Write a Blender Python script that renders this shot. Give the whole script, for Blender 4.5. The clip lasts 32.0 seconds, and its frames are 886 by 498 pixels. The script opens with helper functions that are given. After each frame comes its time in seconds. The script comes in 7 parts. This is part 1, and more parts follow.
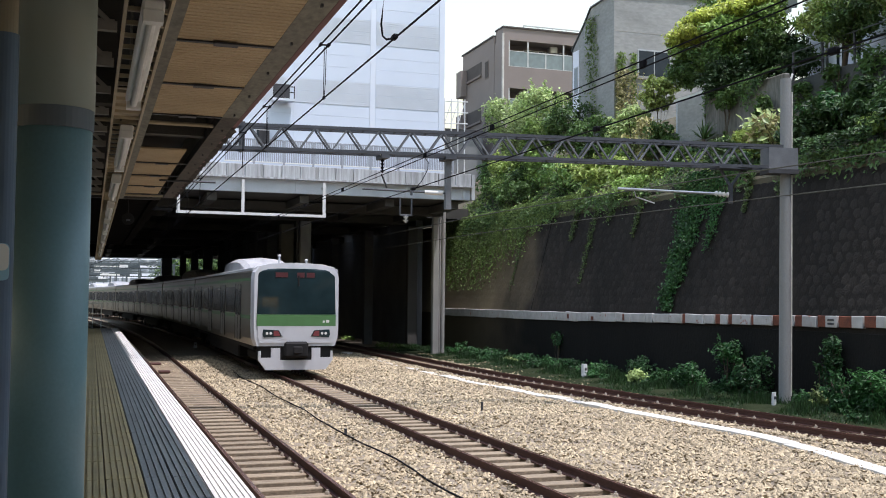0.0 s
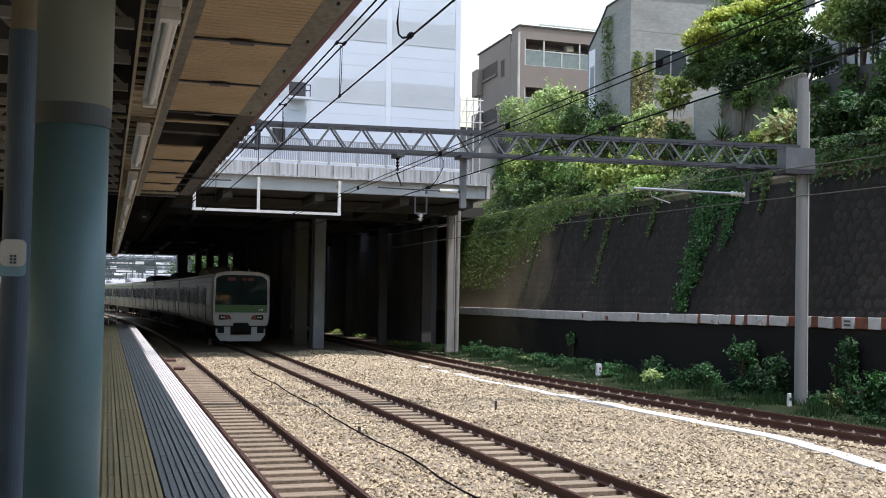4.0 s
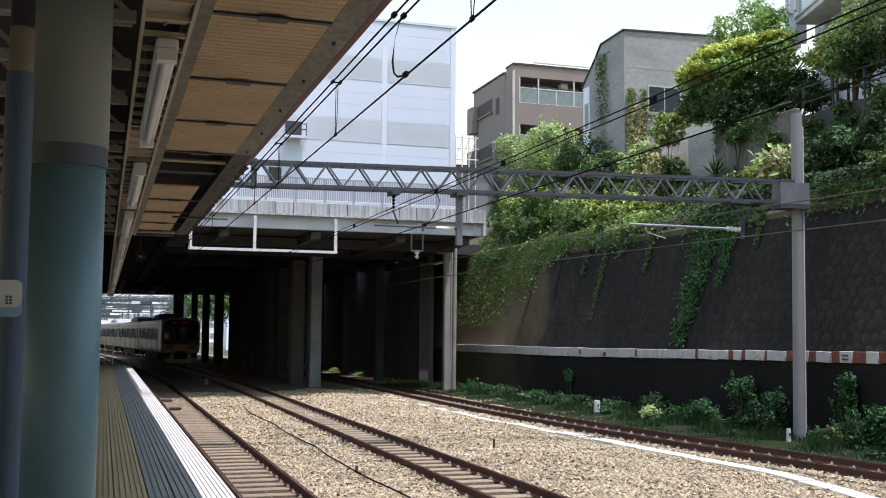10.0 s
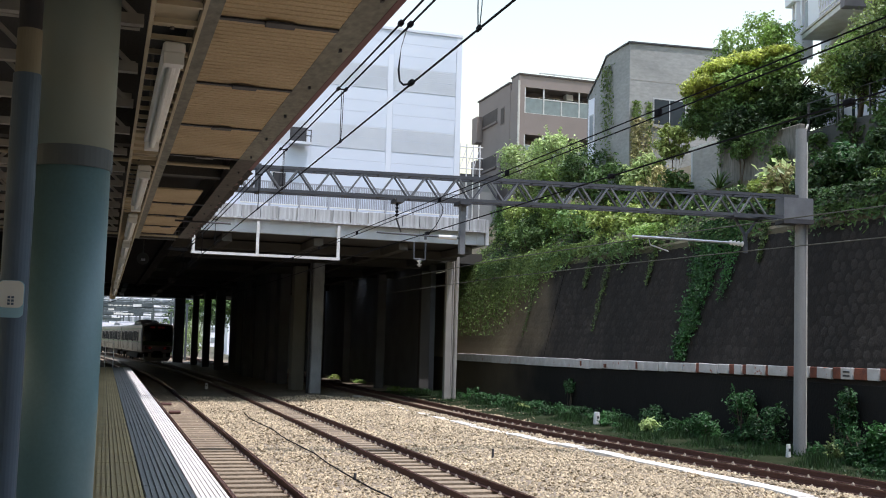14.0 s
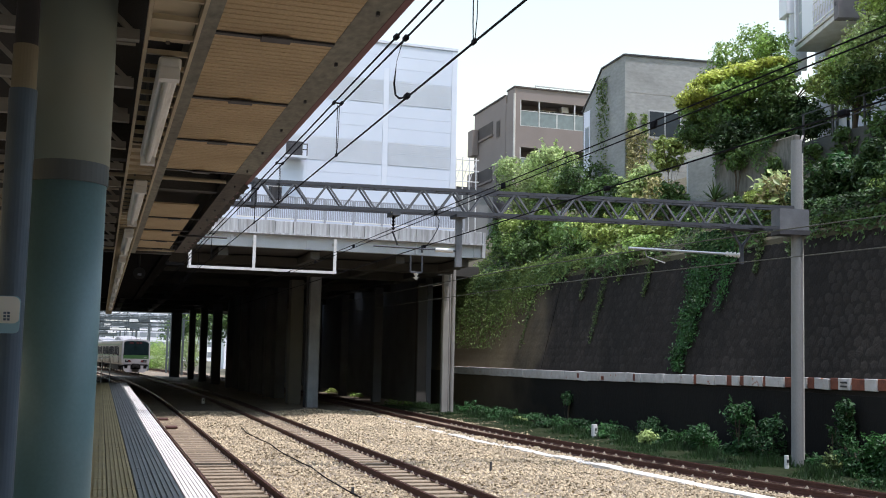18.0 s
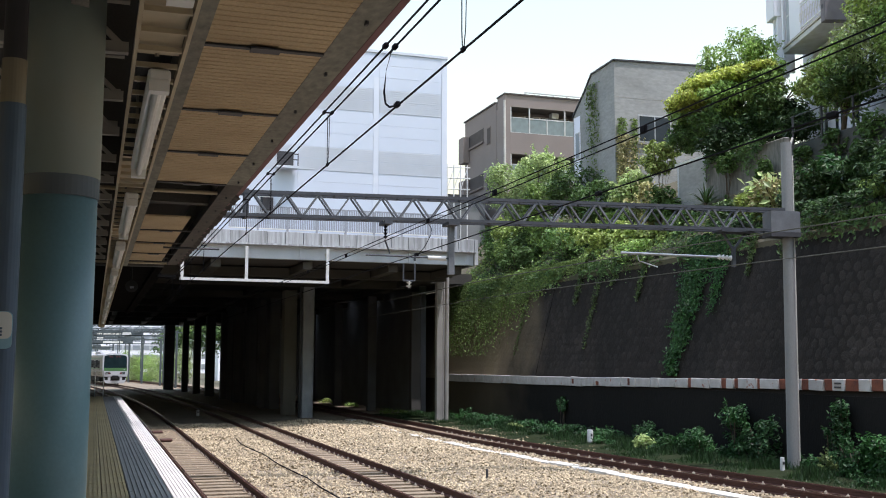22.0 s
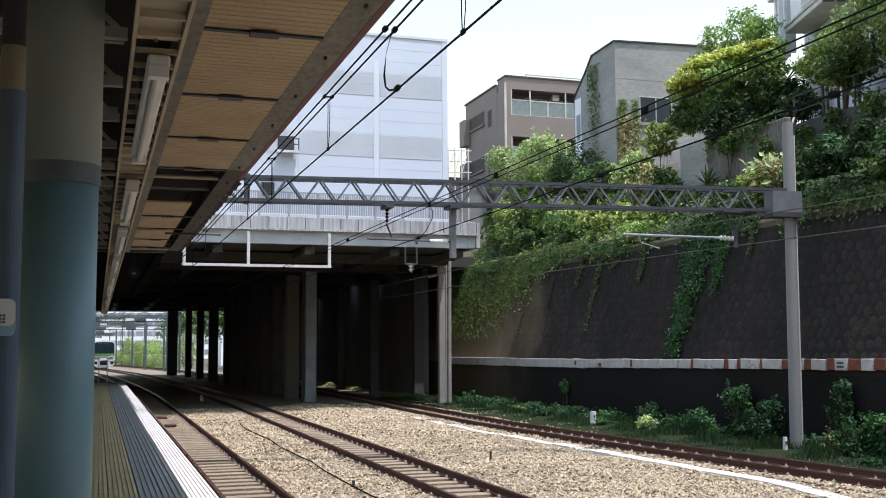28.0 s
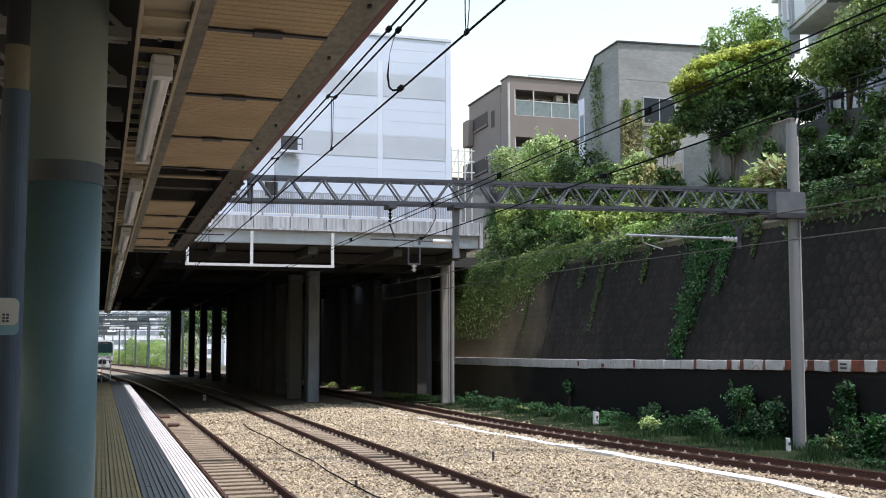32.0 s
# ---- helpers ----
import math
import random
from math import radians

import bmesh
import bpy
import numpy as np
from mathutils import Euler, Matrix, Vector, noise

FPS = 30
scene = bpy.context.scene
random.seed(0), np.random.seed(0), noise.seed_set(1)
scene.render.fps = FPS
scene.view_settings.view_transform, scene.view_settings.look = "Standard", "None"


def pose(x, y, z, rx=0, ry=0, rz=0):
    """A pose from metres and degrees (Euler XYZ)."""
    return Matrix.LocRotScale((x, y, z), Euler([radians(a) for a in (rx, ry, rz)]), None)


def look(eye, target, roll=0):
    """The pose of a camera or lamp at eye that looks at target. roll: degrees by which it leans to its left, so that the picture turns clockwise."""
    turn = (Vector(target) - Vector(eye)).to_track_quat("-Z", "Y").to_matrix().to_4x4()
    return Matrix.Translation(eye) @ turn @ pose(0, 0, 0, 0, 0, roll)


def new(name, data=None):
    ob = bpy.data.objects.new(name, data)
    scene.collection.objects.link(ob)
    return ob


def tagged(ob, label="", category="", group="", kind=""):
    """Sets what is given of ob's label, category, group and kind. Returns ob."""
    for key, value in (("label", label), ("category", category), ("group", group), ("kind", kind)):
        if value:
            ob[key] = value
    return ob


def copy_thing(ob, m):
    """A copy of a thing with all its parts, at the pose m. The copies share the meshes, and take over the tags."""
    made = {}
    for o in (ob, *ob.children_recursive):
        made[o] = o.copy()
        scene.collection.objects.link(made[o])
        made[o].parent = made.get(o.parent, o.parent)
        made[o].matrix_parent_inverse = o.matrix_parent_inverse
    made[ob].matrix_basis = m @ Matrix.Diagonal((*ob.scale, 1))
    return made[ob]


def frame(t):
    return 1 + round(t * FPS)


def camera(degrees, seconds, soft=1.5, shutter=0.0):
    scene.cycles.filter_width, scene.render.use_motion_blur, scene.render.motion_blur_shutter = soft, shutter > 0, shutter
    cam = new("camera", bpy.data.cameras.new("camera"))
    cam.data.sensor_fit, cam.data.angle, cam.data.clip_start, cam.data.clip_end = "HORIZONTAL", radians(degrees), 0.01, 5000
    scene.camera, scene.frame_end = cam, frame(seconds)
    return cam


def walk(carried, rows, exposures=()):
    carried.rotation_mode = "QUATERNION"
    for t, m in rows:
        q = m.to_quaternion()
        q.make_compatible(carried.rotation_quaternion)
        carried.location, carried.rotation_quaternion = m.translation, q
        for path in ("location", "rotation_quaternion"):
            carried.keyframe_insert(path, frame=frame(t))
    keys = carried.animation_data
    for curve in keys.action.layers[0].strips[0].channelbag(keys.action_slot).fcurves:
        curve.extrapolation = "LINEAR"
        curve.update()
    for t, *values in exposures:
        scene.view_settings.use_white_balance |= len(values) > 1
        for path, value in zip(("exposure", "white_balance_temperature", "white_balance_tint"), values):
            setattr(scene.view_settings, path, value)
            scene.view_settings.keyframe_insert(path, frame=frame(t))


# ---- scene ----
EYE = 2.6
cam = camera(45.93, 32.0, soft=1.0)
# seconds and the hand-held camera's turn in degrees; it stands on the platform
PATH = [
    (0, 92.692, -0.514, -18.595),
    (0.5, 92.691, -0.425, -18.476),
    (1, 92.679, -0.422, -18.398),
    (1.5, 92.667, -0.161, -18.195),
    (2, 92.637, -0.384, -18.017),
    (2.5, 92.634, -0.672, -17.944),
    (3, 92.611, -0.853, -17.956),
    (3.5, 92.619, -0.986, -17.884),
    (5.5, 92.68, -0.293, -17.358),
    (6, 93.037, -0.742, -17.659),
    (6.5, 93.499, -0.675, -18.046),
    (7, 94.037, -0.858, -17.963),
    (7.5, 94.251, -1.215, -18.022),
    (8, 94.33, -1.03, -18.099),
    (8.5, 94.409, -0.961, -18.283),
    (9, 94.48, -0.793, -18.25),
    (9.5, 94.573, -0.529, -18.147),
    (10, 94.649, -0.424, -17.967),
    (10.5, 94.721, -0.791, -17.955),
    (11, 94.802, -0.728, -18.042),
    (11.5, 94.866, -0.794, -18.094),
    (12, 94.92, -1.056, -18.013),
    (12.5, 94.971, -1.118, -18.097),
    (13, 94.956, -1.586, -18.112),
    (13.5, 95.031, -1.284, -18.108),
    (14, 95.123, -1.501, -17.921),
    (14.5, 95.225, -1.758, -17.618),
    (16.5, 95.39, -1.242, -18.119),
    (17, 95.482, -1.263, -18.117),
    (17.5, 95.665, -0.992, -18.088),
    (18, 95.837, -1.146, -18.076),
    (18.5, 95.945, -0.562, -18.359),
    (19, 96.043, -0.368, -18.599),
    (19.5, 96.089, -0.372, -18.6),
    (20, 96.133, -0.406, -18.321),
    (20.5, 96.203, -0.085, -18.274),
    (21, 96.236, -0.232, -18.51),
    (21.5, 96.277, -0.195, -18.455),
    (22, 96.266, -0.154, -18.382),
    (22.5, 96.175, 0.017, -18.19),
    (23, 96.056, 0.143, -18.108),
    (23.5, 95.986, 0.246, -18.222),
    (24, 95.964, 0.422, -18.174),
    (24.5, 95.907, 0.26, -18.133),
    (25, 95.749, 0.053, -18.115),
    (25.5, 95.543, 0.046, -18.091),
    (27.5, 95.397, 0.31, -18.273),
    (28, 95.351, 0.365, -18.232),
    (28.5, 95.354, 0.606, -18.231),
    (29, 95.357, 0.501, -18.325),
    (29.5, 95.36, 0.333, -18.461),
    (30, 95.354, 0.372, -18.429),
    (30.5, 95.353, 0.614, -18.296),
    (31, 95.367, 0.795, -18.167),
    (31.5, 95.392, 0.735, -18.071),
    (32, 95.363, 0.221, -18.075),
]
walk(cam, [(t, pose(0, 0, EYE, rx, ry, rz)) for t, rx, ry, rz in PATH],
     [(0, 0.70, 5980, 20), (32, 0.70, 5980, 20)])

# ---- light ----
SUN = Vector((0.142, -0.22, 1.0)).normalized()
world = bpy.data.worlds.new("sky")
scene.world = world
world.use_nodes = True
wn = world.node_tree
sky = wn.nodes.new("ShaderNodeTexSky")
sky.sky_type = "NISHITA"
sky.sun_disc = False
sky.sun_elevation = math.asin(SUN.z)
sky.sun_rotation = math.atan2(SUN.x, SUN.y)
sky.dust_density = 2.0
sky.air_density = 2.8
sky.ozone_density = 0.4
wn.links.new(sky.outputs[0], wn.nodes["Background"].inputs[0])
wn.nodes["Background"].inputs[1].default_value = 0.15
sun = new("sun", bpy.data.lights.new("sun", "SUN"))
sun.data.energy, sun.data.angle, sun.data.color = 3.4, radians(0.53), (1.0, 0.96, 0.90)
sun.matrix_world = look(SUN * 100, (0, 0, 0))


# ---- materials ----
def material(name, color, rough=0.7, metal=0.0, second=None, scale=3.0, amount=0.5, grain=0.0, grain_scale=60.0,
             bump=0.0, bump_scale=40.0, stretch=(1, 1, 1), island=0.0, spec=0.5, glow=None):
    """Two scales of variation: soft patches towards `second`, and fine grain; a bump from fine noise."""
    m = bpy.data.materials.new(name)
    m.use_nodes = True
    nt = m.node_tree
    b = nt.nodes["Principled BSDF"]
    b.inputs["Roughness"].default_value = rough
    b.inputs["Metallic"].default_value = metal
    b.inputs["Specular IOR Level"].default_value = spec
    tc = nt.nodes.new("ShaderNodeTexCoord")
    mp = nt.nodes.new("ShaderNodeMapping")
    mp.inputs["Scale"].default_value = stretch
    nt.links.new(tc.outputs["Object"], mp.inputs[0])

    def noise_tex(s, detail=4.0):
        n = nt.nodes.new("ShaderNodeTexNoise")
        n.inputs["Scale"].default_value = s
        n.inputs["Detail"].default_value = detail
        nt.links.new(mp.outputs[0], n.inputs["Vector"])
        return n

    def mix(a, c, fac, mode="MIX"):
        x = nt.nodes.new("ShaderNodeMix")
        x.data_type, x.blend_type = "RGBA", mode
        for sock, v in ((x.inputs[0], fac), (x.inputs[6], a), (x.inputs[7], c)):
            if isinstance(v, (int, float)):
                sock.default_value = v
            elif isinstance(v, tuple):
                sock.default_value = (*v[:3], 1)
            else:
                nt.links.new(v, sock)
        return x.outputs[2]

    second = second or tuple(c * 0.7 for c in color)
    r = nt.nodes.new("ShaderNodeValToRGB")
    r.color_ramp.elements[0].position, r.color_ramp.elements[1].position = 0.5 - 0.28, 0.5 + 0.28
    r.color_ramp.elements[1].color = (amount * 2, amount * 2, amount * 2, 1) if amount < 0.5 else (1, 1, 1, 1)
    nt.links.new(noise_tex(scale).outputs[0], r.inputs[0])
    col = mix(color, second, r.outputs[0])
    if grain:
        g = nt.nodes.new("ShaderNodeMapRange")
        nt.links.new(noise_tex(grain_scale, 2).outputs[0], g.inputs[0])
        g.inputs[1].default_value, g.inputs[2].default_value = 0.25, 0.75
        g.inputs[3].default_value, g.inputs[4].default_value = 1 - grain, 1 + grain
        col = mix(col, g.outputs[0], 1.0, "MULTIPLY")
    if island:
        geo = nt.nodes.new("ShaderNodeNewGeometry")
        g = nt.nodes.new("ShaderNodeMapRange")
        nt.links.new(geo.outputs["Random Per Island"], g.inputs[0])
        g.inputs[3].default_value, g.inputs[4].default_value = 1 - island, 1 + island
        col = mix(col, g.outputs[0], 1.0, "MULTIPLY")
        info = nt.nodes.new("ShaderNodeObjectInfo")
        g = nt.nodes.new("ShaderNodeMapRange")
        nt.links.new(info.outputs["Random"], g.inputs[0])
        g.inputs[3].default_value, g.inputs[4].default_value = 1 - island * 0.6, 1 + island * 0.6
        col = mix(col, g.outputs[0], 1.0, "MULTIPLY")
    nt.links.new(col, b.inputs["Base Color"])
    if bump:
        bp = nt.nodes.new("ShaderNodeBump")
        bp.inputs["Strength"].default_value = bump
        bp.inputs["Distance"].default_value = 0.02
        nt.links.new(noise_tex(bump_scale, 5).outputs[0], bp.inputs["Height"])
        nt.links.new(bp.outputs[0], b.inputs["Normal"])
    if glow:
        b.inputs["Emission Color"].default_value = (*glow[:3], 1)
        b.inputs["Emission Strength"].default_value = glow[3]
    return m


def leaf_material(name, color, second, scale=1.2):
    m = material(name, color, rough=0.5, second=second, scale=scale, amount=0.5, island=0.5, spec=0.35)
    b = m.node_tree.nodes["Principled BSDF"]
    t = m.node_tree.nodes.new("ShaderNodeBsdfTranslucent")
    a = m.node_tree.nodes.new("ShaderNodeMixShader")
    a.inputs[0].default_value = 0.30
    m.node_tree.links.new(b.inputs["Base Color"].links[0].from_socket, t.inputs[0])
    m.node_tree.links.new(b.outputs[0], a.inputs[1])
    m.node_tree.links.new(t.outputs[0], a.inputs[2])
    m.node_tree.links.new(a.outputs[0], m.node_tree.nodes["Material Output"].inputs[0])
    return m


BALLAST = material("ballast", (0.23, 0.19, 0.135), 0.9, second=(0.15, 0.12, 0.082), scale=0.35, grain=0.45, grain_scale=22, bump=1.0, bump_scale=26)
STAINED = material("stained_ballast", (0.135, 0.10, 0.065), 0.9, second=(0.08, 0.058, 0.036), scale=1.2, grain=0.45, grain_scale=24, bump=1.0, bump_scale=26)
STONE = material("ballast_stone", (0.40, 0.33, 0.213), 0.9, second=(0.25, 0.203, 0.13), scale=0.5, island=0.5, bump=0.3)
SLEEPER = material("sleeper_wood", (0.275, 0.22, 0.148), 0.9, second=(0.145, 0.11, 0.072), scale=5, stretch=(0.4, 4, 1), grain=0.3, island=0.2, bump=0.5)
RUST = material("rail_rust", (0.056, 0.021, 0.0145), 0.75, second=(0.085, 0.034, 0.022), scale=2, stretch=(1, 0.2, 1), grain=0.3, bump=0.3)
RAILTOP = material("rail_head", (0.30, 0.175, 0.14), 0.2, 0.65, second=(0.19, 0.10, 0.078), scale=2)
CLIP = material("rail_clip_steel", (0.50, 0.44, 0.36), 0.5, 0.1, grain=0.3)
CONCRETE = material("concrete", (0.36, 0.35, 0.32), 0.85, second=(0.22, 0.21, 0.19), scale=0.7, grain=0.2, bump=0.3)
PALECONC = material("pale_concrete", (0.62, 0.60, 0.55), 0.85, second=(0.45, 0.43, 0.38), scale=1.5, grain=0.2, bump=0.3)
GREYCONC = material("weathered_concrete", (0.235, 0.24, 0.235), 0.9, second=(0.15, 0.155, 0.15), scale=0.5, stretch=(1, 1, 0.35), grain=0.12, bump=0.25)
ASPHALT = material("platform_asphalt", (0.17, 0.17, 0.17), 0.85, second=(0.11, 0.11, 0.11), scale=1.5, grain=0.3, bump=0.3)
PLATGREY = material("platform_block", (0.22, 0.235, 0.23), 0.75, second=(0.155, 0.168, 0.165), scale=2, grain=0.15, island=0.1)
PLATWHITE = material("platform_edge_block", (0.60, 0.585, 0.56), 0.75, second=(0.47, 0.45, 0.42), scale=3, grain=0.15, island=0.08)
TACTILE = material("tactile_yellow", (0.40, 0.325, 0.15), 0.75, second=(0.29, 0.245, 0.14), scale=2, grain=0.2, island=0.1)
def wall_material(name, color, second, island=0.0, pale=(0.195, 0.158, 0.102)):
    """Dark masonry; a paler earth-brown stretch near the bridge paints in the light there."""
    m = material(name, color, 0.92, second=second, scale=0.5, stretch=(1, 1, 0.35), grain=0.3, island=island, bump=0.6, bump_scale=20, spec=0.15)
    nt = m.node_tree
    b = nt.nodes["Principled BSDF"]
    co = nt.nodes.new("ShaderNodeTexCoord")
    sp = nt.nodes.new("ShaderNodeSeparateXYZ")
    nt.links.new(co.outputs["Object"], sp.inputs[0])
    n = nt.nodes.new("ShaderNodeTexNoise")
    n.inputs["Scale"].default_value, n.inputs["Detail"].default_value = 0.5, 6.0
    nt.links.new(co.outputs["Object"], n.inputs["Vector"])
    k = nt.nodes.new("ShaderNodeMath")
    k.operation = "MULTIPLY_ADD"
    nt.links.new(n.outputs[0], k.inputs[0])
    k.inputs[1].default_value = 9.0
    nt.links.new(sp.outputs[1], k.inputs[2])
    r = nt.nodes.new("ShaderNodeMapRange")
    nt.links.new(k.outputs[0], r.inputs[0])
    r.inputs[1].default_value, r.inputs[2].default_value = 46.0, 53.0
    x = nt.nodes.new("ShaderNodeMix")
    x.data_type = "RGBA"
    nt.links.new(r.outputs[0], x.inputs[0])
    nt.links.new(b.inputs["Base Color"].links[0].from_socket, x.inputs[6])
    x.inputs[7].default_value = (*pale, 1)
    nt.links.new(x.outputs[2], b.inputs["Base Color"])
    return m


WALLSTONE = wall_material("wall_stone", (0.033, 0.0295, 0.0258), (0.02, 0.018, 0.0158), 0.2)
WALLBASE = wall_material("wall_mortar", (0.0245, 0.022, 0.0192), (0.0155, 0.014, 0.0122))
LOWERWALL = wall_material("lower_wall_concrete", (0.014, 0.0132, 0.012), (0.008, 0.0078, 0.0072), pale=(0.075, 0.06, 0.041))
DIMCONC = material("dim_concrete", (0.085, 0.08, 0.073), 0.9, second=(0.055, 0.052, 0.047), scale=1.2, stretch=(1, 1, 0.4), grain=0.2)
TIMBERGREY = material("weathered_panel", (0.20, 0.185, 0.19), 0.8, second=(0.13, 0.12, 0.125))
LIGHTSTEEL = material("pale_galvanised_steel", (0.16, 0.168, 0.178), 0.6, 0.2, second=(0.10, 0.105, 0.11), scale=3, grain=0.15)
WHITEPAINT = material("white_paint", (0.66, 0.67, 0.67), 0.6, second=(0.49, 0.48, 0.45), scale=2.5, grain=0.08)
def plate_material(name, low, high):
    """White paint that has rusted through in patches."""
    m = material(name, (0.50, 0.495, 0.49), 0.6, second=(0.34, 0.325, 0.30), scale=3.5, grain=0.12)
    nt = m.node_tree
    b = nt.nodes["Principled BSDF"]
    n = nt.nodes.new("ShaderNodeTexNoise")
    n.inputs["Scale"].default_value, n.inputs["Detail"].default_value, n.inputs["Roughness"].default_value = 2.6, 6.0, 0.7
    mp = nt.nodes["Mapping"]
    nt.links.new(mp.outputs[0], n.inputs["Vector"])
    r = nt.nodes.new("ShaderNodeValToRGB")
    r.color_ramp.elements[0].position, r.color_ramp.elements[1].position = low, high
    nt.links.new(n.outputs[0], r.inputs[0])
    x = nt.nodes.new("ShaderNodeMix")
    x.data_type = "RGBA"
    nt.links.new(r.outputs[0], x.inputs[0])
    nt.links.new(b.inputs["Base Color"].links[0].from_socket, x.inputs[6])
    x.inputs[7].default_value = (0.26, 0.085, 0.035, 1)
    nt.links.new(x.outputs[2], b.inputs["Base Color"])
    return m


PLATE = plate_material("plate_paint", 0.62, 0.65)
PLATEOLD = plate_material("plate_paint_worn", 0.57, 0.62)
RUSTPLATE = material("rusty_plate", (0.20, 0.062, 0.03), 0.85, second=(0.085, 0.03, 0.02), scale=4, grain=0.3, bump=0.4)
CLADDING = material("white_cladding", (0.62, 0.68, 0.77), 0.45, second=(0.57, 0.63, 0.71), scale=0.35, island=0.02)
CLADTRIM = material("cladding_trim", (0.68, 0.73, 0.80), 0.45, second=(0.62, 0.67, 0.74), scale=0.8)
LOUVRE = material("louvre_grey", (0.56, 0.60, 0.65), 0.5, second=(0.64, 0.68, 0.73), scale=0.8)
PARAPET = material("stained_parapet", (0.55, 0.57, 0.59), 0.75, second=(0.16, 0.16, 0.15), scale=6.5, stretch=(1, 1, 0.06), amount=0.52, grain=0.15, island=0.12)
BEAMPAINT = material("stained_beam_paint", (0.55, 0.585, 0.62), 0.6, second=(0.36, 0.38, 0.39), scale=0.9, stretch=(1, 1, 0.4), grain=0.12)
STEEL = material("galvanised_steel", (0.065, 0.071, 0.08), 0.65, 0.2, second=(0.038, 0.042, 0.049), scale=3, grain=0.15)
DARKSTEEL = material("dark_steel", (0.065, 0.065, 0.07), 0.6, 0.3, second=(0.04, 0.04, 0.042), scale=3)
DARKCONC = material("dark_concrete", (0.15, 0.154, 0.16), 0.95, second=(0.095, 0.098, 0.102), scale=0.7, grain=0.25)
WIRE = material("wire", (0.007, 0.007, 0.009), 0.8, spec=0.08)
OLDWIRE = material("weathered_copper_wire", (0.10, 0.098, 0.075), 0.6, 0.3, second=(0.06, 0.06, 0.046))
COLUMNPAINT = material("column_paint", (0.165, 0.29, 0.315), 0.45, second=(0.13, 0.235, 0.26), scale=2.5, grain=0.05)
COLUMNTOP = material("column_paint_upper", (0.22, 0.30, 0.285), 0.5, second=(0.235, 0.24, 0.18), scale=1.3)
NAVY = material("navy_paint", (0.085, 0.13, 0.18), 0.5, second=(0.06, 0.09, 0.13), scale=3)
BEIGEPAINT = material("beige_paint", (0.27, 0.235, 0.15), 0.6, second=(0.20, 0.17, 0.11), scale=3)
CANOPYPANEL = material("canopy_board", (0.50, 0.385, 0.215), 0.7, second=(0.38, 0.28, 0.15), scale=2.2, grain=0.15, island=0.08)
ROOFDARK = material("dark_overhead", (0.075, 0.071, 0.06), 0.95, second=(0.045, 0.042, 0.037), scale=0.7, grain=0.25)
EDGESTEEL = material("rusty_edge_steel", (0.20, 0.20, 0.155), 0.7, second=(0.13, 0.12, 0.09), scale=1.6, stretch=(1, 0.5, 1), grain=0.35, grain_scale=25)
CANOPYGREY = material("canopy_steel", (0.26, 0.245, 0.21), 0.65, second=(0.13, 0.115, 0.085), scale=2.2, grain=0.25)
MAROON = material("maroon_trim", (0.16, 0.055, 0.06), 0.6)
LAMPWHITE = material("lamp_enamel", (0.78, 0.78, 0.74), 0.4, second=(0.66, 0.66, 0.6), scale=5)
TRAYPAINT = material("tray_paint", (0.50, 0.42, 0.27), 0.6, second=(0.36, 0.30, 0.19), scale=5)
STAINLESS = material("stainless_body", (0.27, 0.25, 0.205), 0.36, 0.85, second=(0.20, 0.185, 0.15), scale=1.2, stretch=(1, 0.3, 1))
TRAINWHITE = material("train_white", (0.50, 0.505, 0.52), 0.35, second=(0.43, 0.435, 0.445), scale=2)
TRAINGREEN = material("train_green", (0.075, 0.18, 0.065), 0.4, second=(0.065, 0.155, 0.055), scale=2)
TRAINROOF = material("train_roof", (0.34, 0.34, 0.345), 0.7, second=(0.25, 0.25, 0.255), scale=1.5, grain=0.1)
TRAINGLASS = material("train_glass", (0.018, 0.034, 0.038), 0.05, second=(0.008, 0.016, 0.018), scale=1.3, spec=0.5)
ROOFBLACK = material("shade_black_roof", (0.012, 0.0115, 0.011), 1.0, second=(0.008, 0.008, 0.008), spec=0.0)
UNDER = material("underframe", (0.022, 0.021, 0.02), 0.85, second=(0.012, 0.012, 0.012), spec=0.2)
TAILRED = material("tail_red", (0.055, 0.02, 0.022), 0.3, glow=(1.0, 0.08, 0.08, 0.011))
LAMPRED = material("tail_lens_red", (0.15, 0.045, 0.05), 0.25, glow=(1.0, 0.06, 0.06, 0.02))
LENS = material("headlamp_lens", (0.7, 0.7, 0.68), 0.15)
BEIGEWALL = material("beige_tile_wall", (0.235, 0.20, 0.178), 0.8, second=(0.195, 0.165, 0.147), scale=0.6, grain=0.08)
BROWNWALL = material("brown_trim_wall", (0.20, 0.165, 0.14), 0.8, second=(0.15, 0.125, 0.11))
GLASS = material("window_glass", (0.035, 0.045, 0.05), 0.12, second=(0.025, 0.032, 0.036), spec=0.4)
ALU = material("aluminium", (0.55, 0.56, 0.56), 0.4, 0.6)
# verge earth coloured darker to stand for shade along the wall foot
VERGE = material("verge_earth", (0.026, 0.032, 0.016), 1.0, second=(0.012, 0.018, 0.007), spec=0.05, scale=1.6, grain=0.4, grain_scale=14, bump=0.7, bump_scale=12)
SOIL = material("soil", (0.10, 0.08, 0.055), 0.95, second=(0.05, 0.06, 0.025), scale=0.8, grain=0.3, bump=0.6, bump_scale=12)
PILLARCONC = material("pillar_concrete", (0.42, 0.45, 0.475), 0.9, second=(0.22, 0.235, 0.25), scale=1.8, stretch=(1, 1, 0.5), grain=0.2, bump=0.3)
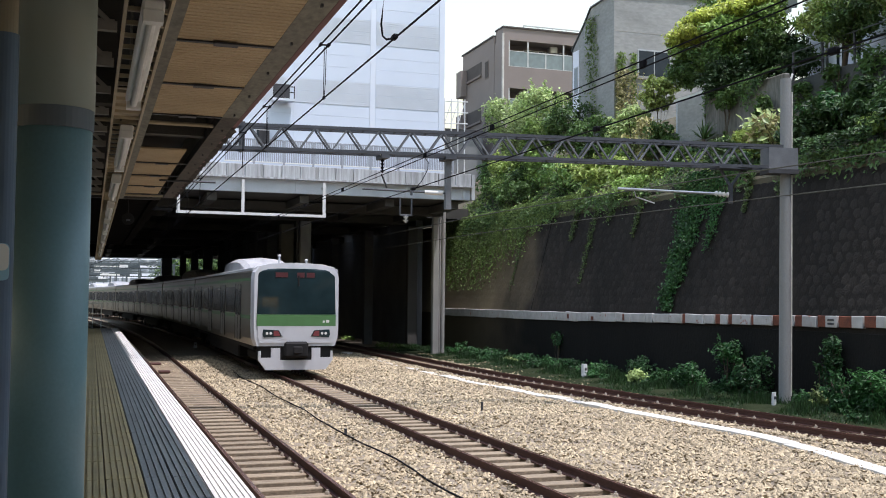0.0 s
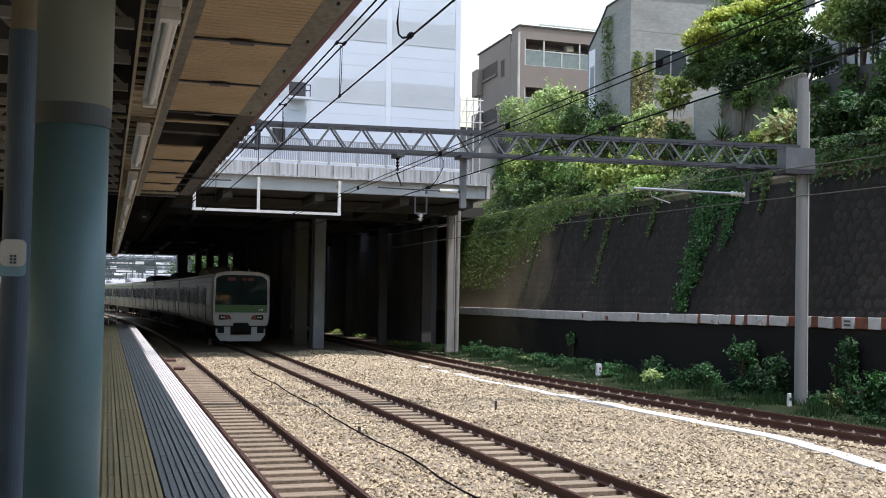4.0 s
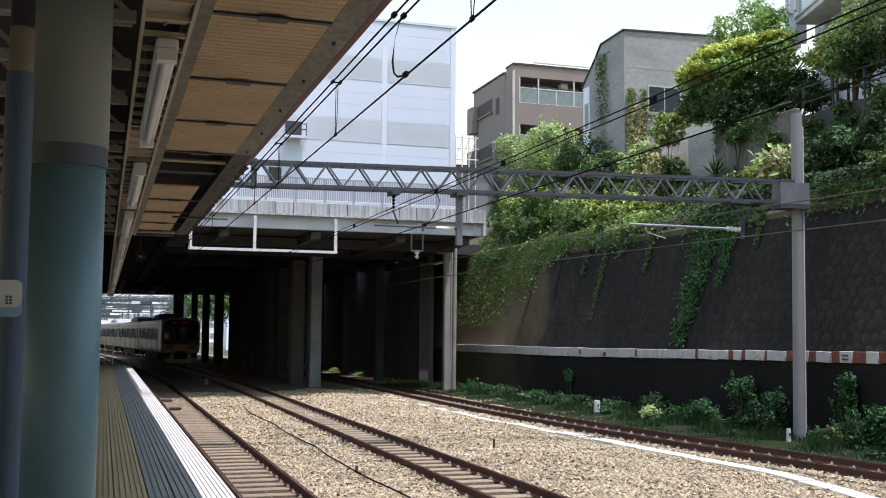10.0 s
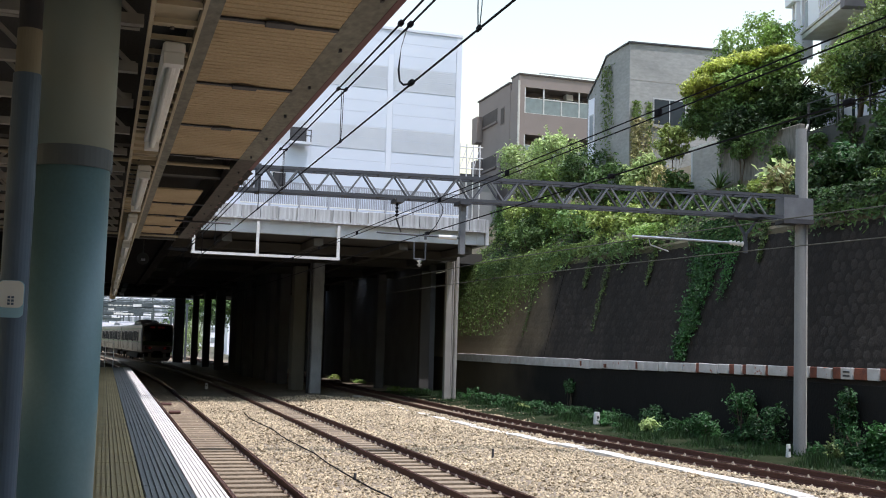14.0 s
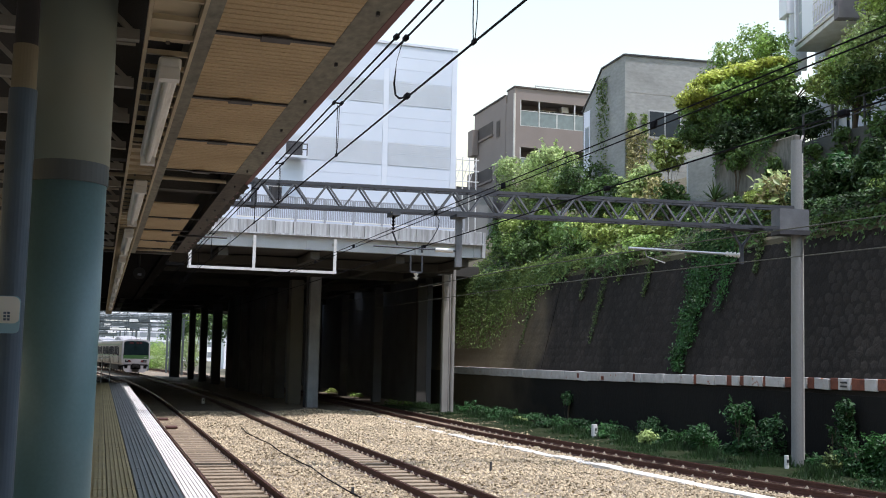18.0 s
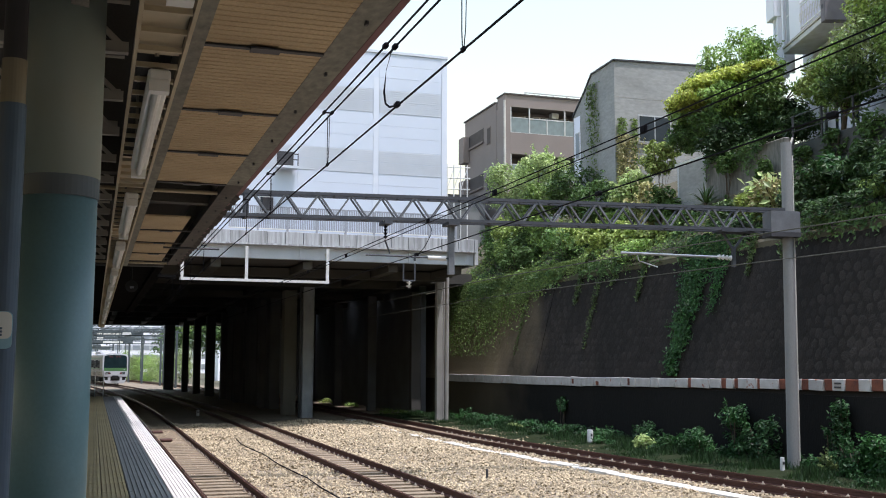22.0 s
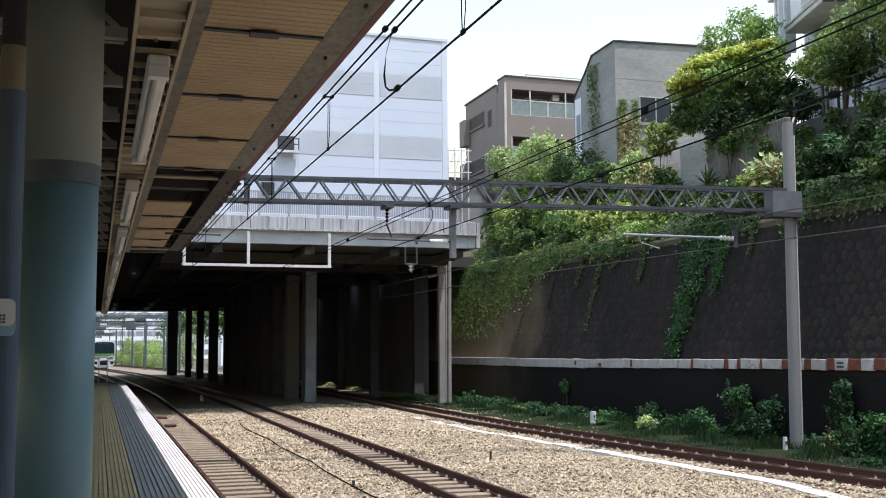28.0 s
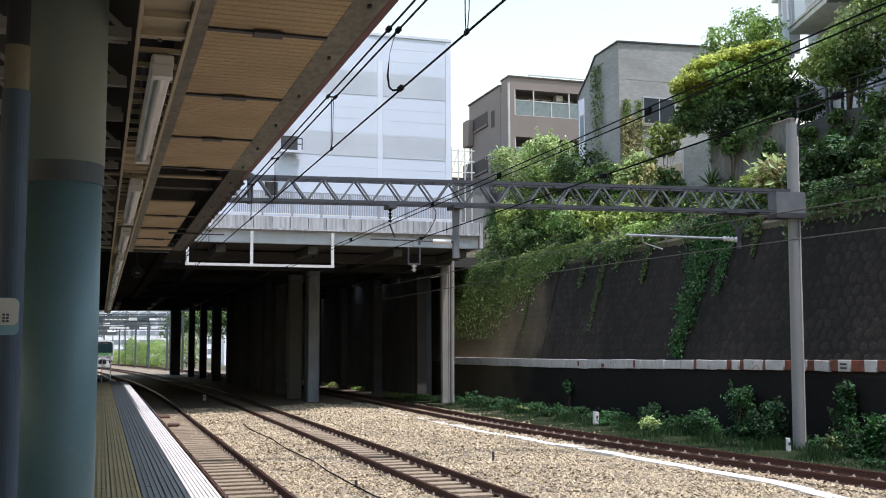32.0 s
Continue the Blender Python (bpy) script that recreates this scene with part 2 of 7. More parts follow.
HOUSECONC = material("house_concrete", (0.34, 0.345, 0.325), 0.9, second=(0.235, 0.24, 0.225), scale=0.8, stretch=(0.6, 0.6, 1.5), grain=0.13, grain_scale=7, bump=0.25)
SHADECONC = material("shaded_garden_concrete", (0.20, 0.195, 0.175), 0.95, second=(0.075, 0.075, 0.062), scale=1.3, stretch=(1, 1, 0.3), grain=0.3, grain_scale=10, bump=0.5)
HOUSEWHITE = material("house_white", (0.84, 0.85, 0.90), 0.6, second=(0.78, 0.79, 0.85), scale=0.6)
SIDEGLASS = material("side_window_glass", (0.012, 0.014, 0.015), 0.15, spec=0.2)
SIDEGLASS.node_tree.nodes["Principled BSDF"].inputs["IOR"].default_value = 1.035
DOORSTEEL = material("door_steel", (0.26, 0.245, 0.21), 0.36, 0.85, second=(0.20, 0.19, 0.165))
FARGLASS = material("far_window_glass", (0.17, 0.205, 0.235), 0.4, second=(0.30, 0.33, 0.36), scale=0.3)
FARSTEEL = material("far_steel", (0.085, 0.105, 0.11), 0.7, second=(0.05, 0.065, 0.065))
BANDGREY = material("band_paint", (0.10, 0.12, 0.13), 0.5)
SCREEN = material("screen_grey", (0.34, 0.36, 0.39), 0.6, second=(0.26, 0.275, 0.30))
BARK = material("bark", (0.10, 0.075, 0.05), 0.9, second=(0.06, 0.045, 0.03), scale=6, stretch=(1, 1, 0.2), bump=0.6)
LEAF = leaf_material("leaf_green", (0.26, 0.375, 0.095), (0.145, 0.245, 0.056))
LEAFDARK = leaf_material("leaf_dark", (0.115, 0.195, 0.052), (0.052, 0.112, 0.03))
LEAFLIGHT = leaf_material("leaf_yellow_green", (0.36, 0.43, 0.12), (0.22, 0.31, 0.08))
LEAFGOLD = leaf_material("leaf_golden_green", (0.56, 0.61, 0.12), (0.40, 0.47, 0.09))
LEAFPALE = leaf_material("leaf_pale_green", (0.42, 0.50, 0.21), (0.24, 0.34, 0.115))
# the ivy's green, also lent to shrubs and weeds to darken them as shaded
IVYSHADE = leaf_material("ivy_and_shade_green", (0.036, 0.118, 0.026), (0.02, 0.066, 0.015))
STRAND = leaf_material("strand_green", (0.09, 0.14, 0.035), (0.05, 0.085, 0.025))
MOSS = leaf_material("creeper_green", (0.20, 0.285, 0.075), (0.12, 0.185, 0.05))
# leaf green darkened to paint in the shade beneath the bank's trees
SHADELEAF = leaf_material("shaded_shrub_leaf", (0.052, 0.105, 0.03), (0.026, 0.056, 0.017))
DRY = leaf_material("dry_grass", (0.40, 0.36, 0.18), (0.26, 0.26, 0.11))
PORCELAIN = material("porcelain", (0.75, 0.74, 0.70), 0.25)
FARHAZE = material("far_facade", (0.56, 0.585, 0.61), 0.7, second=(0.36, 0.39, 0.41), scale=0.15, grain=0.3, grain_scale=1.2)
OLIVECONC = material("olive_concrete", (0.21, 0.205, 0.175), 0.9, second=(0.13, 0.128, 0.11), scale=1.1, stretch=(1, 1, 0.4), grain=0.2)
SIGNBLUE = material("sign_blue", (0.32, 0.55, 0.66), 0.4)


# ---- building blocks ----
def mesh_object(name, bm, mat, parent=None, label="", smooth=False):
    me = bpy.data.meshes.new(name)
    bm.to_mesh(me)
    bm.free()
    if smooth:
        me.polygons.foreach_set("use_smooth", [True] * len(me.polygons))
    me.materials.append(mat)
    ob = new(name, me)
    if parent:
        ob.parent = parent
    if label:
        ob["label"] = label
    return ob


part = mesh_object


def shared(name, me, parent, m):
    """Another object on the same mesh."""
    ob = new(name, me)
    ob.parent = parent
    ob.matrix_basis = m
    return ob


def thing(name, label, category, m=None, group="", kind=""):
    ob = new(name)
    if m is not None:
        ob.matrix_basis = m
    return tagged(ob, label, category, group, kind)


def box(bm, x0, x1, y0, y1, z0, z1, bevel=0.0):
    r = bmesh.ops.create_cube(bm, size=1.0)
    vs = r["verts"]
    for v in vs:
        v.co = Vector(((x0 + x1) / 2 + v.co.x * (x1 - x0), (y0 + y1) / 2 + v.co.y * (y1 - y0), (z0 + z1) / 2 + v.co.z * (z1 - z0)))
    if bevel:
        es = list({e for v in vs for e in v.link_edges})
        bmesh.ops.bevel(bm, geom=es, offset=bevel, segments=1, affect="EDGES")
    return vs


def boxed(*args, bevel=0.0):
    bm = bmesh.new()
    box(bm, *args, bevel=bevel)
    return bm


def rod(bm, a, b, r, n=8, r2=None, cap=True):
    a, b = Vector(a), Vector(b)
    d = b - a
    m = Matrix.Translation((a + b) / 2) @ d.to_track_quat("Z", "Y").to_matrix().to_4x4()
    bmesh.ops.create_cone(bm, cap_ends=cap, segments=n, radius1=r, radius2=r if r2 is None else r2, depth=d.length, matrix=m)


def bar(bm, a, b, w, h):
    """A rectangular bar from a to b."""
    a, b = Vector(a), Vector(b)
    d = b - a
    m = Matrix.Translation((a + b) / 2) @ d.to_track_quat("Z", "Y").to_matrix().to_4x4() @ Matrix.Diagonal((w, h, d.length, 1))
    bmesh.ops.create_cube(bm, size=1.0, matrix=m)


def extrude_profile(bm, pts, y0, y1, close=True, caps=True):
    """Extrude a profile of (x, z) along y."""
    a = [bm.verts.new((x, y0, z)) for x, z in pts]
    b = [bm.verts.new((x, y1, z)) for x, z in pts]
    n = len(pts)
    for i in range(n if close else n - 1):
        j = (i + 1) % n
        bm.faces.new((a[i], a[j], b[j], b[i]))
    if caps and close:
        bm.faces.new(a[::-1])
        bm.faces.new(b)
    bmesh.ops.recalc_face_normals(bm, faces=bm.faces)


def sweep(bm, pts, profile, up=Vector((0, 0, 1))):
    """Sweep a closed (sideways, up) profile along points."""
    rings = []
    for i, p in enumerate(pts):
        d = (pts[min(i + 1, len(pts) - 1)] - pts[max(i - 1, 0)]).normalized()
        s = d.cross(up).normalized()
        rings.append([bm.verts.new(p + s * u + up * v) for u, v in profile])
    n = len(profile)
    for a, b in zip(rings, rings[1:]):
        for i in range(n):
            bm.faces.new((a[i], a[(i + 1) % n], b[(i + 1) % n], b[i]))
    bm.faces.new(rings[0][::-1])
    bm.faces.new(rings[-1])
    bmesh.ops.recalc_face_normals(bm, faces=bm.faces)


def tube_along(bm, pts, r, n=5):
    sweep(bm, [Vector(p) for p in pts], [(r * math.cos(a), r * math.sin(a)) for a in [2 * math.pi * i / n for i in range(n)]])


def leaf_mesh(name, pos, normal, size, mat, parent=None, label=""):
    """Leaves as folded quads at the given places, facing roughly along normal."""
    n = len(pos)
    rng = np.random.default_rng(n)
    nrm = normal + rng.normal(0, 0.55, (n, 3))
    nrm /= np.linalg.norm(nrm, axis=1)[:, None] + 1e-9
    t = np.cross(nrm, rng.normal(0, 1, (n, 3)))
    t /= np.linalg.norm(t, axis=1)[:, None] + 1e-9
    b = np.cross(nrm, t)
    s = (size * rng.uniform(0.6, 1.4, n))[:, None]
    fold = nrm * s * 0.18
    v = np.stack([pos - t * s, pos - b * s * 0.45 + fold, pos + t * s, pos + b * s * 0.45 + fold], 1).reshape(-1, 3)
    me = bpy.data.meshes.new(name)
    f = np.arange(n * 4).reshape(n, 4)
    me.from_pydata(v.tolist(), [], np.concatenate([f[:, [0, 1, 2]], f[:, [0, 2, 3]]]).tolist())
    me.materials.append(mat)
    ob = new(name, me)
    if parent:
        ob.parent = parent
    if label:
        ob["label"] = label
    return ob


def clump_points(rng, centre, radii, count, lumps=9):
    """Points on an uneven crown: rounded tufts of leaves over an ellipsoid, with gaps between them and sprays at the rim."""
    lumps = int(lumps * 2.4)
    c, r = np.array(centre, float), np.array(radii, float)
    d = rng.normal(0, 1, (lumps, 3))
    d[:, 2] += 0.25
    d /= np.linalg.norm(d, axis=1)[:, None]
    lumps_r = rng.uniform(0.16, 0.40, lumps)
    lc = d * rng.uniform(0.45, 0.92, (lumps, 1))
    w = lumps_r ** 2
    k = rng.choice(lumps, count, p=w / w.sum())
    e = rng.normal(0, 1, (count, 3))
    e[:, 2] += 0.35
    e /= np.linalg.norm(e, axis=1)[:, None]
    lr = lumps_r[k][:, None]
    p = lc[k] + e * lr * np.where(rng.uniform(0, 1, (count, 1)) < 0.12, rng.uniform(1.0, 1.55, (count, 1)), rng.uniform(0.7, 1.05, (count, 1)))
    m, q = max(5, lumps // 3), int(count * 0.07)
    sd = rng.normal(0, 1, (m, 3))
    sd[:, 2] = np.abs(sd[:, 2]) + 0.2
    sd /= np.linalg.norm(sd, axis=1)[:, None]
    j = rng.integers(0, m, q)
    p[:q] = sd[j] * rng.uniform(0.6, 1.25, (q, 1)) * rng.uniform(0.8, 1.1, m)[j][:, None] + rng.normal(0, 0.05, (q, 3))
    nrm = e + np.array((0, 0, 0.55))
    return c + p * r, nrm


def shrub(name, label, centre, radii, count, leaf, mat, base_z=None, seed=1, lumps=9, category="shrub", group="", stems=5):
    """A shrub: stems from the ground and a ragged crown."""
    rng = np.random.default_rng(seed)
    base = (centre[0], centre[1], base_z if base_z is not None else centre[2] - radii[2])
    ob = thing(name, label, category, pose(*base), group)
    rel = np.array(centre) - np.array(base)
    for i in range(stems):
        tip = Vector(rel) + Vector((rng.uniform(-.6, .6) * radii[0], rng.uniform(-.6, .6) * radii[1], rng.uniform(-.1, .6) * radii[2]))
        mid = tip * 0.5 + Vector((rng.uniform(-.1, .1), rng.uniform(-.1, .1), 0))
        bm = bmesh.new()
        tube_along(bm, [(rng.uniform(-.08, .08), rng.uniform(-.08, .08), -0.15), mid, tip], 0.018)
        part("stem", bm, BARK, ob)
    p, nrm = clump_points(rng, rel, radii, int(count * 0.95), lumps)
    leaf_mesh("crown", p, nrm, leaf * 0.95, mat, ob)
    return ob


# ---- the plan: x across the tracks, y along them, z = 0 at the rail tops ----
BEND, RADIUS, MID = 50.0, 800.0, 6.6


def along(x0, s):
    """A point at s metres along the line that keeps beside the curved tracks, x0 where they are straight."""
    if s <= BEND:
        return Vector((x0, s, 0))
    a = (s - BEND) / RADIUS
    r = RADIUS + x0 - MID
    return Vector((MID - RADIUS + r * math.cos(a), BEND + r * math.sin(a), 0))


def third(s):
    """The third track nears the others towards the bridge."""
    u = max(34.5 - max(s, 12), 0)
    bend = 0.055 * u + 0.0022 * u * u + 0.154 * max(12 - s, 0)
    return along(12.98 + bend, s) + Vector((0, 0, 0.04))


# ---- setting: ground, ballast, platform, retaining wall ----
ground = tagged(part("ground", boxed(-2500, 2500, -2500, 2500, -1.2, -0.5), SOIL), "flat earth ground under the railway", "ground", kind="structure")


def bed_z(x, s):
    """The ballast lies lower between the rails than beside them."""
    for c in (2.74, 6.6):
        if abs(x - c) < 0.6:
            return -0.26 if s < 27 else -0.21
    d = abs(x - third(s).x)
    if d < 1.2:
        return -0.2 if d < 0.7 else -0.122
    return -0.168


def build_ballast():
    bm = bmesh.new()
    xs = [1.35, 1.9, 2.1, 2.2, 3.3, 3.4, 3.9, 4.5, 5.2, 5.9, 6.04, 7.16, 7.3] + [7.8 + i * 0.55 for i in range(19)]
    ss = [-15 + i * 0.7 for i in range(90)] + [48 + i * 6 for i in range(46)]
    grid = []
    for s in ss:
        row = []
        for x in xs:
            p = along(x, s)
            mound = 0.10 * math.exp(-((x - 9.6) / 1.5) ** 2) if s < 48 else 0
            p.z = bed_z(x, s) + mound + 0.035 * noise.noise((x * 0.8, s * 0.8, 0)) + 0.02 * noise.noise((x * 3, s * 3, 5))
            row.append(bm.verts.new(p))
        grid.append(row)
    for a, b in zip(grid, grid[1:]):
        for i in range(len(xs) - 1):
            bm.faces.new((a[i], a[i + 1], b[i + 1], b[i]))
    bmesh.ops.recalc_face_normals(bm, faces=bm.faces)
    ob = part("ballast_bed", bm, BALLAST, smooth=True)
    tagged(ob, "sunlit bed of tan crushed-stone ballast between tracks", "ballast", kind="structure")


build_ballast()
bm = bmesh.new()
rows = [(third(-14 + 2 * i).x + (0.85 if i < 22 else 1.55), -14 + 2 * i) for i in range(36)]
lo = [bm.verts.new((x + 0.15 * noise.noise((y, 0, 3)), y, -0.135)) for x, y in rows]
md = [bm.verts.new(((x + 18.1) / 2, y, -0.10 + 0.05 * noise.noise((y * 0.7, 4, 0)))) for x, y in rows]
hi = [bm.verts.new((18.11, y, -0.08)) for x, y in rows]
for i in range(35):
    bm.faces.new((lo[i], md[i], md[i + 1], lo[i + 1]))
    bm.faces.new((md[i], hi[i], hi[i + 1], md[i + 1]))
bmesh.ops.recalc_face_normals(bm, faces=bm.faces)
tagged(part("verge", bm, VERGE, smooth=True), "weedy dark earth verge along the foot of the wall", "ground", kind="structure")


def build_platform():
    pf = thing("platform", "station platform with ribbed edge blocks", "platform", kind="structure")
    end = 50.0
    part("base", boxed(-9, 1.16, -12, end, -0.5, 1.06), CONCRETE, pf)
    part("asphalt", boxed(-9, -0.16, -12, end, 1.06, 1.095), ASPHALT, pf)
    # edge blocks: pale outer row and grey inner rows, each with ribs along the track
    def block(width, length, ribs, mat, name):
        bm = bmesh.new()
        box(bm, 0.004, width - 0.004, 0.004, length - 0.004, 0, 0.03)
        step = width / ribs
        for i in range(ribs):
            box(bm, i * step + 0.009, (i + 1) * step - 0.009, 0.004, length - 0.004, 0.03, 0.044)
        return part(name, bm, mat, pf)
    first = {}
    for key, x, w, ribs, mat, name in (("w", 0.9, 0.31, 7, PLATWHITE, "edge_block"), ("a", 0.672, 0.228, 4, PLATGREY, "grey_block"), ("b", 0.444, 0.228, 4, PLATGREY, "grey_block"),
                                       ("t", 0.144, 0.30, 6, TACTILE, "tactile_block"), ("u", -0.156, 0.30, 6, TACTILE, "tactile_block")):
        for i in range(62):
            y = -12 + i
            m = Matrix.Translation((x, y, 1.058))
            if key not in first:
                first[key] = block(w, 1.0, ribs, mat, name)
                first[key].matrix_basis = m
            else:
                shared(name, first[key].data, pf, m)
    part("edge_lip", boxed(1.155, 1.213, -12, end, 0.85, 1.055), PALECONC, pf)
    fence = thing("end_fence", "low pale pipe fence at the end of the platform", "fence")
    for x in (-0.25, 0.15, 0.52):
        bm2 = bmesh.new()
        rod(bm2, (x - 0.05, 51.2, -0.4), (x - 0.05, 51.2, 2.24), 0.02)
        part("post", bm2, WHITEPAINT, fence)
    for z in (1.72, 2.22):
        bm2 = bmesh.new()
        rod(bm2, (-0.5, 51.2, z), (0.49, 51.2, z), 0.018)
        part("rail", bm2, WHITEPAINT, fence)


build_platform()
# out-of-view wall; its height sets how much light comes in from the left
tagged(part("station_wall", boxed(-11.4, -11, -30, 44, -0.6, 3.4), CONCRETE), "unseen concrete wall added beside the platform to limit side light", "wall", kind="structure")
# unseen masses added behind the camera to cut sky light and darken reflections
ob = thing("rear_overbridge", "unseen dark block behind the camera that holds back sky light", "bridge", kind="structure")
part("hall", boxed(-22, 30, -44, -26, 6.0, 27.0), ROOFDARK, ob)
for x in (4.7, 9.6):
    part("pier", boxed(x - 0.35, x + 0.35, -36, -34, -0.5, 6.0), CONCRETE, ob)
part("end_wall", boxed(-11, 18.1, -84.4, -84, -0.5, 2.7), DARKCONC, ob)
tagged(part("station_end_wall", boxed(-11, -2.5, -14.4, -14, -0.6, 4.75), CONCRETE), "plain wall at the rear of the platform", "wall", kind="structure")

BATTER = 0.22


def wall_x(z):
    return 18.2 + BATTER * max(z - 2.0, 0)


def build_wall():
    wall = thing("wall_east", "tall dark stone retaining wall leaning back from the tracks", "retaining wall", kind="structure")
    bm = bmesh.new()
    extrude_profile(bm, [(18.17, 1.8), (18.18, 1.98), (18.2, 2.0), (wall_x(6.5), 6.5), (wall_x(6.5) + 0.6, 6.5), (wall_x(6.5) + 0.6, 1.8)], -25, 130)
    part("core", bm, WALLBASE, wall)
    part("plinth", boxed(18.12, 19.7, -25, 130, -0.6, 1.81), LOWERWALL, wall)
    bm = bmesh.new()
    extrude_profile(bm, [(19.1, 6.3), (19.4, 6.75), (20.4, 7.6), (22.0, 9.2), (24.0, 10.6), (30, 11.0), (400, 12.0), (400, -0.6), (19.3, -0.6)], -60, 130)
    tagged(part("bank", bm, SOIL), "steep planted earth bank above the retaining wall", "bank", kind="structure")
    bm = bmesh.new()
    bar(bm, (18.2, 42.12, 2.0), (wall_x(6.45), 41.8, 6.45), 0.07, 0.03)
    part("joint", bm, LOWERWALL, wall, "dark open joint in the wall")
    # the pale plates along the wall; towards the station rusty lengths stand between them
    rng = random.Random(3)

    def level(y):
        return (float(np.interp(y, [8, 20, 29, 39, 53], [2.05, 1.965, 1.875, 1.73, 1.69])) + rng.uniform(-0.01, 0.01),
                float(np.interp(y, [8, 20, 29, 39, 53], [2.34, 2.255, 2.165, 2.085, 2.06])) + rng.uniform(-0.008, 0.008))

    def plate(y1, y0, mat, name, label, out=0.0):
        za, zb = level((y0 + y1) / 2)
        bm = boxed(18.07 - out - rng.uniform(0, .012), 18.165, y0 + (0.03 if mat in (PLATE, PLATEOLD) and y1 < 41 else 0.006), y1 - 0.004, za, zb, bevel=0.012)
        if out == 0.0 and y1 < 41:
            bmesh.ops.rotate(bm, cent=(18.12, (y0 + y1) / 2, (za + zb) / 2), matrix=Matrix.Rotation(rng.gauss(0, 0.014), 3, "X") @ Matrix.Rotation(rng.gauss(0, 0.012), 3, "Z"), verts=bm.verts)
        part(name, bm, mat, wall, label)
        return za, zb

    WHITE, RUSTY = "white painted plate with rust patches", "rust-brown steel plate"
    y = 53.4
    while y > 31.8:
        step = min(1.06 * rng.uniform(0.9, 1.1), y - 31.4)
        za, zb = plate(y, y - step, PLATE, "white_plate", WHITE)
        if y < 43 and rng.random() < 0.5:
            q = y - step * rng.uniform(0.2, 0.8)
            part("dark_mark", boxed(18.045, 18.057, q, q + rng.uniform(0.08, 0.3), za + rng.uniform(0.02, 0.12), za + rng.uniform(0.17, 0.3)), RUSTPLATE, wall)
        y -= step
    cuts = (31.4, 30.3, 29.35, 28.3, 27.4, 26.77, 25.72, 24.5, 23.55, 22.6, 21.62, 20.75, 19.8, 18.7, 17.6, 16.5, 15.3, 14.0, 12.8, 11.6)
    rust = (0, 0, 0.2, 0, 0.27, 0.22, 0.12, 0.34, 0.3, 0.32, 0.5, 0.42, 0.3, 0.5, 0.36, 0.4, 0.3, 0.45, 0.4, 0.3)
    for k in range(len(cuts) - 1):
        ya, yb, r = cuts[k], cuts[k + 1], rust[k + 1]
        za, zb = plate(ya, yb + r, PLATE if k < 3 else PLATEOLD, "white_plate", WHITE)
        if r:
            plate(yb + r, yb, RUSTPLATE, "rusty_plate", RUSTY, -0.02)
        if k == 9:
            for z in (za + 0.07, za + 0.17):
                part("dark_bar", boxed(18.04, 18.056, yb + r + 0.12, ya - 0.12, z, z + 0.045), DARKSTEEL, wall)


build_wall()


# ---- tracks ----
def rail_profile():
    return [(-0.0325, 0), (0.0325, 0), (0.0325, -0.035), (0.009, -0.045), (0.009, -0.128), (0.06, -0.14), (0.06, -0.153),
            (-0.06, -0.153), (-0.06, -0.14), (-0.009, -0.128), (-0.009, -0.045), (-0.0325, -0.035)]


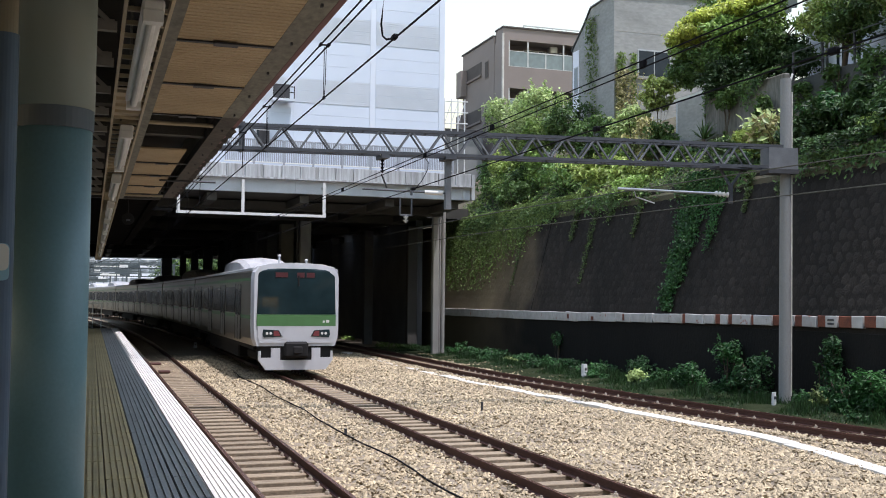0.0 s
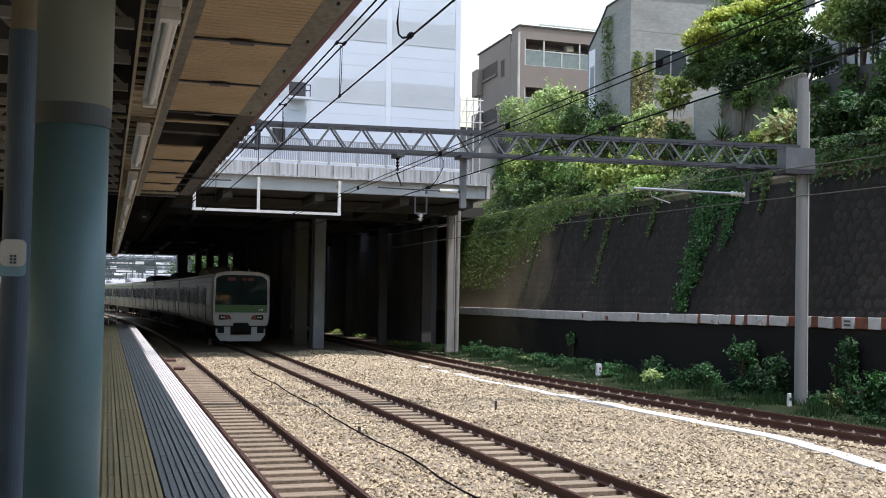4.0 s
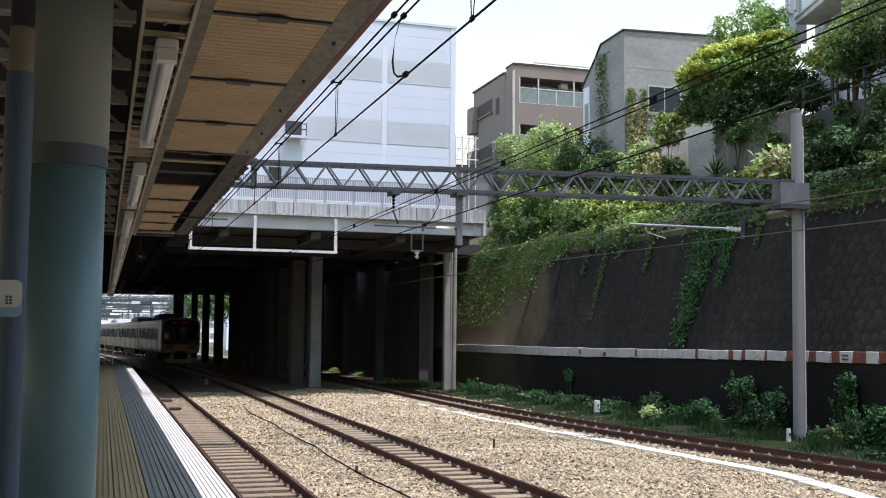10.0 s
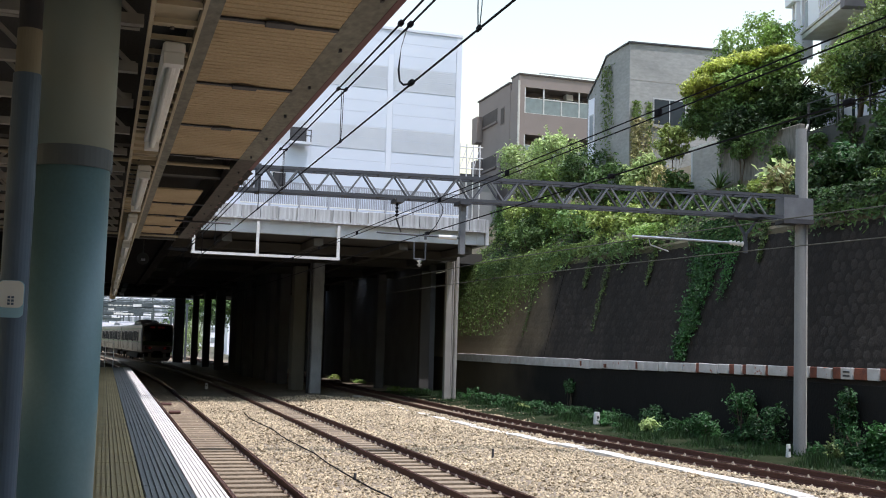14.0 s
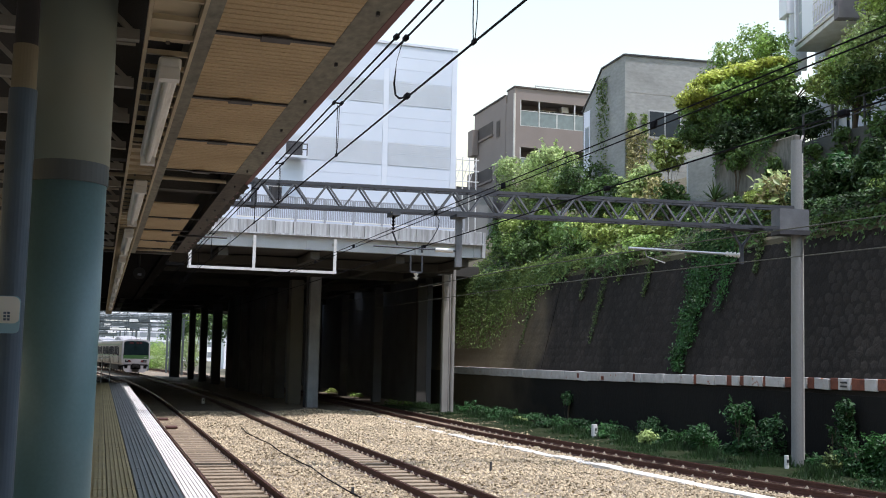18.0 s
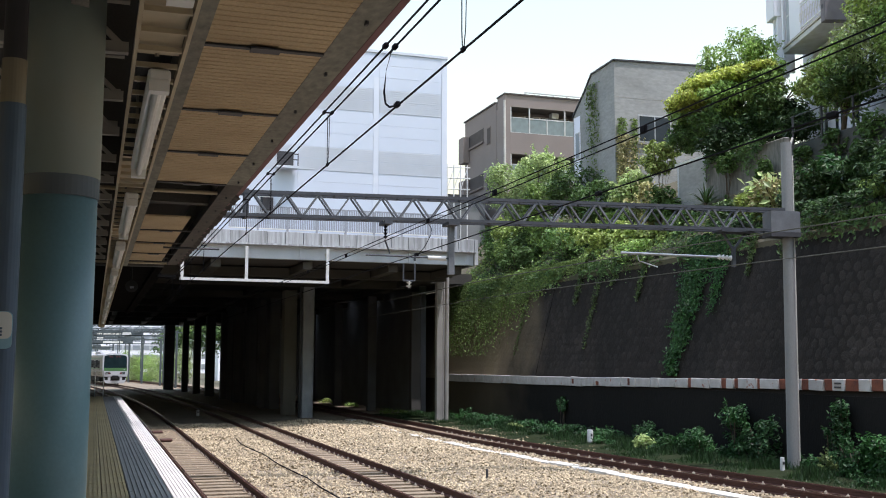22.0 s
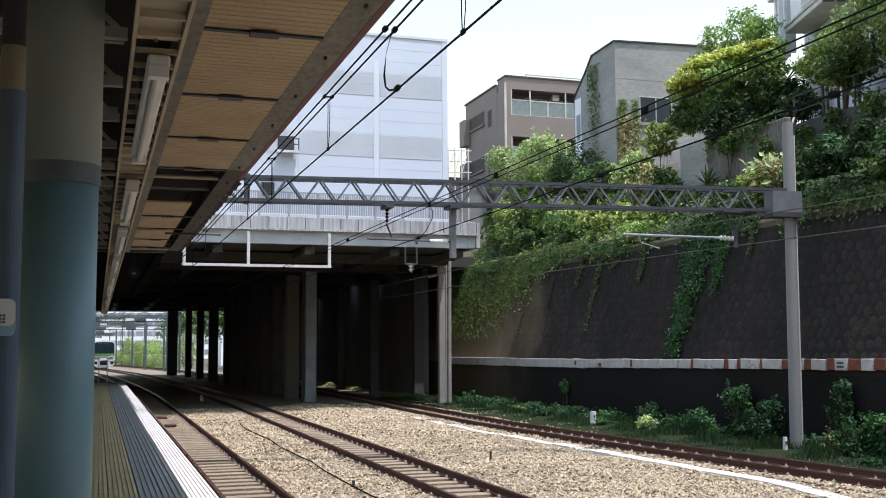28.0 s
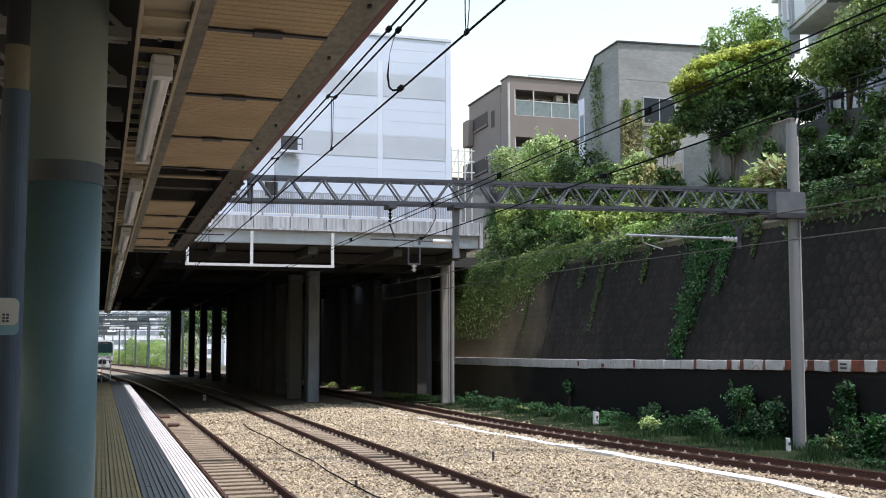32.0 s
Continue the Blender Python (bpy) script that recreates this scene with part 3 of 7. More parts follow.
def build_track(name, centre, s0, s1, label, near):
    tr = thing(name, label, "railway track", kind="structure")
    ss = [s0 + i * 2.0 for i in range(int((s1 - s0) / 2) + 1)]
    for side in (-1, 1):
        pts = []
        for s in ss:
            p, q = centre(s), centre(s + 0.5)
            n = Vector((q.y - p.y, p.x - q.x, 0)).normalized()
            pts.append(p + n * side * 0.566)
        bm = bmesh.new()
        sweep(bm, pts, rail_profile())
        part("rail", bm, RUST, tr, "rust-brown steel rail")
        bm = bmesh.new()
        sweep(bm, [p + Vector((0, 0, 0.0025)) for p in pts], [(-0.027, 0), (0.027, 0), (0.027, -0.002), (-0.027, -0.002)])
        part("rail_head", bm, RAILTOP, tr, "worn rail head")
    # rust-brown strip; its length under the deck also paints the shaded floor darker
    if s1 > 300:
        for sa, sb, z in ((s0, 27.0, -0.236), (27.0, 128.0, -0.178)):
            bm = bmesh.new()
            sweep(bm, [centre(sa + (sb - sa) * i / 12) + Vector((0, 0, z)) for i in range(13)], [(-0.5, 0), (0.5, 0), (0.5, -0.08), (-0.5, -0.08)])
            part("stained_bed", bm, STAINED, tr, "rust-stained ballast between the rails")
    else:
        bm = bmesh.new()
        sweep(bm, [centre(s0 + 3.5 * i) + Vector((0, 0, -0.166)) for i in range(20)], [(-0.53, 0), (0.53, 0), (0.53, -0.08), (-0.53, -0.08)])
        part("stained_bed", bm, STAINED, tr, "rust-stained ballast between the rails")
    bm = bmesh.new()
    box(bm, -1.05, 1.05, -0.135, 0.135, -0.31, -0.158, bevel=0.012)
    sl = part("sleeper", bm, SLEEPER, tr)
    bm = bmesh.new()
    for side in (-1, 1):
        x = side * 0.566
        for k in (-1, 1):
            rod(bm, (x + k * 0.095, 0, -0.16), (x + k * 0.095, 0, -0.12), 0.036, 6)
            rod(bm, (x + k * 0.095, 0, -0.118), (x + k * 0.095, 0, -0.09), 0.016, 6)
    cl = part("rail_fastening", bm, CLIP, tr)
    rng = random.Random(7)
    s, first = s0, True
    while s < s1 and s < 190:
        p, q = centre(s), centre(s + 0.5)
        m = Matrix.Translation((p.x + rng.uniform(-.02, .02), p.y, p.z + rng.uniform(-.006, .004))) @ Matrix.Rotation(math.atan2(p.x - q.x, q.y - p.y) + rng.uniform(-.012, .012), 4, "Z")
        if first:
            sl.matrix_basis = m
            cl.matrix_basis = m
        else:
            shared("sleeper", sl.data, tr, m)
            if s < near:
                shared("rail_fastening", cl.data, tr, m)
        first = False
        s += 0.62


build_track("track_1", lambda s: along(2.74, s), -14.0, 330, "rusty railway track beside the platform edge", 48)
build_track("track_2", lambda s: along(6.6, s), -14.0, 330, "middle railway track with timber sleepers", 48)
build_track("track_3", third, -14.0, 200, "railway track curving beside the retaining wall", 40)


# ---- bridge deck, pillars and what stands on it ----
def build_deck():
    dk = thing("bridge_deck", "broad concrete deck bridging the tracks", "bridge", kind="structure")
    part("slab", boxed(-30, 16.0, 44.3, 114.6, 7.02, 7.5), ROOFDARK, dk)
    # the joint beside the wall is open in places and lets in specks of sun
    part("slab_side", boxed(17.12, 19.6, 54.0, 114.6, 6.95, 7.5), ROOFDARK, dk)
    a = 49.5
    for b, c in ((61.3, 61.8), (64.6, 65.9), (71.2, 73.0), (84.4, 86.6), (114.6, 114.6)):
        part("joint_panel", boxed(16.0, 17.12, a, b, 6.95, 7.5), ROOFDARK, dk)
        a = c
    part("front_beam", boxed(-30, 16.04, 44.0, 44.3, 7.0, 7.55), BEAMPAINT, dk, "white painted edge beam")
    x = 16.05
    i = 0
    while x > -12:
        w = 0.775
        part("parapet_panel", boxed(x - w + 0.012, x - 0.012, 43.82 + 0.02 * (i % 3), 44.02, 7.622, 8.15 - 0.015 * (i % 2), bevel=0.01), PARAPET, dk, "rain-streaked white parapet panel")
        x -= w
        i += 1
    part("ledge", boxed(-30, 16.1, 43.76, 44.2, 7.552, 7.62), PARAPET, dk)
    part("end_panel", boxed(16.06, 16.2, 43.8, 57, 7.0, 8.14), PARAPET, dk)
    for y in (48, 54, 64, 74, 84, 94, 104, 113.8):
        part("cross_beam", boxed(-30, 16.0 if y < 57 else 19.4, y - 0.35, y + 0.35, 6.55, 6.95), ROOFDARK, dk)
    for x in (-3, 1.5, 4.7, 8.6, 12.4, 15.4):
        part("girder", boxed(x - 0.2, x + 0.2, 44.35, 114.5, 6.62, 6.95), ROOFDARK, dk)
    for x in (-4.6, -1.4, 1.7, 5.0, 8.2, 13.05, 15.75):
        part("stiffener", boxed(x - 0.06, x + 0.06, 43.93, 43.999, 7.02, 7.54), BEAMPAINT, dk)
    part("far_parapet", boxed(-30, 19.6, 114.604, 114.9, 6.6, 8.4), PARAPET, dk)
    part("abutment_wall", boxed(-13.5, -13, 44.3, 130, -0.6, 6.95), DARKCONC, dk)
    # frame hung below the edge beam
    fr = thing("portal_frame", "white steel frame hung under the deck edge", "steel frame")
    part("bottom_rail", boxed(3.2, 9.37, 43.55, 43.67, 5.97, 6.08), WHITEPAINT, fr)
    for x in (3.28, 5.88, 9.30):
        part("hanger", boxed(x - 0.06, x + 0.06, 43.56, 43.66, 6.08, 7.45), WHITEPAINT, fr)
    for x in (3.28, 5.88, 9.30):
        part("bracket", boxed(x - 0.05, x + 0.05, 43.66, 44.0, 7.2, 7.3), WHITEPAINT, fr)


build_deck()


def pillar(x, y, w, d, mat, label, group="bridge pillars"):
    p = thing("pillar", label, "pillar", pose(x, y, -0.35), group)
    part("shaft", boxed(-w / 2, w / 2, -d / 2, d / 2, 0, 6.92, bevel=0.03), mat, p)


pillar(10.50, 54.0, 0.58, 0.7, PILLARCONC, "weathered square concrete pillar under the deck edge")
pillar(10.08, 57.0, 0.7, 0.8, OLIVECONC, "olive-grey concrete pillar behind the front row")
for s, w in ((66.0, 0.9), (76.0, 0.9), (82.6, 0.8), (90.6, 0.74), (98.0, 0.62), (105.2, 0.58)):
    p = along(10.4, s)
    pillar(p.x, p.y, w, 0.8, DARKCONC, "dark concrete pillar inside the underpass")
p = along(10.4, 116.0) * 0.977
pillar(p.x, p.y, 1.03, 0.8, DARKCONC, "dark concrete pillar at the far mouth of the underpass")
# this pillar's concrete is darkened to stand for the shade around it
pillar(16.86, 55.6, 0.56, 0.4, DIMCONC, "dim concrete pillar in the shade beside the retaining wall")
pp = thing("pillar_pipe", "dark downpipe fixed to the concrete pillar", "pipe", pose(10.12, 53.9, -0.35))
bm = bmesh.new()
rod(bm, (0, 0, 0), (0, 0, 6.9), 0.07, 10)
part("pipe", bm, DARKSTEEL, pp)
for y in (59.0, 68.0, 77.0):
    pillar(15.62, y + 1.5, 0.52, 0.4, DARKCONC, "dark concrete pillar near the retaining wall")
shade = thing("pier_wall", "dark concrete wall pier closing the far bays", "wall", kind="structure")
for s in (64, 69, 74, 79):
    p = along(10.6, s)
    part("pier", boxed(p.x - 0.3, p.x + 0.3, p.y, p.y + 5.0, -0.5, 6.95), DARKCONC, shade)
dp = thing("drain_pipes", "pale square casing and drain pipes down the bridge end", "pipes")
part("casing", boxed(15.8, 16.1, 48.5, 48.8, -0.3, 6.85, bevel=0.02), CONCRETE, dp, "pale square casing")
for x, r in ((16.19, 0.045), (16.36, 0.10)):
    bm = bmesh.new()
    rod(bm, (x, 48.6, 6.9), (x - 0.03, 48.6, -0.3), r, 12)
    part("pipe", bm, CONCRETE, dp)
side = tagged(part("underpass_wall", boxed(17.2, 17.6, 56, 130, -0.6, 6.95), DARKCONC), "dark side wall of the underpass", "wall", kind="structure")


def build_white_building():
    b = thing("white_building", "tall white panel-clad building standing on the deck", "building")
    x0, x1, y0, y1, z0, z1 = -14.0, 15.29, 45.6, 75.0, 7.5, 16.93
    part("wall", boxed(x0, x1, y0, y1, z0, z1 - 0.05), CLADDING, b)
    part("roof_edge", boxed(x0 - 0.04, x1 + 0.05, y0 - 0.05, y1, z1 - 0.05, z1 + 0.07), LOUVRE, b)
    part("corner_trim", boxed(x1 - 0.24, x1 + 0.02, y0 - 0.03, y0 + 0.1, z0, z1 - 0.06), CLADTRIM, b)
    cuts = [x1 - 0.25, 12.02, 11.76, 8.3, 8.2, 4.3, 4.2, 0.5, 0.4, -3.3]
    rows = [(8.3, 9.15), (9.15, 10.1), (10.1, 10.68), (10.68, 11.2), (11.2, 12.28), (12.28, 12.92), (12.92, 13.46), (13.46, 14.05), (14.05, 15.15), (15.15, 15.72), (15.72, 16.3), (16.3, 16.86)]
    part("centre_trim", boxed(11.765, 12.015, y0 - 0.025, y0 - 0.002, z0 + 1.0, 15.72), CLADTRIM, b, "pale vertical cover strip")
    for i in range(0, len(cuts) - 1, 2):
        xa, xb = cuts[i + 1], cuts[i]
        for za, zb in rows:
            if za == 11.2 or (za == 14.05 and i < 4):
                for zc, zd in ((za, (za + zb) / 2), ((za + zb) / 2, zb)):
                    lv = part("louvre", boxed(xa + 0.01, xb - 0.01, y0 - 0.012, y0 - 0.001, zc + 0.008, zd - 0.008), LOUVRE, b)
                    n = 6
                    for k in range(n):
                        z = zc + (zd - zc) * (k + 0.5) / n
                        part("slat", boxed(xa + 0.02, xb - 0.02, y0 - 0.026, y0 - 0.013, z - 0.026, z + 0.026), LOUVRE, lv)
            else:
                part("panel", boxed(xa + 0.004, xb - 0.004, y0 - 0.014, y0 - 0.001, za + 0.005, zb - 0.005, bevel=0.004), CLADDING, b)
    v = part("service_balcony", boxed(7.3, 8.25, y0 - 0.5, y0 - 0.08, 11.15, 11.25), LOUVRE, b, "small steel service balcony")
    for z in (11.5, 11.75):
        part("rail", boxed(7.3, 8.25, y0 - 0.5, y0 - 0.46, z, z + 0.04), DARKSTEEL, v)
    for x in (7.3, 7.75, 8.21):
        part("post", boxed(x, x + 0.04, y0 - 0.5, y0 - 0.46, 11.25, 11.8), DARKSTEEL, v)
    part("vent", boxed(7.4, 8.1, y0 - 0.09, y0 - 0.06, 11.3, 11.95), DARKSTEEL, b)
    w = part("window", boxed(6.62, 7.24, y0 - 0.1, y0 - 0.05, 9.15, 9.9), ALU, b)
    part("pane", boxed(6.67, 7.19, y0 - 0.115, y0 - 0.101, 9.2, 9.85), GLASS, w)
    f = thing("deck_fence", "grey upright-barred screen fence along the deck edge", "fence")
    bars = bmesh.new()
    x = 15.4
    while x > 5.5:
        part("post", boxed(x - 0.04, x + 0.04, 44.5, 44.58, 7.5, 9.3), SCREEN, f)
        for k in range(15):
            xa = x - 0.06 - k * 0.08
            box(bars, xa - 0.046, xa, 44.52, 44.55, 8.35, 9.27)
        for z in (8.31, 9.27):
            part("screen_rail", boxed(x - 1.24, x - 0.04, 44.51, 44.57, z, z + 0.045), LAMPWHITE if z < 9 else SCREEN, f)
        x -= 1.28
    tagged(part("screen_infill", bars, SCREEN, f, "thin grey upright bars"), kind="stuff")


build_white_building()


# ---- platform canopy ----
TRUSSPAINT = material("truss_paint", (0.52, 0.49, 0.40), 0.6, second=(0.34, 0.31, 0.25), scale=4)


EDGEDARK = material("dark_edge_steel", (0.05, 0.045, 0.038), 0.85, second=(0.085, 0.072, 0.058), scale=3, grain=0.35, grain_scale=25)


def build_canopy():
    c = thing("canopy", "platform canopy with brown board soffit and steel edge", "canopy", kind="structure")
    y0, y1, ye = -8.0, 46.0, 18.75
    part("roof_sheet", boxed(-9, 1.34, y0, ye, 4.75, 4.80), ROOFDARK, c)
    # beyond ye the roof is coloured black to paint the deep shade under it
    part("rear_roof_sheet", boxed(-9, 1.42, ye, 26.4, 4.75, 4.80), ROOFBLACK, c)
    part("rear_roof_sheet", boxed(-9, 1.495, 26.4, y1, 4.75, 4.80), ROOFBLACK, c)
    # unseen bar added to throw the band of shadow across the platform edge
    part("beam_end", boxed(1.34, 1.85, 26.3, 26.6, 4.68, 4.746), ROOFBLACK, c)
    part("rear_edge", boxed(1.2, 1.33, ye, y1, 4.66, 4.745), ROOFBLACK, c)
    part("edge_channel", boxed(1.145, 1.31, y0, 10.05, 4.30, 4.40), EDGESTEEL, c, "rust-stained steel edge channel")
    part("edge_channel", boxed(1.145, 1.31, 10.05, ye, 4.30, 4.40), EDGEDARK, c, "dark steel edge channel")
    part("edge_web", boxed(1.19, 1.22, y0, ye, 4.40, 4.75), CANOPYGREY, c)
    part("gutter", boxed(1.312, 1.37, y0, ye, 4.31, 4.62, bevel=0.01), MAROON, c, "dark red eaves trim")
    bm = bmesh.new()
    wave = [(10.7 + i * 0.055, 4.268 + 0.03 * abs(math.sin(math.pi * i / 8)) * (0.25 + 0.75 * abs(math.sin(i * 0.061 + 1.3 * math.sin(i * 0.023))))) for i in range(147)]
    rows = [[bm.verts.new((x, y, z + dz)) for y, z in wave] for x, dz in ((1.30, 0.036), (1.365, 0.0), (1.365, 0.012), (1.30, 0.048))]
    for a, b in zip(rows, rows[1:] + rows[:1]):
        for i in range(len(wave) - 1):
            bm.faces.new((a[i], a[i + 1], b[i + 1], b[i]))
    bmesh.ops.recalc_face_normals(bm, faces=bm.faces)
    part("eaves_sheet", bm, EDGEDARK, c, "scalloped rusty eaves sheet")
    bm = bmesh.new()
    rod(bm, (0.9, 15.6, 4.27), (1.7, 15.6, 4.27), 0.014, 8)
    part("eaves_pipe", bm, DARKSTEEL, c)
    part("inner_beam", boxed(0.40, 0.49, y0, ye, 4.26, 4.52), EDGESTEEL, c)
    # ribbed soffit boards, laid in lengths across the bay
    def board(length, xb):
        bm = bmesh.new()
        n = int(length / 0.075)
        pts = []
        for i in range(n):
            a = i * length / n
            d = length / n
            pts += [(a, 0.0), (a + d * 0.72, 0.0), (a + d * 0.76, 0.0045), (a + d * 0.96, 0.0045)]
        pts.append((length, 0.0))
        rows = [[bm.verts.new((x, y, z)) for y, z in pts] for x in (0.492, xb)]
        for i in range(len(pts) - 1):
            bm.faces.new((rows[0][i], rows[1][i], rows[1][i + 1], rows[0][i + 1]))
        ret = bmesh.ops.extrude_face_region(bm, geom=list(bm.faces))
        for v in [g for g in ret["geom"] if isinstance(g, bmesh.types.BMVert)]:
            v.co.z += 0.02
        bmesh.ops.recalc_face_normals(bm, faces=bm.faces)
        return bm
    spans = [-7.8 + 1.48 * i for i in range(0, 7)] + [4.08, 5.59, 7.07, 8.56] + [12.5, 13.95, 15.5, 16.8]
    first = {}
    for k, y in enumerate(spans):
        ln = 1.46
        if y in (12.5, 13.95, 15.5, 16.8):
            ln = 1.26
        m = Matrix.Translation((0, y, 4.30))
        if ln not in first:
            first[ln] = part("soffit_board", board(ln, 1.143 if ln > 1.3 else 1.02), CANOPYPANEL, c, "brown ribbed soffit board")
            first[ln].matrix_basis = m
        else:
            shared("soffit_board", first[ln].data, c, m)
        part("joint_strip", boxed(0.494, 1.142, y + ln - 0.012, y + ln + 0.03, 4.288, 4.2985), DARKSTEEL, c)
        bm = boxed(0.74, 0.90, y + ln - 0.06, y + ln + 0.03, 4.275, 4.2865)
        part("joint_plate", bm, DARKSTEEL, c)
    # cross beams in the open bays
    for ya in (9.95, 18.0):
        part("cross_beam", boxed(-9, 1.17, ya + 0.06, ya + 0.24, 4.36, 4.70), ROOFDARK, c)
        part("cross_beam", boxed(-9, 1.17, ya + 1.75, ya + 1.93, 4.36, 4.70), ROOFDARK, c)
        bm = bmesh.new()
        rod(bm, (-9, ya + 0.88, 4.34), (1.17, ya + 0.88, 4.34), 0.02, 10)
        part("cross_pipe", bm, TRAYPAINT, c)
    # lattice girders left of the lamps
    x = -0.12
    for z in (4.28, 4.66):
        part("girder_chord", boxed(x - 0.04, x + 0.04, y0, ye, z - 0.035, z + 0.035), CANOPYGREY, c)
    y = y0
    up = True
    while y < ye - 0.5:
        bm = bmesh.new()
        bar(bm, (x, y, 4.28 if up else 4.66), (x, y + 0.5, 4.66 if up else 4.28), 0.03, 0.03)
        part("lacing", bm, CANOPYGREY, c)
        up = not up
        y += 0.5
    chord = diag = None
    for k in range(15):
        yy = 2.6 + k * 1.1
        for z in (4.33, 4.62):
            m = Matrix.Translation((0, yy, z))
            if chord is None:
                chord = part("truss_chord", boxed(-4.0, 0.12, -0.03, 0.03, -0.03, 0.03), TRUSSPAINT, c)
                chord.matrix_basis = m
            else:
                shared("truss_chord", chord.data, c, m)
        for q in range(5):
            m = Matrix.Translation((0.1 - q * 0.62, yy, 4.33))
            if diag is None:
                bm = bmesh.new()
                bar(bm, (0, 0, 0), (-0.31, 0, 0.29), 0.03, 0.03)
                bar(bm, (-0.31, 0, 0.29), (-0.62, 0, 0), 0.03, 0.03)
                diag = part("truss_lacing", bm, TRUSSPAINT, c)
                diag.matrix_basis = m
            else:
                shared("truss_lacing", diag.data, c, m)
    for k in range(18):
        part("edge_clip", boxed(1.225, 1.24, 1.0 + k * 0.98, 1.03 + k * 0.98, 4.28, 4.2995), DARKSTEEL, c)
    # cable ladder with the lamps
    t = thing("cable_ladder", "cream steel cable ladder hung under the canopy", "cable tray")
    for xx in (0.135, 0.36):
        part("side_rail", boxed(xx - 0.009, xx + 0.009, y0, y1, 4.07, 4.115), TRAYPAINT, t)
    lamp_y = (-2.6, 1.35, 5.27, 9.28, 13.1, 16.9, 20.7, 24.5, 28.3, 32.1, 35.9)
    for ya, yb in zip(lamp_y, lamp_y[1:]):
        part("tray_sheet", boxed(0.149, 0.346, ya + 2.66, yb - 0.06, 4.113, 4.118), TRAYPAINT, t, "tan tray sheet")
    bm = boxed(0.147, 0.348, -0.012, 0.012, 4.075, 4.10)
    rung = part("rung", bm, TRAYPAINT, t)
    rung.matrix_basis = Matrix.Translation((0, 3.0, 0))
    for k in range(1, 150):
        shared("rung", rung.data, t, Matrix.Translation((0, 3.0 + k * 0.29, 0)))
    for k in range(20):
        bm = bmesh.new()
        rod(bm, (0.24, -6 + k * 2.8, 4.1), (0.24, -6 + k * 2.8, 4.75), 0.012, 6)
        part("hanger", bm, CANOPYGREY, t)
    for y in lamp_y[1:]:
        lm = thing("lamp", "long white fluorescent lamp under the canopy, unlit", "lamp", pose(0.26, y, 4.06), "canopy lamps")
        part("housing", boxed(-0.055, 0.055, 0, 2.62, -0.06, 0, bevel=0.012), LAMPWHITE, lm)
        bm = bmesh.new()
        rod(bm, (0, 0.06, -0.085), (0, 2.56, -0.085), 0.022, 10)
        part("tube", bm, LAMPWHITE, lm)
        for yy in (0.0, 2.54):
            part("end_cap", boxed(-0.05, 0.05, yy, yy + 0.08, -0.115, -0.058), LAMPWHITE, lm)


sp = thing("hanging_speaker", "black horn loudspeaker hung under the canopy", "loudspeaker", pose(0.62, 20.4, 4.05))
bm = bmesh.new()
rod(bm, (0, 0.25, 0), (0, -0.12, -0.03), 0.06, 20, 0.115)
part("horn", bm, UNDER, sp)
bm = bmesh.new()
rod(bm, (0, 0.25, 0), (0, 0.5, 0.02), 0.085, 16)
part("driver", bm, UNDER, sp)
bm = bmesh.new()
rod(bm, (0, 0.2, 0.05), (0, 0.2, 0.70), 0.02, 8)
part("stem", bm, UNDER, sp)
part("badge", boxed(-0.03, 0.04, -0.142, -0.128, -0.07, -0.03), LIGHTSTEEL, sp)

build_canopy()


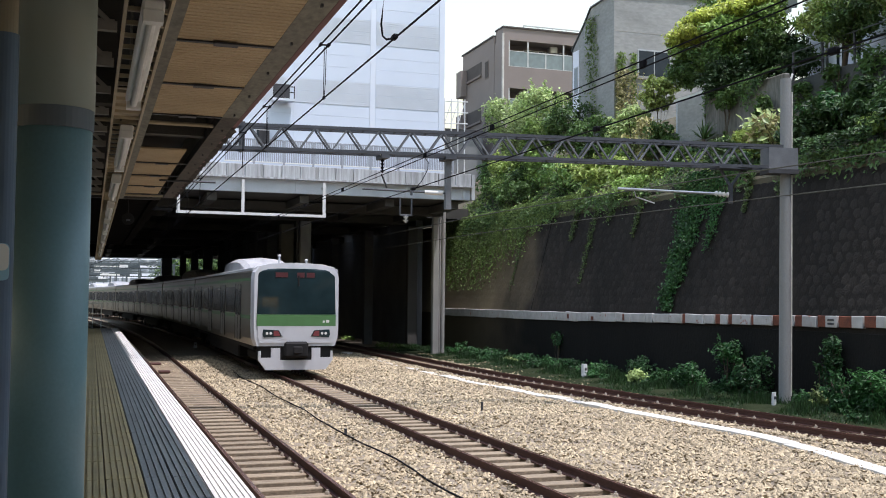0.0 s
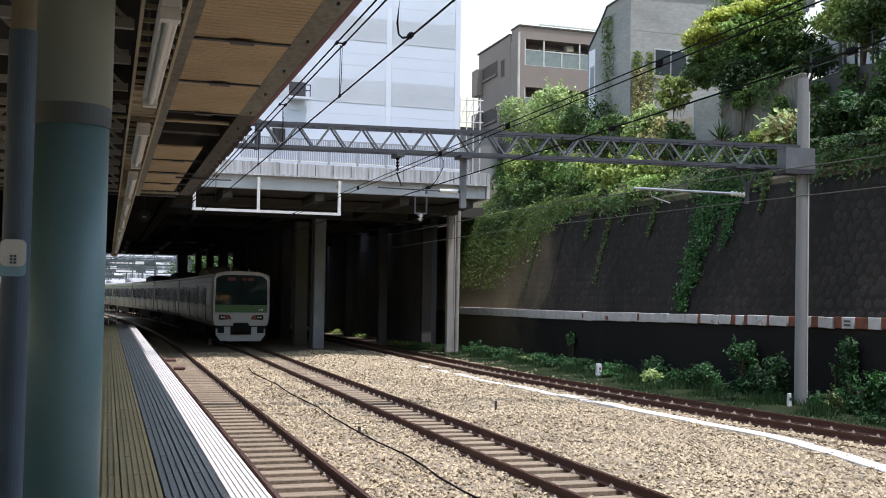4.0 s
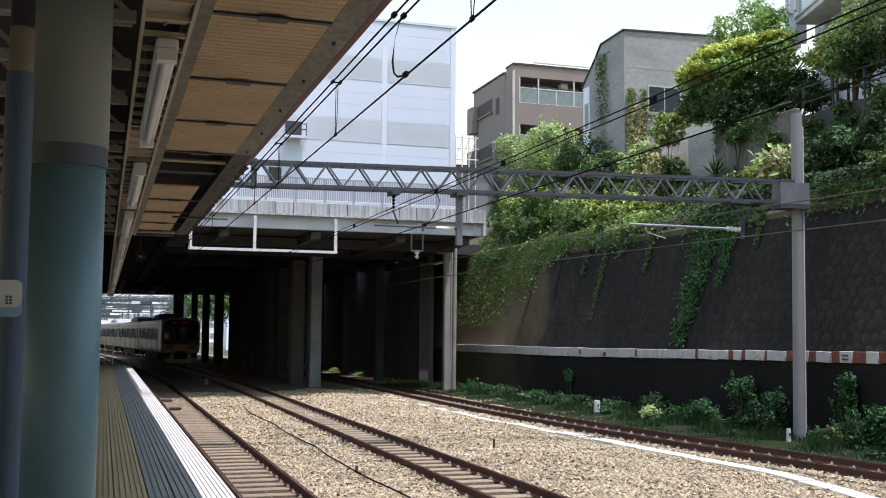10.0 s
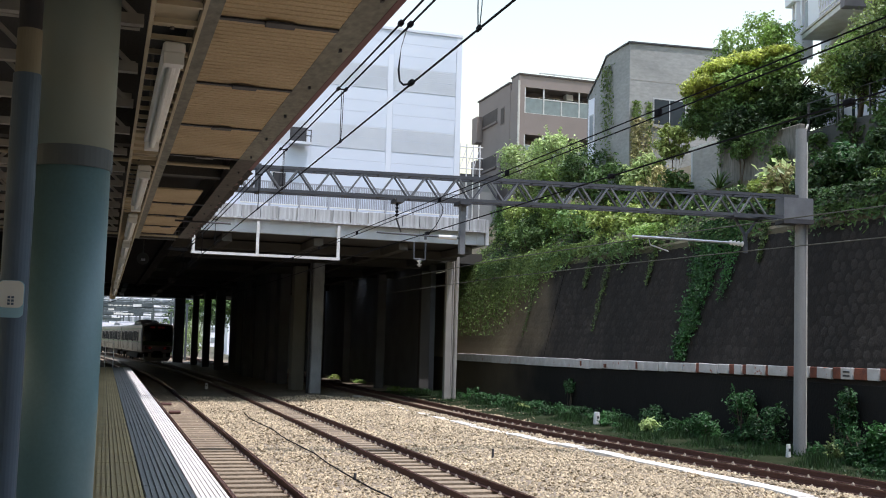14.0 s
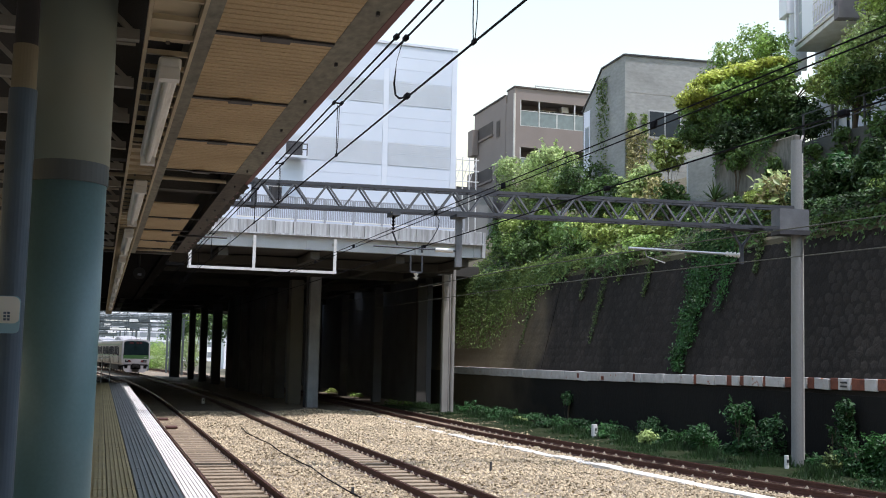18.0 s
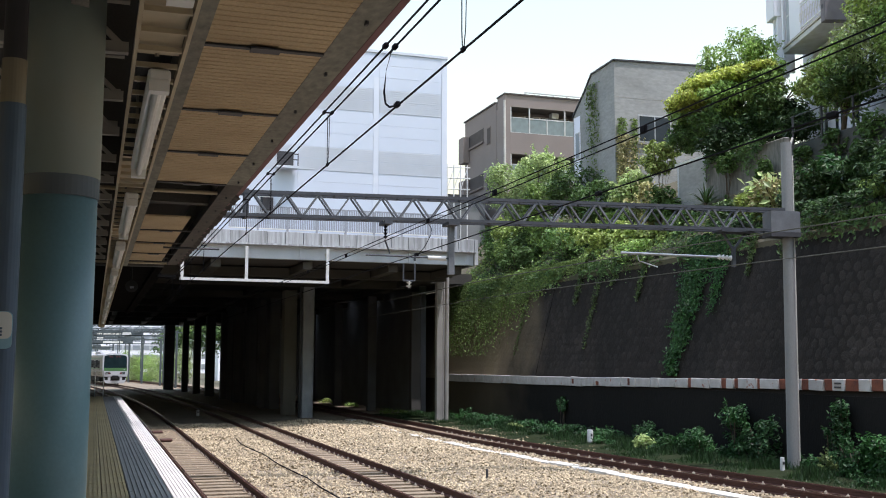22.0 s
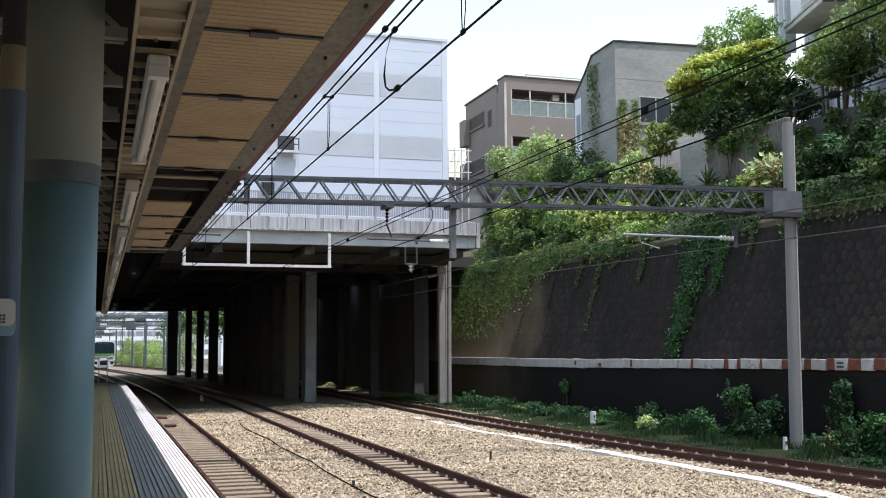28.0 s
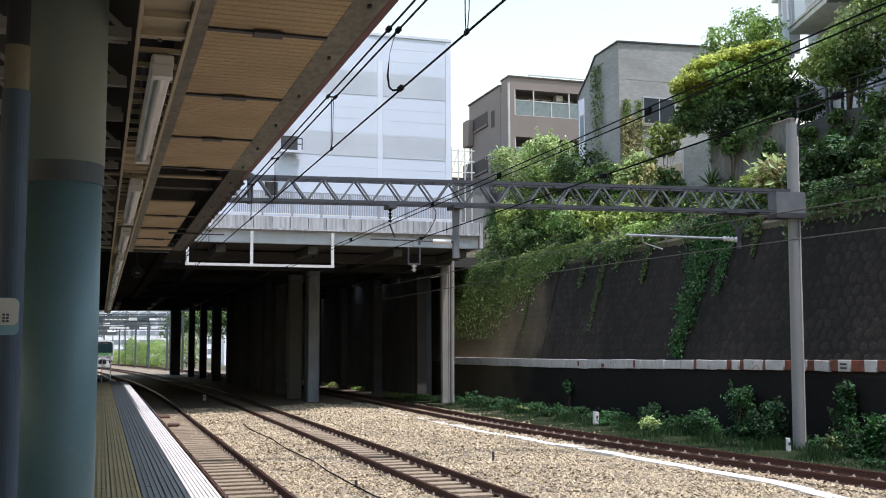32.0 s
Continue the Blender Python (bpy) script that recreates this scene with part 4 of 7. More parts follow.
def build_column():
    c = thing("platform_column", "thick round blue-grey painted steel column", "column", pose(-0.18, 5.15, 1.09))
    def ring(z0, z1, r, mat, name, label=""):
        bm = bmesh.new()
        rod(bm, (0, 0, z0), (0, 0, z1), r, 40)
        return part(name, bm, mat, c, label, smooth=False)
    ring(0, 2.27, 0.170, COLUMNPAINT, "shaft").data.polygons.foreach_set("use_smooth", [True] * 42)
    ring(2.27, 2.365, 0.177, BANDGREY, "band", "dark painted band")
    ring(2.365, 3.66, 0.179, COLUMNTOP, "upper_shaft").data.polygons.foreach_set("use_smooth", [True] * 42)
    part("head_plate", boxed(-0.3, 0.3, -0.3, 0.3, 3.60, 3.66), CANOPYGREY, c)
    for i, (yy) in enumerate((-7.5, 17.5, 30.0, 42.5)):
        copy_thing(c, pose(-0.18 if yy < 0 else -0.9, yy, 1.09))
    d = thing("drain_pipe", "navy drain pipe with beige upper length", "pipe", pose(-0.36, 4.62, 1.09))
    for z0, z1, r, mat, nm in ((0, 2.58, 0.056, NAVY, "lower_pipe"), (2.58, 2.77, 0.050, BEIGEPAINT, "pipe_sleeve"), (2.77, 3.66, 0.047, DARKSTEEL, "upper_pipe")):
        bm = bmesh.new()
        rod(bm, (0, 0, z0), (0, 0, z1), r, 24)
        part(nm, bm, mat, d)
    s = thing("small_sign", "small rounded white and blue sign on the pipe", "sign", pose(-0.365, 4.548, 2.73))
    def lozenge(z0, z1, w, y, rr):
        """A rounded-corner plate."""
        pts = []
        for cx, cz, q0 in ((w - rr, z1 - rr, 0), (-w + rr, z1 - rr, 90), (-w + rr, z0 + rr, 180), (w - rr, z0 + rr, 270)):
            pts += [(cx + rr * math.cos(radians(q0 + i * 18)), cz + rr * math.sin(radians(q0 + i * 18))) for i in range(6)]
        bm = bmesh.new()
        extrude_profile(bm, pts, y - 0.006, y)
        return bm
    part("plate", lozenge(-0.075, 0.075, 0.05, 0.0, 0.022), SIGNBLUE, s)
    part("label_field", lozenge(-0.035, 0.073, 0.048, -0.0065, 0.024), LAMPWHITE, s)
    for x in (-0.006, 0.008):
        for z in (-0.024, -0.011, 0.002):
            part("text_bar", boxed(x - 0.005, x + 0.005, -0.0155, -0.0126, z, z + 0.009), NAVY, s)


build_column()


# ---- overhead line ----
def build_gantry():
    g = thing("line_gantry", "grey lattice gantry beam carrying the overhead wires", "gantry")
    a, b = Vector((17.28, 23.4, 0)), Vector((-4.0, 26.05, 0))
    d = (b - a).normalized()
    n = Vector((d.y, -d.x, 0))
    L = (b - a).length
    zb, zt = 6.13, 6.69
    for off in (-0.19, 0.19):
        for z in (zb, zt):
            bm = bmesh.new()
            bar(bm, a + n * off + Vector((0, 0, z)), b + n * off + Vector((0, 0, z)), 0.075, 0.075)
            part("chord", bm, STEEL, g)
    step = 0.787
    s = 0.90
    while s < L - step:
        for off in (-0.19, 0.19):
            p0 = a + d * s + n * off
            p1 = a + d * (s + step / 2) + n * off
            p2 = a + d * (s + step) + n * off
            bm = bmesh.new()
            bar(bm, p0 + Vector((0, 0, zb)), p1 + Vector((0, 0, zt)), 0.05, 0.04)
            part("diagonal", bm, LIGHTSTEEL if off < 0 else STEEL, g)
            bm = bmesh.new()
            bar(bm, p1 + Vector((0, 0, zt)), p2 + Vector((0, 0, zb)), 0.05, 0.04)
            part("diagonal", bm, LIGHTSTEEL if off < 0 else STEEL, g)
        for z in (zb, zt):
            bm = bmesh.new()
            bar(bm, a + d * s + n * -0.19 + Vector((0, 0, z)), a + d * s + n * 0.19 + Vector((0, 0, z)), 0.035, 0.035)
            part("tie", bm, STEEL, g)
        s += step
    part("end_post", boxed(3.29, 3.38, 24.92, 25.36, 6.07, 6.76), STEEL, g)
    part("junction_box", boxed(3.72, 3.98, 25.02, 25.16, 6.28, 6.59, bevel=0.01), DARKSTEEL, g, "dark junction box")
    bm = bmesh.new()
    m = Matrix.Translation(a + Vector((0, 0, (zb + zt) / 2 - 0.04))) @ Matrix.Rotation(math.atan2(d.y, d.x), 4, "Z")
    bmesh.ops.create_cube(bm, size=1.0, matrix=m @ Matrix.Diagonal((0.84, 0.46, 0.56, 1)))
    part("end_plate", bm, LIGHTSTEEL, g)
    bm = bmesh.new()
    bmesh.ops.create_cube(bm, size=1.0, matrix=m @ Matrix.Translation((0, 0, -0.345)) @ Matrix.Diagonal((0.86, 0.48, 0.12, 1)))
    part("clamp_band", bm, DARKSTEEL, g, "dark steel clamp band round the pole")
    p = thing("line_pole", "round grey concrete overhead line pole", "pole", pose(17.40, 23.4, -0.4, 0, 0.7, 0))
    bm = bmesh.new()
    rod(bm, (0, 0, 0), (0, 0, 8.95), 0.155, 28, 0.14)
    o = part("shaft", bm, GREYCONC, p)
    bm = bmesh.new()
    rod(bm, (0.12, -0.02, 8.9), (0.2, -0.02, 9.1), 0.03, 8)
    rod(bm, (0.168, -0.05, 0.5), (0.155, -0.05, 8.6), 0.02, 8)
    part("conduit", bm, PALECONC, p)
    p2 = copy_thing(p, pose(-4.2, 26.05, 1.0))

    def insulator(bm, a, b, r=0.06, n=4):
        a, b = Vector(a), Vector(b)
        for i in range(n):
            c0 = a.lerp(b, (i + 0.2) / n)
            c1 = a.lerp(b, (i + 0.75) / n)
            rod(bm, c0, c1, r, 10, r * 0.6)
        rod(bm, a, b, r * 0.35, 6)

    # drop bar and arm beside the second track
    h = thing("drop_arm", "steel drop bar with insulator carrying the contact wire", "wire support", group="wire supports")
    part("bar", boxed(8.27, 8.41, 24.42, 24.56, 4.8, 6.08), LIGHTSTEEL, h)
    part("yoke", boxed(8.2, 8.48, 24.24, 24.78, 6.02, 6.095), STEEL, h)
    bm = bmesh.new()
    rod(bm, (8.3, 24.5, 5.2), (6.2, 24.65, 5.24), 0.022, 8)
    rod(bm, (7.42, 24.56, 5.12), (7.42, 24.56, 5.3), 0.03, 8)
    part("arm", bm, STEEL, h)
    bm = bmesh.new()
    rod(bm, (8.2, 24.51, 5.2), (7.75, 24.54, 5.21), 0.06, 12, 0.05)
    part("insulator", bm, PORCELAIN, h)
    h = thing("wire_insulator", "white insulator string hung from the gantry", "insulator", group="wire supports")
    bm = bmesh.new()
    insulator(bm, (6.72, 24.75, 6.0), (6.72, 24.75, 5.66), 0.05, 4)
    part("insulator", bm, WIRE, h, "dark glazed insulator string")
    for k in (-0.06, 0.06):
        part("cap", boxed(6.72 + k - 0.05, 6.72 + k + 0.05, 24.5, 24.6, 6.06, 6.15, bevel=0.015), PORCELAIN, h)
    part("yoke", boxed(6.62, 6.82, 24.45, 25.0, 6.0, 6.095), STEEL, h)
    bm = bmesh.new()
    rod(bm, (6.70, 24.75, 5.64), (6.84, 24.75, 5.3), 0.022, 8)
    part("link", bm, DARKSTEEL, h)
    h = thing("drop_arm", "steel drop bar with long arm over the third track", "wire support", group="wire supports")
    bm = bmesh.new()
    bar(bm, (15.87, 23.55, 5.15), (15.87, 23.55, 5.62), 0.09, 0.09)
    bar(bm, (15.87, 23.55, 5.6), (15.55, 23.58, 6.1), 0.06, 0.06)
    bar(bm, (15.87, 23.55, 5.6), (16.25, 23.5, 6.1), 0.06, 0.06)
    part("bar", bm, STEEL, h)
    part("yoke", boxed(15.4, 16.4, 23.34, 23.8, 6.05, 6.1), STEEL, h)
    bm = bmesh.new()
    rod(bm, (15.6, 23.6, 5.40), (12.75, 23.9, 5.45), 0.035, 8)
    part("arm", bm, ALU, h)
    bm = bmesh.new()
    insulator(bm, (15.82, 23.56, 5.38), (15.4, 23.62, 5.41), 0.075, 4)
    part("insulator", bm, PORCELAIN, h)
    bm = bmesh.new()
    rod(bm, (13.2, 23.86, 5.4), (13.25, 23.86, 5.25), 0.016, 6)
    rod(bm, (13.25, 23.86, 5.25), (13.75, 23.8, 5.1), 0.016, 6)
    part("steady_arm", bm, ALU, h)
    h = thing("hanging_insulator", "steel hoop with white insulator under the deck edge", "insulator", group="wire supports")
    bm = bmesh.new()
    for x in (12.69, 13.21):
        rod(bm, (x, 43.7, 6.95), (x, 43.7, 6.2), 0.04, 6)
    rod(bm, (12.69, 43.7, 6.2), (13.21, 43.7, 6.2), 0.04, 6)
    part("hoop", bm, STEEL, h)
    bm = bmesh.new()
    insulator(bm, (12.95, 43.7, 6.18), (12.95, 43.7, 5.88), 0.13, 2)
    part("insulator", bm, PORCELAIN, h)


build_gantry()


def wire(name, label, pts, r=0.012, mat=None):
    bm = bmesh.new()
    tube_along(bm, pts, r)
    w = part(name, bm, mat or WIRE)
    tagged(w, label, "wire", "overhead wires")


def build_wires():
    def line(x0, z, ya, yb, step=4.0):
        n = max(2, int((yb - ya) / step))
        return [along(x0, ya + (yb - ya) * i / n) + Vector((0, 0, z)) for i in range(n + 1)]
    wire("contact_wire", "copper contact wire over the platform track", line(2.74, 5.12, -10, 130), 0.0105)
    for x in (2.69, 2.79):
        wire("messenger_wire", "twin messenger wire above the platform track", line(x, 5.80, -10, 130), 0.0115)
    wire("contact_wire", "contact wire over the middle track", line(6.6, 4.97, -10, 130), 0.011)
    for dz in (0.0, 0.09):
        wire("messenger_wire", "messenger wire above the middle track", line(6.6, 5.56 + dz, -10, 130), 0.0095)
    def t3(z, ya, yb):
        return [third(ya + (yb - ya) * i / 24) + Vector((0, 0, z)) for i in range(25)]
    wire("messenger_wire", "messenger wire above the third track", t3(5.5, -5, 60), 0.014, OLDWIRE)
    wire("contact_wire", "contact wire over the third track", t3(4.87, -5, 60), 0.012, OLDWIRE)
    for y in (8.1, 13.0, 21.7):
        d = thing("dropper", "thin twin dropper over the middle track", "dropper", group="droppers")
        for k in (-0.04, 0.04):
            bm = bmesh.new()
            tube_along(bm, [(6.6, y + k, 5.6), (6.6, y + k, 4.97)], 0.006, 4)
            part("strand", bm, WIRE, d)
        part("grip", boxed(6.565, 6.635, y - 0.06, y + 0.06, 4.935, 5.0, bevel=0.012), WIRE, d)
    for y in (11.7, 17.0, 20.9, 28.5, 34.0, 39.0):
        k = thing("wire_clamp", "small dark clamp on the twin messenger wire", "clamp", pose(6.6, y, 5.6), "droppers")
        part("body", boxed(-0.028, 0.028, -0.06, 0.06, -0.05, 0.055, bevel=0.015), WIRE, k)
    j = thing("jumper_cable", "thin looped jumper between messenger and contact wire", "cable")
    bm = bmesh.new()
    tube_along(bm, [(6.6, 20.9, 5.56), (6.66, 20.85, 5.45), (6.7, 21.0, 5.32), (6.66, 21.3, 5.1), (6.62, 21.5, 5.0), (6.6, 21.6, 4.97)], 0.009)
    part("cable", bm, WIRE, j)
    # droppers and clamps on the platform track
    for y in (7.75, 12.95, 17.55, 20.5, 29, 33, 37, 41):
        d = thing("dropper", "thin twin dropper joining messenger and contact wire", "dropper", group="droppers")
        for k in (-0.06, 0.06):
            bm = bmesh.new()
            tube_along(bm, [(2.75, y + k, 5.79), (2.745, y + k * 0.8, 5.3), (2.74, y + k * 0.3, 5.13)], 0.005, 4)
            part("strand", bm, WIRE, d)
        bm = bmesh.new()
        rod(bm, (2.68, y, 5.80), (2.80, y, 5.80), 0.011, 8)
        part("clamp", bm, WIRE, d)
        for k in (2.69, 2.79):
            part("clamp_jaw", boxed(k - 0.02, k + 0.02, y - 0.05, y + 0.05, 5.778, 5.826, bevel=0.012), WIRE, d)
        part("wire_grip", boxed(2.725, 2.755, y - 0.04, y + 0.04, 5.10, 5.15, bevel=0.01), WIRE, d)
    j = thing("jumper_cable", "black looped jumper cable between the wires", "cable")
    bm = bmesh.new()
    tube_along(bm, [(2.79, 9.98, 5.80), (2.745, 9.96, 5.73), (2.70, 9.97, 5.55), (2.68, 9.97, 5.32), (2.69, 9.95, 5.20), (2.71, 9.88, 5.15), (2.74, 9.72, 5.125)], 0.012)
    part("cable", bm, WIRE, j)
    for a, b, c in ((2.69, 9.97, 5.80), (2.79, 9.97, 5.80), (2.74, 9.70, 5.13)):
        part("clamp", boxed(a - 0.026, a + 0.026, b - 0.05, b + 0.05, c - 0.025, c + 0.03, bevel=0.012), WIRE, j)


build_wires()


# ---- the train ----
def car_profile():
    half = [(1.36, 0.98), (1.45, 1.22), (1.475, 1.6), (1.475, 3.2), (1.45, 3.4), (1.36, 3.5)]
    return half + [(-x, z) for x, z in half[::-1]]


def roof_profile():
    half = [(1.375, 3.49), (1.30, 3.58), (0.95, 3.65), (0.5, 3.69), (0.0, 3.70)]
    return [(x, z) for x, z in half] + [(-x, z) for x, z in half[-2::-1]]


def build_car(cab):
    c = thing("train_car", "stainless steel commuter train car with a green stripe", "train car", group="commuter train")
    y0 = 0.35 if cab else 0.25
    bm = bmesh.new()
    extrude_profile(bm, car_profile(), y0, 19.75)
    part("body", bm, STAINLESS, c)
    bm = bmesh.new()
    extrude_profile(bm, roof_profile(), y0 - 0.1, 19.75)
    part("roof", bm, TRAINROOF, c)
    bm = bmesh.new()
    for y, top, w in ((6.2, 3.74, 0.8), (6.6, 3.93, 0.92), (7.2, 4.08, 0.98), (8.0, 4.16, 1.0), (9.6, 4.19, 1.0), (11.2, 4.16, 1.0), (12.0, 4.08, 0.98), (12.6, 3.93, 0.92), (13.0, 3.74, 0.8)):
        ring = [bm.verts.new((x * w, y, z)) for x, z in ((-1, 3.55), (-0.95, top - 0.2), (-0.75, top - 0.07), (0, top), (0.75, top - 0.07), (0.95, top - 0.2), (1, 3.55))]
        if y > 6.2:
            for i in range(7):
                bm.faces.new((last[i], last[(i + 1) % 7], ring[(i + 1) % 7], ring[i]))
        else:
            bm.faces.new(ring[::-1])
        last = ring
    bm.faces.new(last)
    bmesh.ops.recalc_face_normals(bm, faces=bm.faces)
    part("air_conditioner", bm, TRAINROOF, c, "grey rooftop air conditioner")
    part("underframe", boxed(-1.2, 1.2, 5.2, 14.8, 0.35, 1.0, bevel=0.05), UNDER, c)
    part("floor_frame", boxed(-1.33, 1.33, 0.6, 19.6, 0.85, 1.02), UNDER, c)
    for by in (2.9, 16.9):
        bg = part("bogie", boxed(-1.0, 1.0, by - 1.4, by + 1.4, 0.40, 0.72, bevel=0.06), UNDER, c)
        for wy in (-1.05, 1.05):
            for sx in (-0.56, 0.56):
                bm = bmesh.new()
                rod(bm, (sx - 0.06, by + wy, 0.43), (sx + 0.06, by + wy, 0.43), 0.43, 20)
                part("wheel", bm, UNDER, bg)
    doors = (2.6, 7.4, 12.2, 17.0) if not cab else (3.4, 7.9, 12.5, 17.1)
    for s in (-1, 1):
        xo = s * 1.475
        part("stripe", boxed(min(xo, xo + s * 0.006), max(xo, xo + s * 0.006), y0, 19.75, 3.12, 3.22), TRAINGREEN, c, "green stripe")
        part("stripe", boxed(min(xo, xo + s * 0.006), max(xo, xo + s * 0.006), y0, 19.75, 1.86, 1.98), TRAINGREEN, c, "green stripe")
        part("gutter", boxed(min(s * 1.37, s * 1.43), max(s * 1.37, s * 1.43), y0, 19.75, 3.46, 3.54), TRAINWHITE, c, "pale roof gutter")
        for dy in doors:
            d = part("door", boxed(min(xo - s * 0.02, xo + s * 0.012), max(xo - s * 0.02, xo + s * 0.012), dy - 0.66, dy + 0.66, 1.12, 3.02), DOORSTEEL, c)
            for k in (-0.68, 0.0, 0.68):
                part("door_seal", boxed(min(xo, xo + s * 0.02), max(xo, xo + s * 0.02), dy + k - 0.011, dy + k + 0.011, 1.1, 3.04), UNDER, d)
            for k in (-0.33, 0.33):
                part("door_window", boxed(min(xo, xo + s * 0.016), max(xo, xo + s * 0.016), dy + k - 0.23, dy + k + 0.23, 1.95, 2.85), SIDEGLASS, d)
        prev = (y0 + (2.0 if cab else 0.3))
        for dy in list(doors) + [19.6 + 0.66 + 0.1]:
            a, b = prev, dy - 0.66 - 0.28
            if b - a > 0.7:
                part("window", boxed(min(xo - s * 0.01, xo + s * 0.008), max(xo - s * 0.01, xo + s * 0.008), a, b, 2.02, 2.95), SIDEGLASS, c)
            prev = dy + 0.66 + 0.28
    if not cab:
        part("gangway", boxed(-0.55, 0.55, -0.28, 0.3, 1.05, 3.3), UNDER, c)
    else:
        # cab end
        bm = bmesh.new()
        extrude_profile(bm, [(x * 1.0, z) for x, z in car_profile()], 0.05, 0.36)
        rim = part("cab_frame", bm, TRAINWHITE, c, "white cab end frame")
        bm = bmesh.new()
        extrude_profile(bm, [(1.40, 3.47), (1.3, 3.6), (0.9, 3.69), (0.0, 3.73), (-0.9, 3.69), (-1.3, 3.6), (-1.40, 3.47)], 0.05, 0.6)
        part("cab_brow", bm, TRAINWHITE, c)
        def front(pts, y, mat, name, label="", thick=0.03, parent=c):
            bm = bmesh.new()
            extrude_profile(bm, pts, y - thick, y)
            return part(name, bm, mat, parent, label)
        # one gently curved pane with rounded upper corners
        bm = bmesh.new()
        pane = []
        for z, w in [(2.02 + 0.1 * i, 1.385 - 0.003 * i) for i in range(13)] + [(3.30, 1.345), (3.38, 1.315), (3.45, 1.25), (3.50, 1.10), (3.53, 0.7)]:
            pane.append([bm.verts.new((w * k / 6, 0.03 + 0.025 * abs(k / 6) ** 3, z)) for k in range(-6, 7)])
        for a, b in zip(pane, pane[1:]):
            for i in range(12):
                bm.faces.new((a[i], a[i + 1], b[i + 1], b[i]))
        bmesh.ops.recalc_face_normals(bm, faces=bm.faces)
        part("windscreen", bm, TRAINGLASS, c, "large dark curved windscreen", smooth=True)
        front([(-1.385, 1.64), (1.385, 1.64), (1.385, 2.015), (-1.385, 2.015)], 0.05, TRAINGREEN, "front_band", "green front band", 0.025)
        front([(-1.28, 1.08), (1.28, 1.08), (1.35, 1.3), (1.34, 1.635), (-1.34, 1.635), (-1.35, 1.3)], 0.05, TRAINWHITE, "front_panel", "white lower front panel", 0.022)
        for s in (-1, 1):
            hl = front([(s * 0.50, 1.30), (s * 1.14, 1.26), (s * 1.19, 1.36), (s * 1.16, 1.53), (s * 0.62, 1.50)], 0.026, TRAINGLASS, "headlight", "dark headlight unit", 0.012)
            front([(s * 0.56, 1.325), (s * 0.80, 1.31), (s * 0.80, 1.49), (s * 0.65, 1.48)], 0.012, LAMPRED, "tail_lens", "dull red tail lens", 0.006, hl)
            for xx, mat, nm, r in ((1.03, LENS, "lens", 0.045), (0.90, LENS, "lens", 0.045)):
                bm = bmesh.new()
                rod(bm, (s * xx, 0.016, 1.40), (s * xx, 0.004, 1.40), r, 14)
                part(nm, bm, mat, hl)
            bm = bmesh.new()
            h = 3.98 if s < 0 else 3.84
            rod(bm, (s * 0.46, 0.9, 3.66), (s * 0.46, 0.9, h), 0.045, 10, 0.03)
            bmesh.ops.create_uvsphere(bm, u_segments=12, v_segments=8, radius=0.058, matrix=Matrix.Translation((s * 0.46, 0.9, h)) @ Matrix.Diagonal((1, 1, 0.7, 1)))
            part("antenna", bm, TRAINWHITE, c)
        for xa, xb in ((-0.75, -0.32), (0.0, 0.26), (0.34, 0.62), ):
            part("tail_lamp", boxed(xa, xb, 0.018, 0.0295, 3.24, 3.40), TAILRED, c, "red lit tail sign behind the glass")
        for xa, xb, za, zb in ((0.92, 1.0, 1.75, 1.82), (1.04, 1.15, 1.75, 1.84)):
            part("white_emblem", boxed(xa, xb, 0.020, 0.0245, za, zb), WHITEPAINT, c)
        bm = bmesh.new()
        rod(bm, (0.05, 0.015, 3.3), (0.05, 0.01, 2.95), 0.03, 6)
        part("wiper", bm, UNDER, c)
        part("coupler_box", boxed(-0.55, 0.55, 0.1, 0.9, 0.62, 1.06), UNDER, c)
        bm = bmesh.new()
        box(bm, -0.42, 0.42, -0.05, 0.2, 0.60, 1.13, bevel=0.07)
        rod(bm, (0, 0.12, 0.86), (0, -0.22, 0.86), 0.11, 12)
        box(bm, -0.16, 0.16, -0.3, -0.18, 0.74, 0.98, bevel=0.03)
        part("coupler", bm, UNDER, c)
        front([(-1.30, 0.52), (-1.05, 0.20), (1.05, 0.20), (1.30, 0.52), (1.30, 0.82), (1.22, 0.82), (1.22, 0.6), (0.86, 0.6), (0.86, 0.92), (0.55, 0.92), (0.55, 0.52),
               (-0.55, 0.52), (-0.55, 0.92), (-0.86, 0.92), (-0.86, 0.6), (-1.22, 0.6), (-1.22, 0.82), (-1.30, 0.82)], 0.12, TRAINWHITE, "skirt", "white cow-catcher skirt", 0.06)
        for o in c.children:
            if o.name.split(".")[0] in ("cab_frame", "cab_brow", "windscreen", "tail_lamp", "wiper"):
                for v in o.data.vertices:
                    if v.co.y < 0.34 and v.co.z > 2.0:
                        v.co.y += (v.co.z - 2.0) ** 2 * 0.024 - (v.co.z - 2.0) * 0.006
        part("under_panel", boxed(-1.28, 1.28, 0.14, 0.3, 0.5, 1.0), UNDER, c)
        # the cab end narrows towards its face
        for o in list(c.children) + [q for o in c.children for q in o.children]:
            if o.name.split(".")[0] not in ("body", "roof", "stripe", "gutter", "door", "window"):
                for v in o.data.vertices:
                    if v.co.y < 0.36:
                        v.co.x *= 1 - 0.054 * min(1.0, (0.36 - v.co.y) / 0.3)
    return c


last_car = build_car(True)
middle_car = build_car(False)
cars = [last_car, middle_car]
for k in range(9):
    cars.append(copy_thing(middle_car, Matrix()))

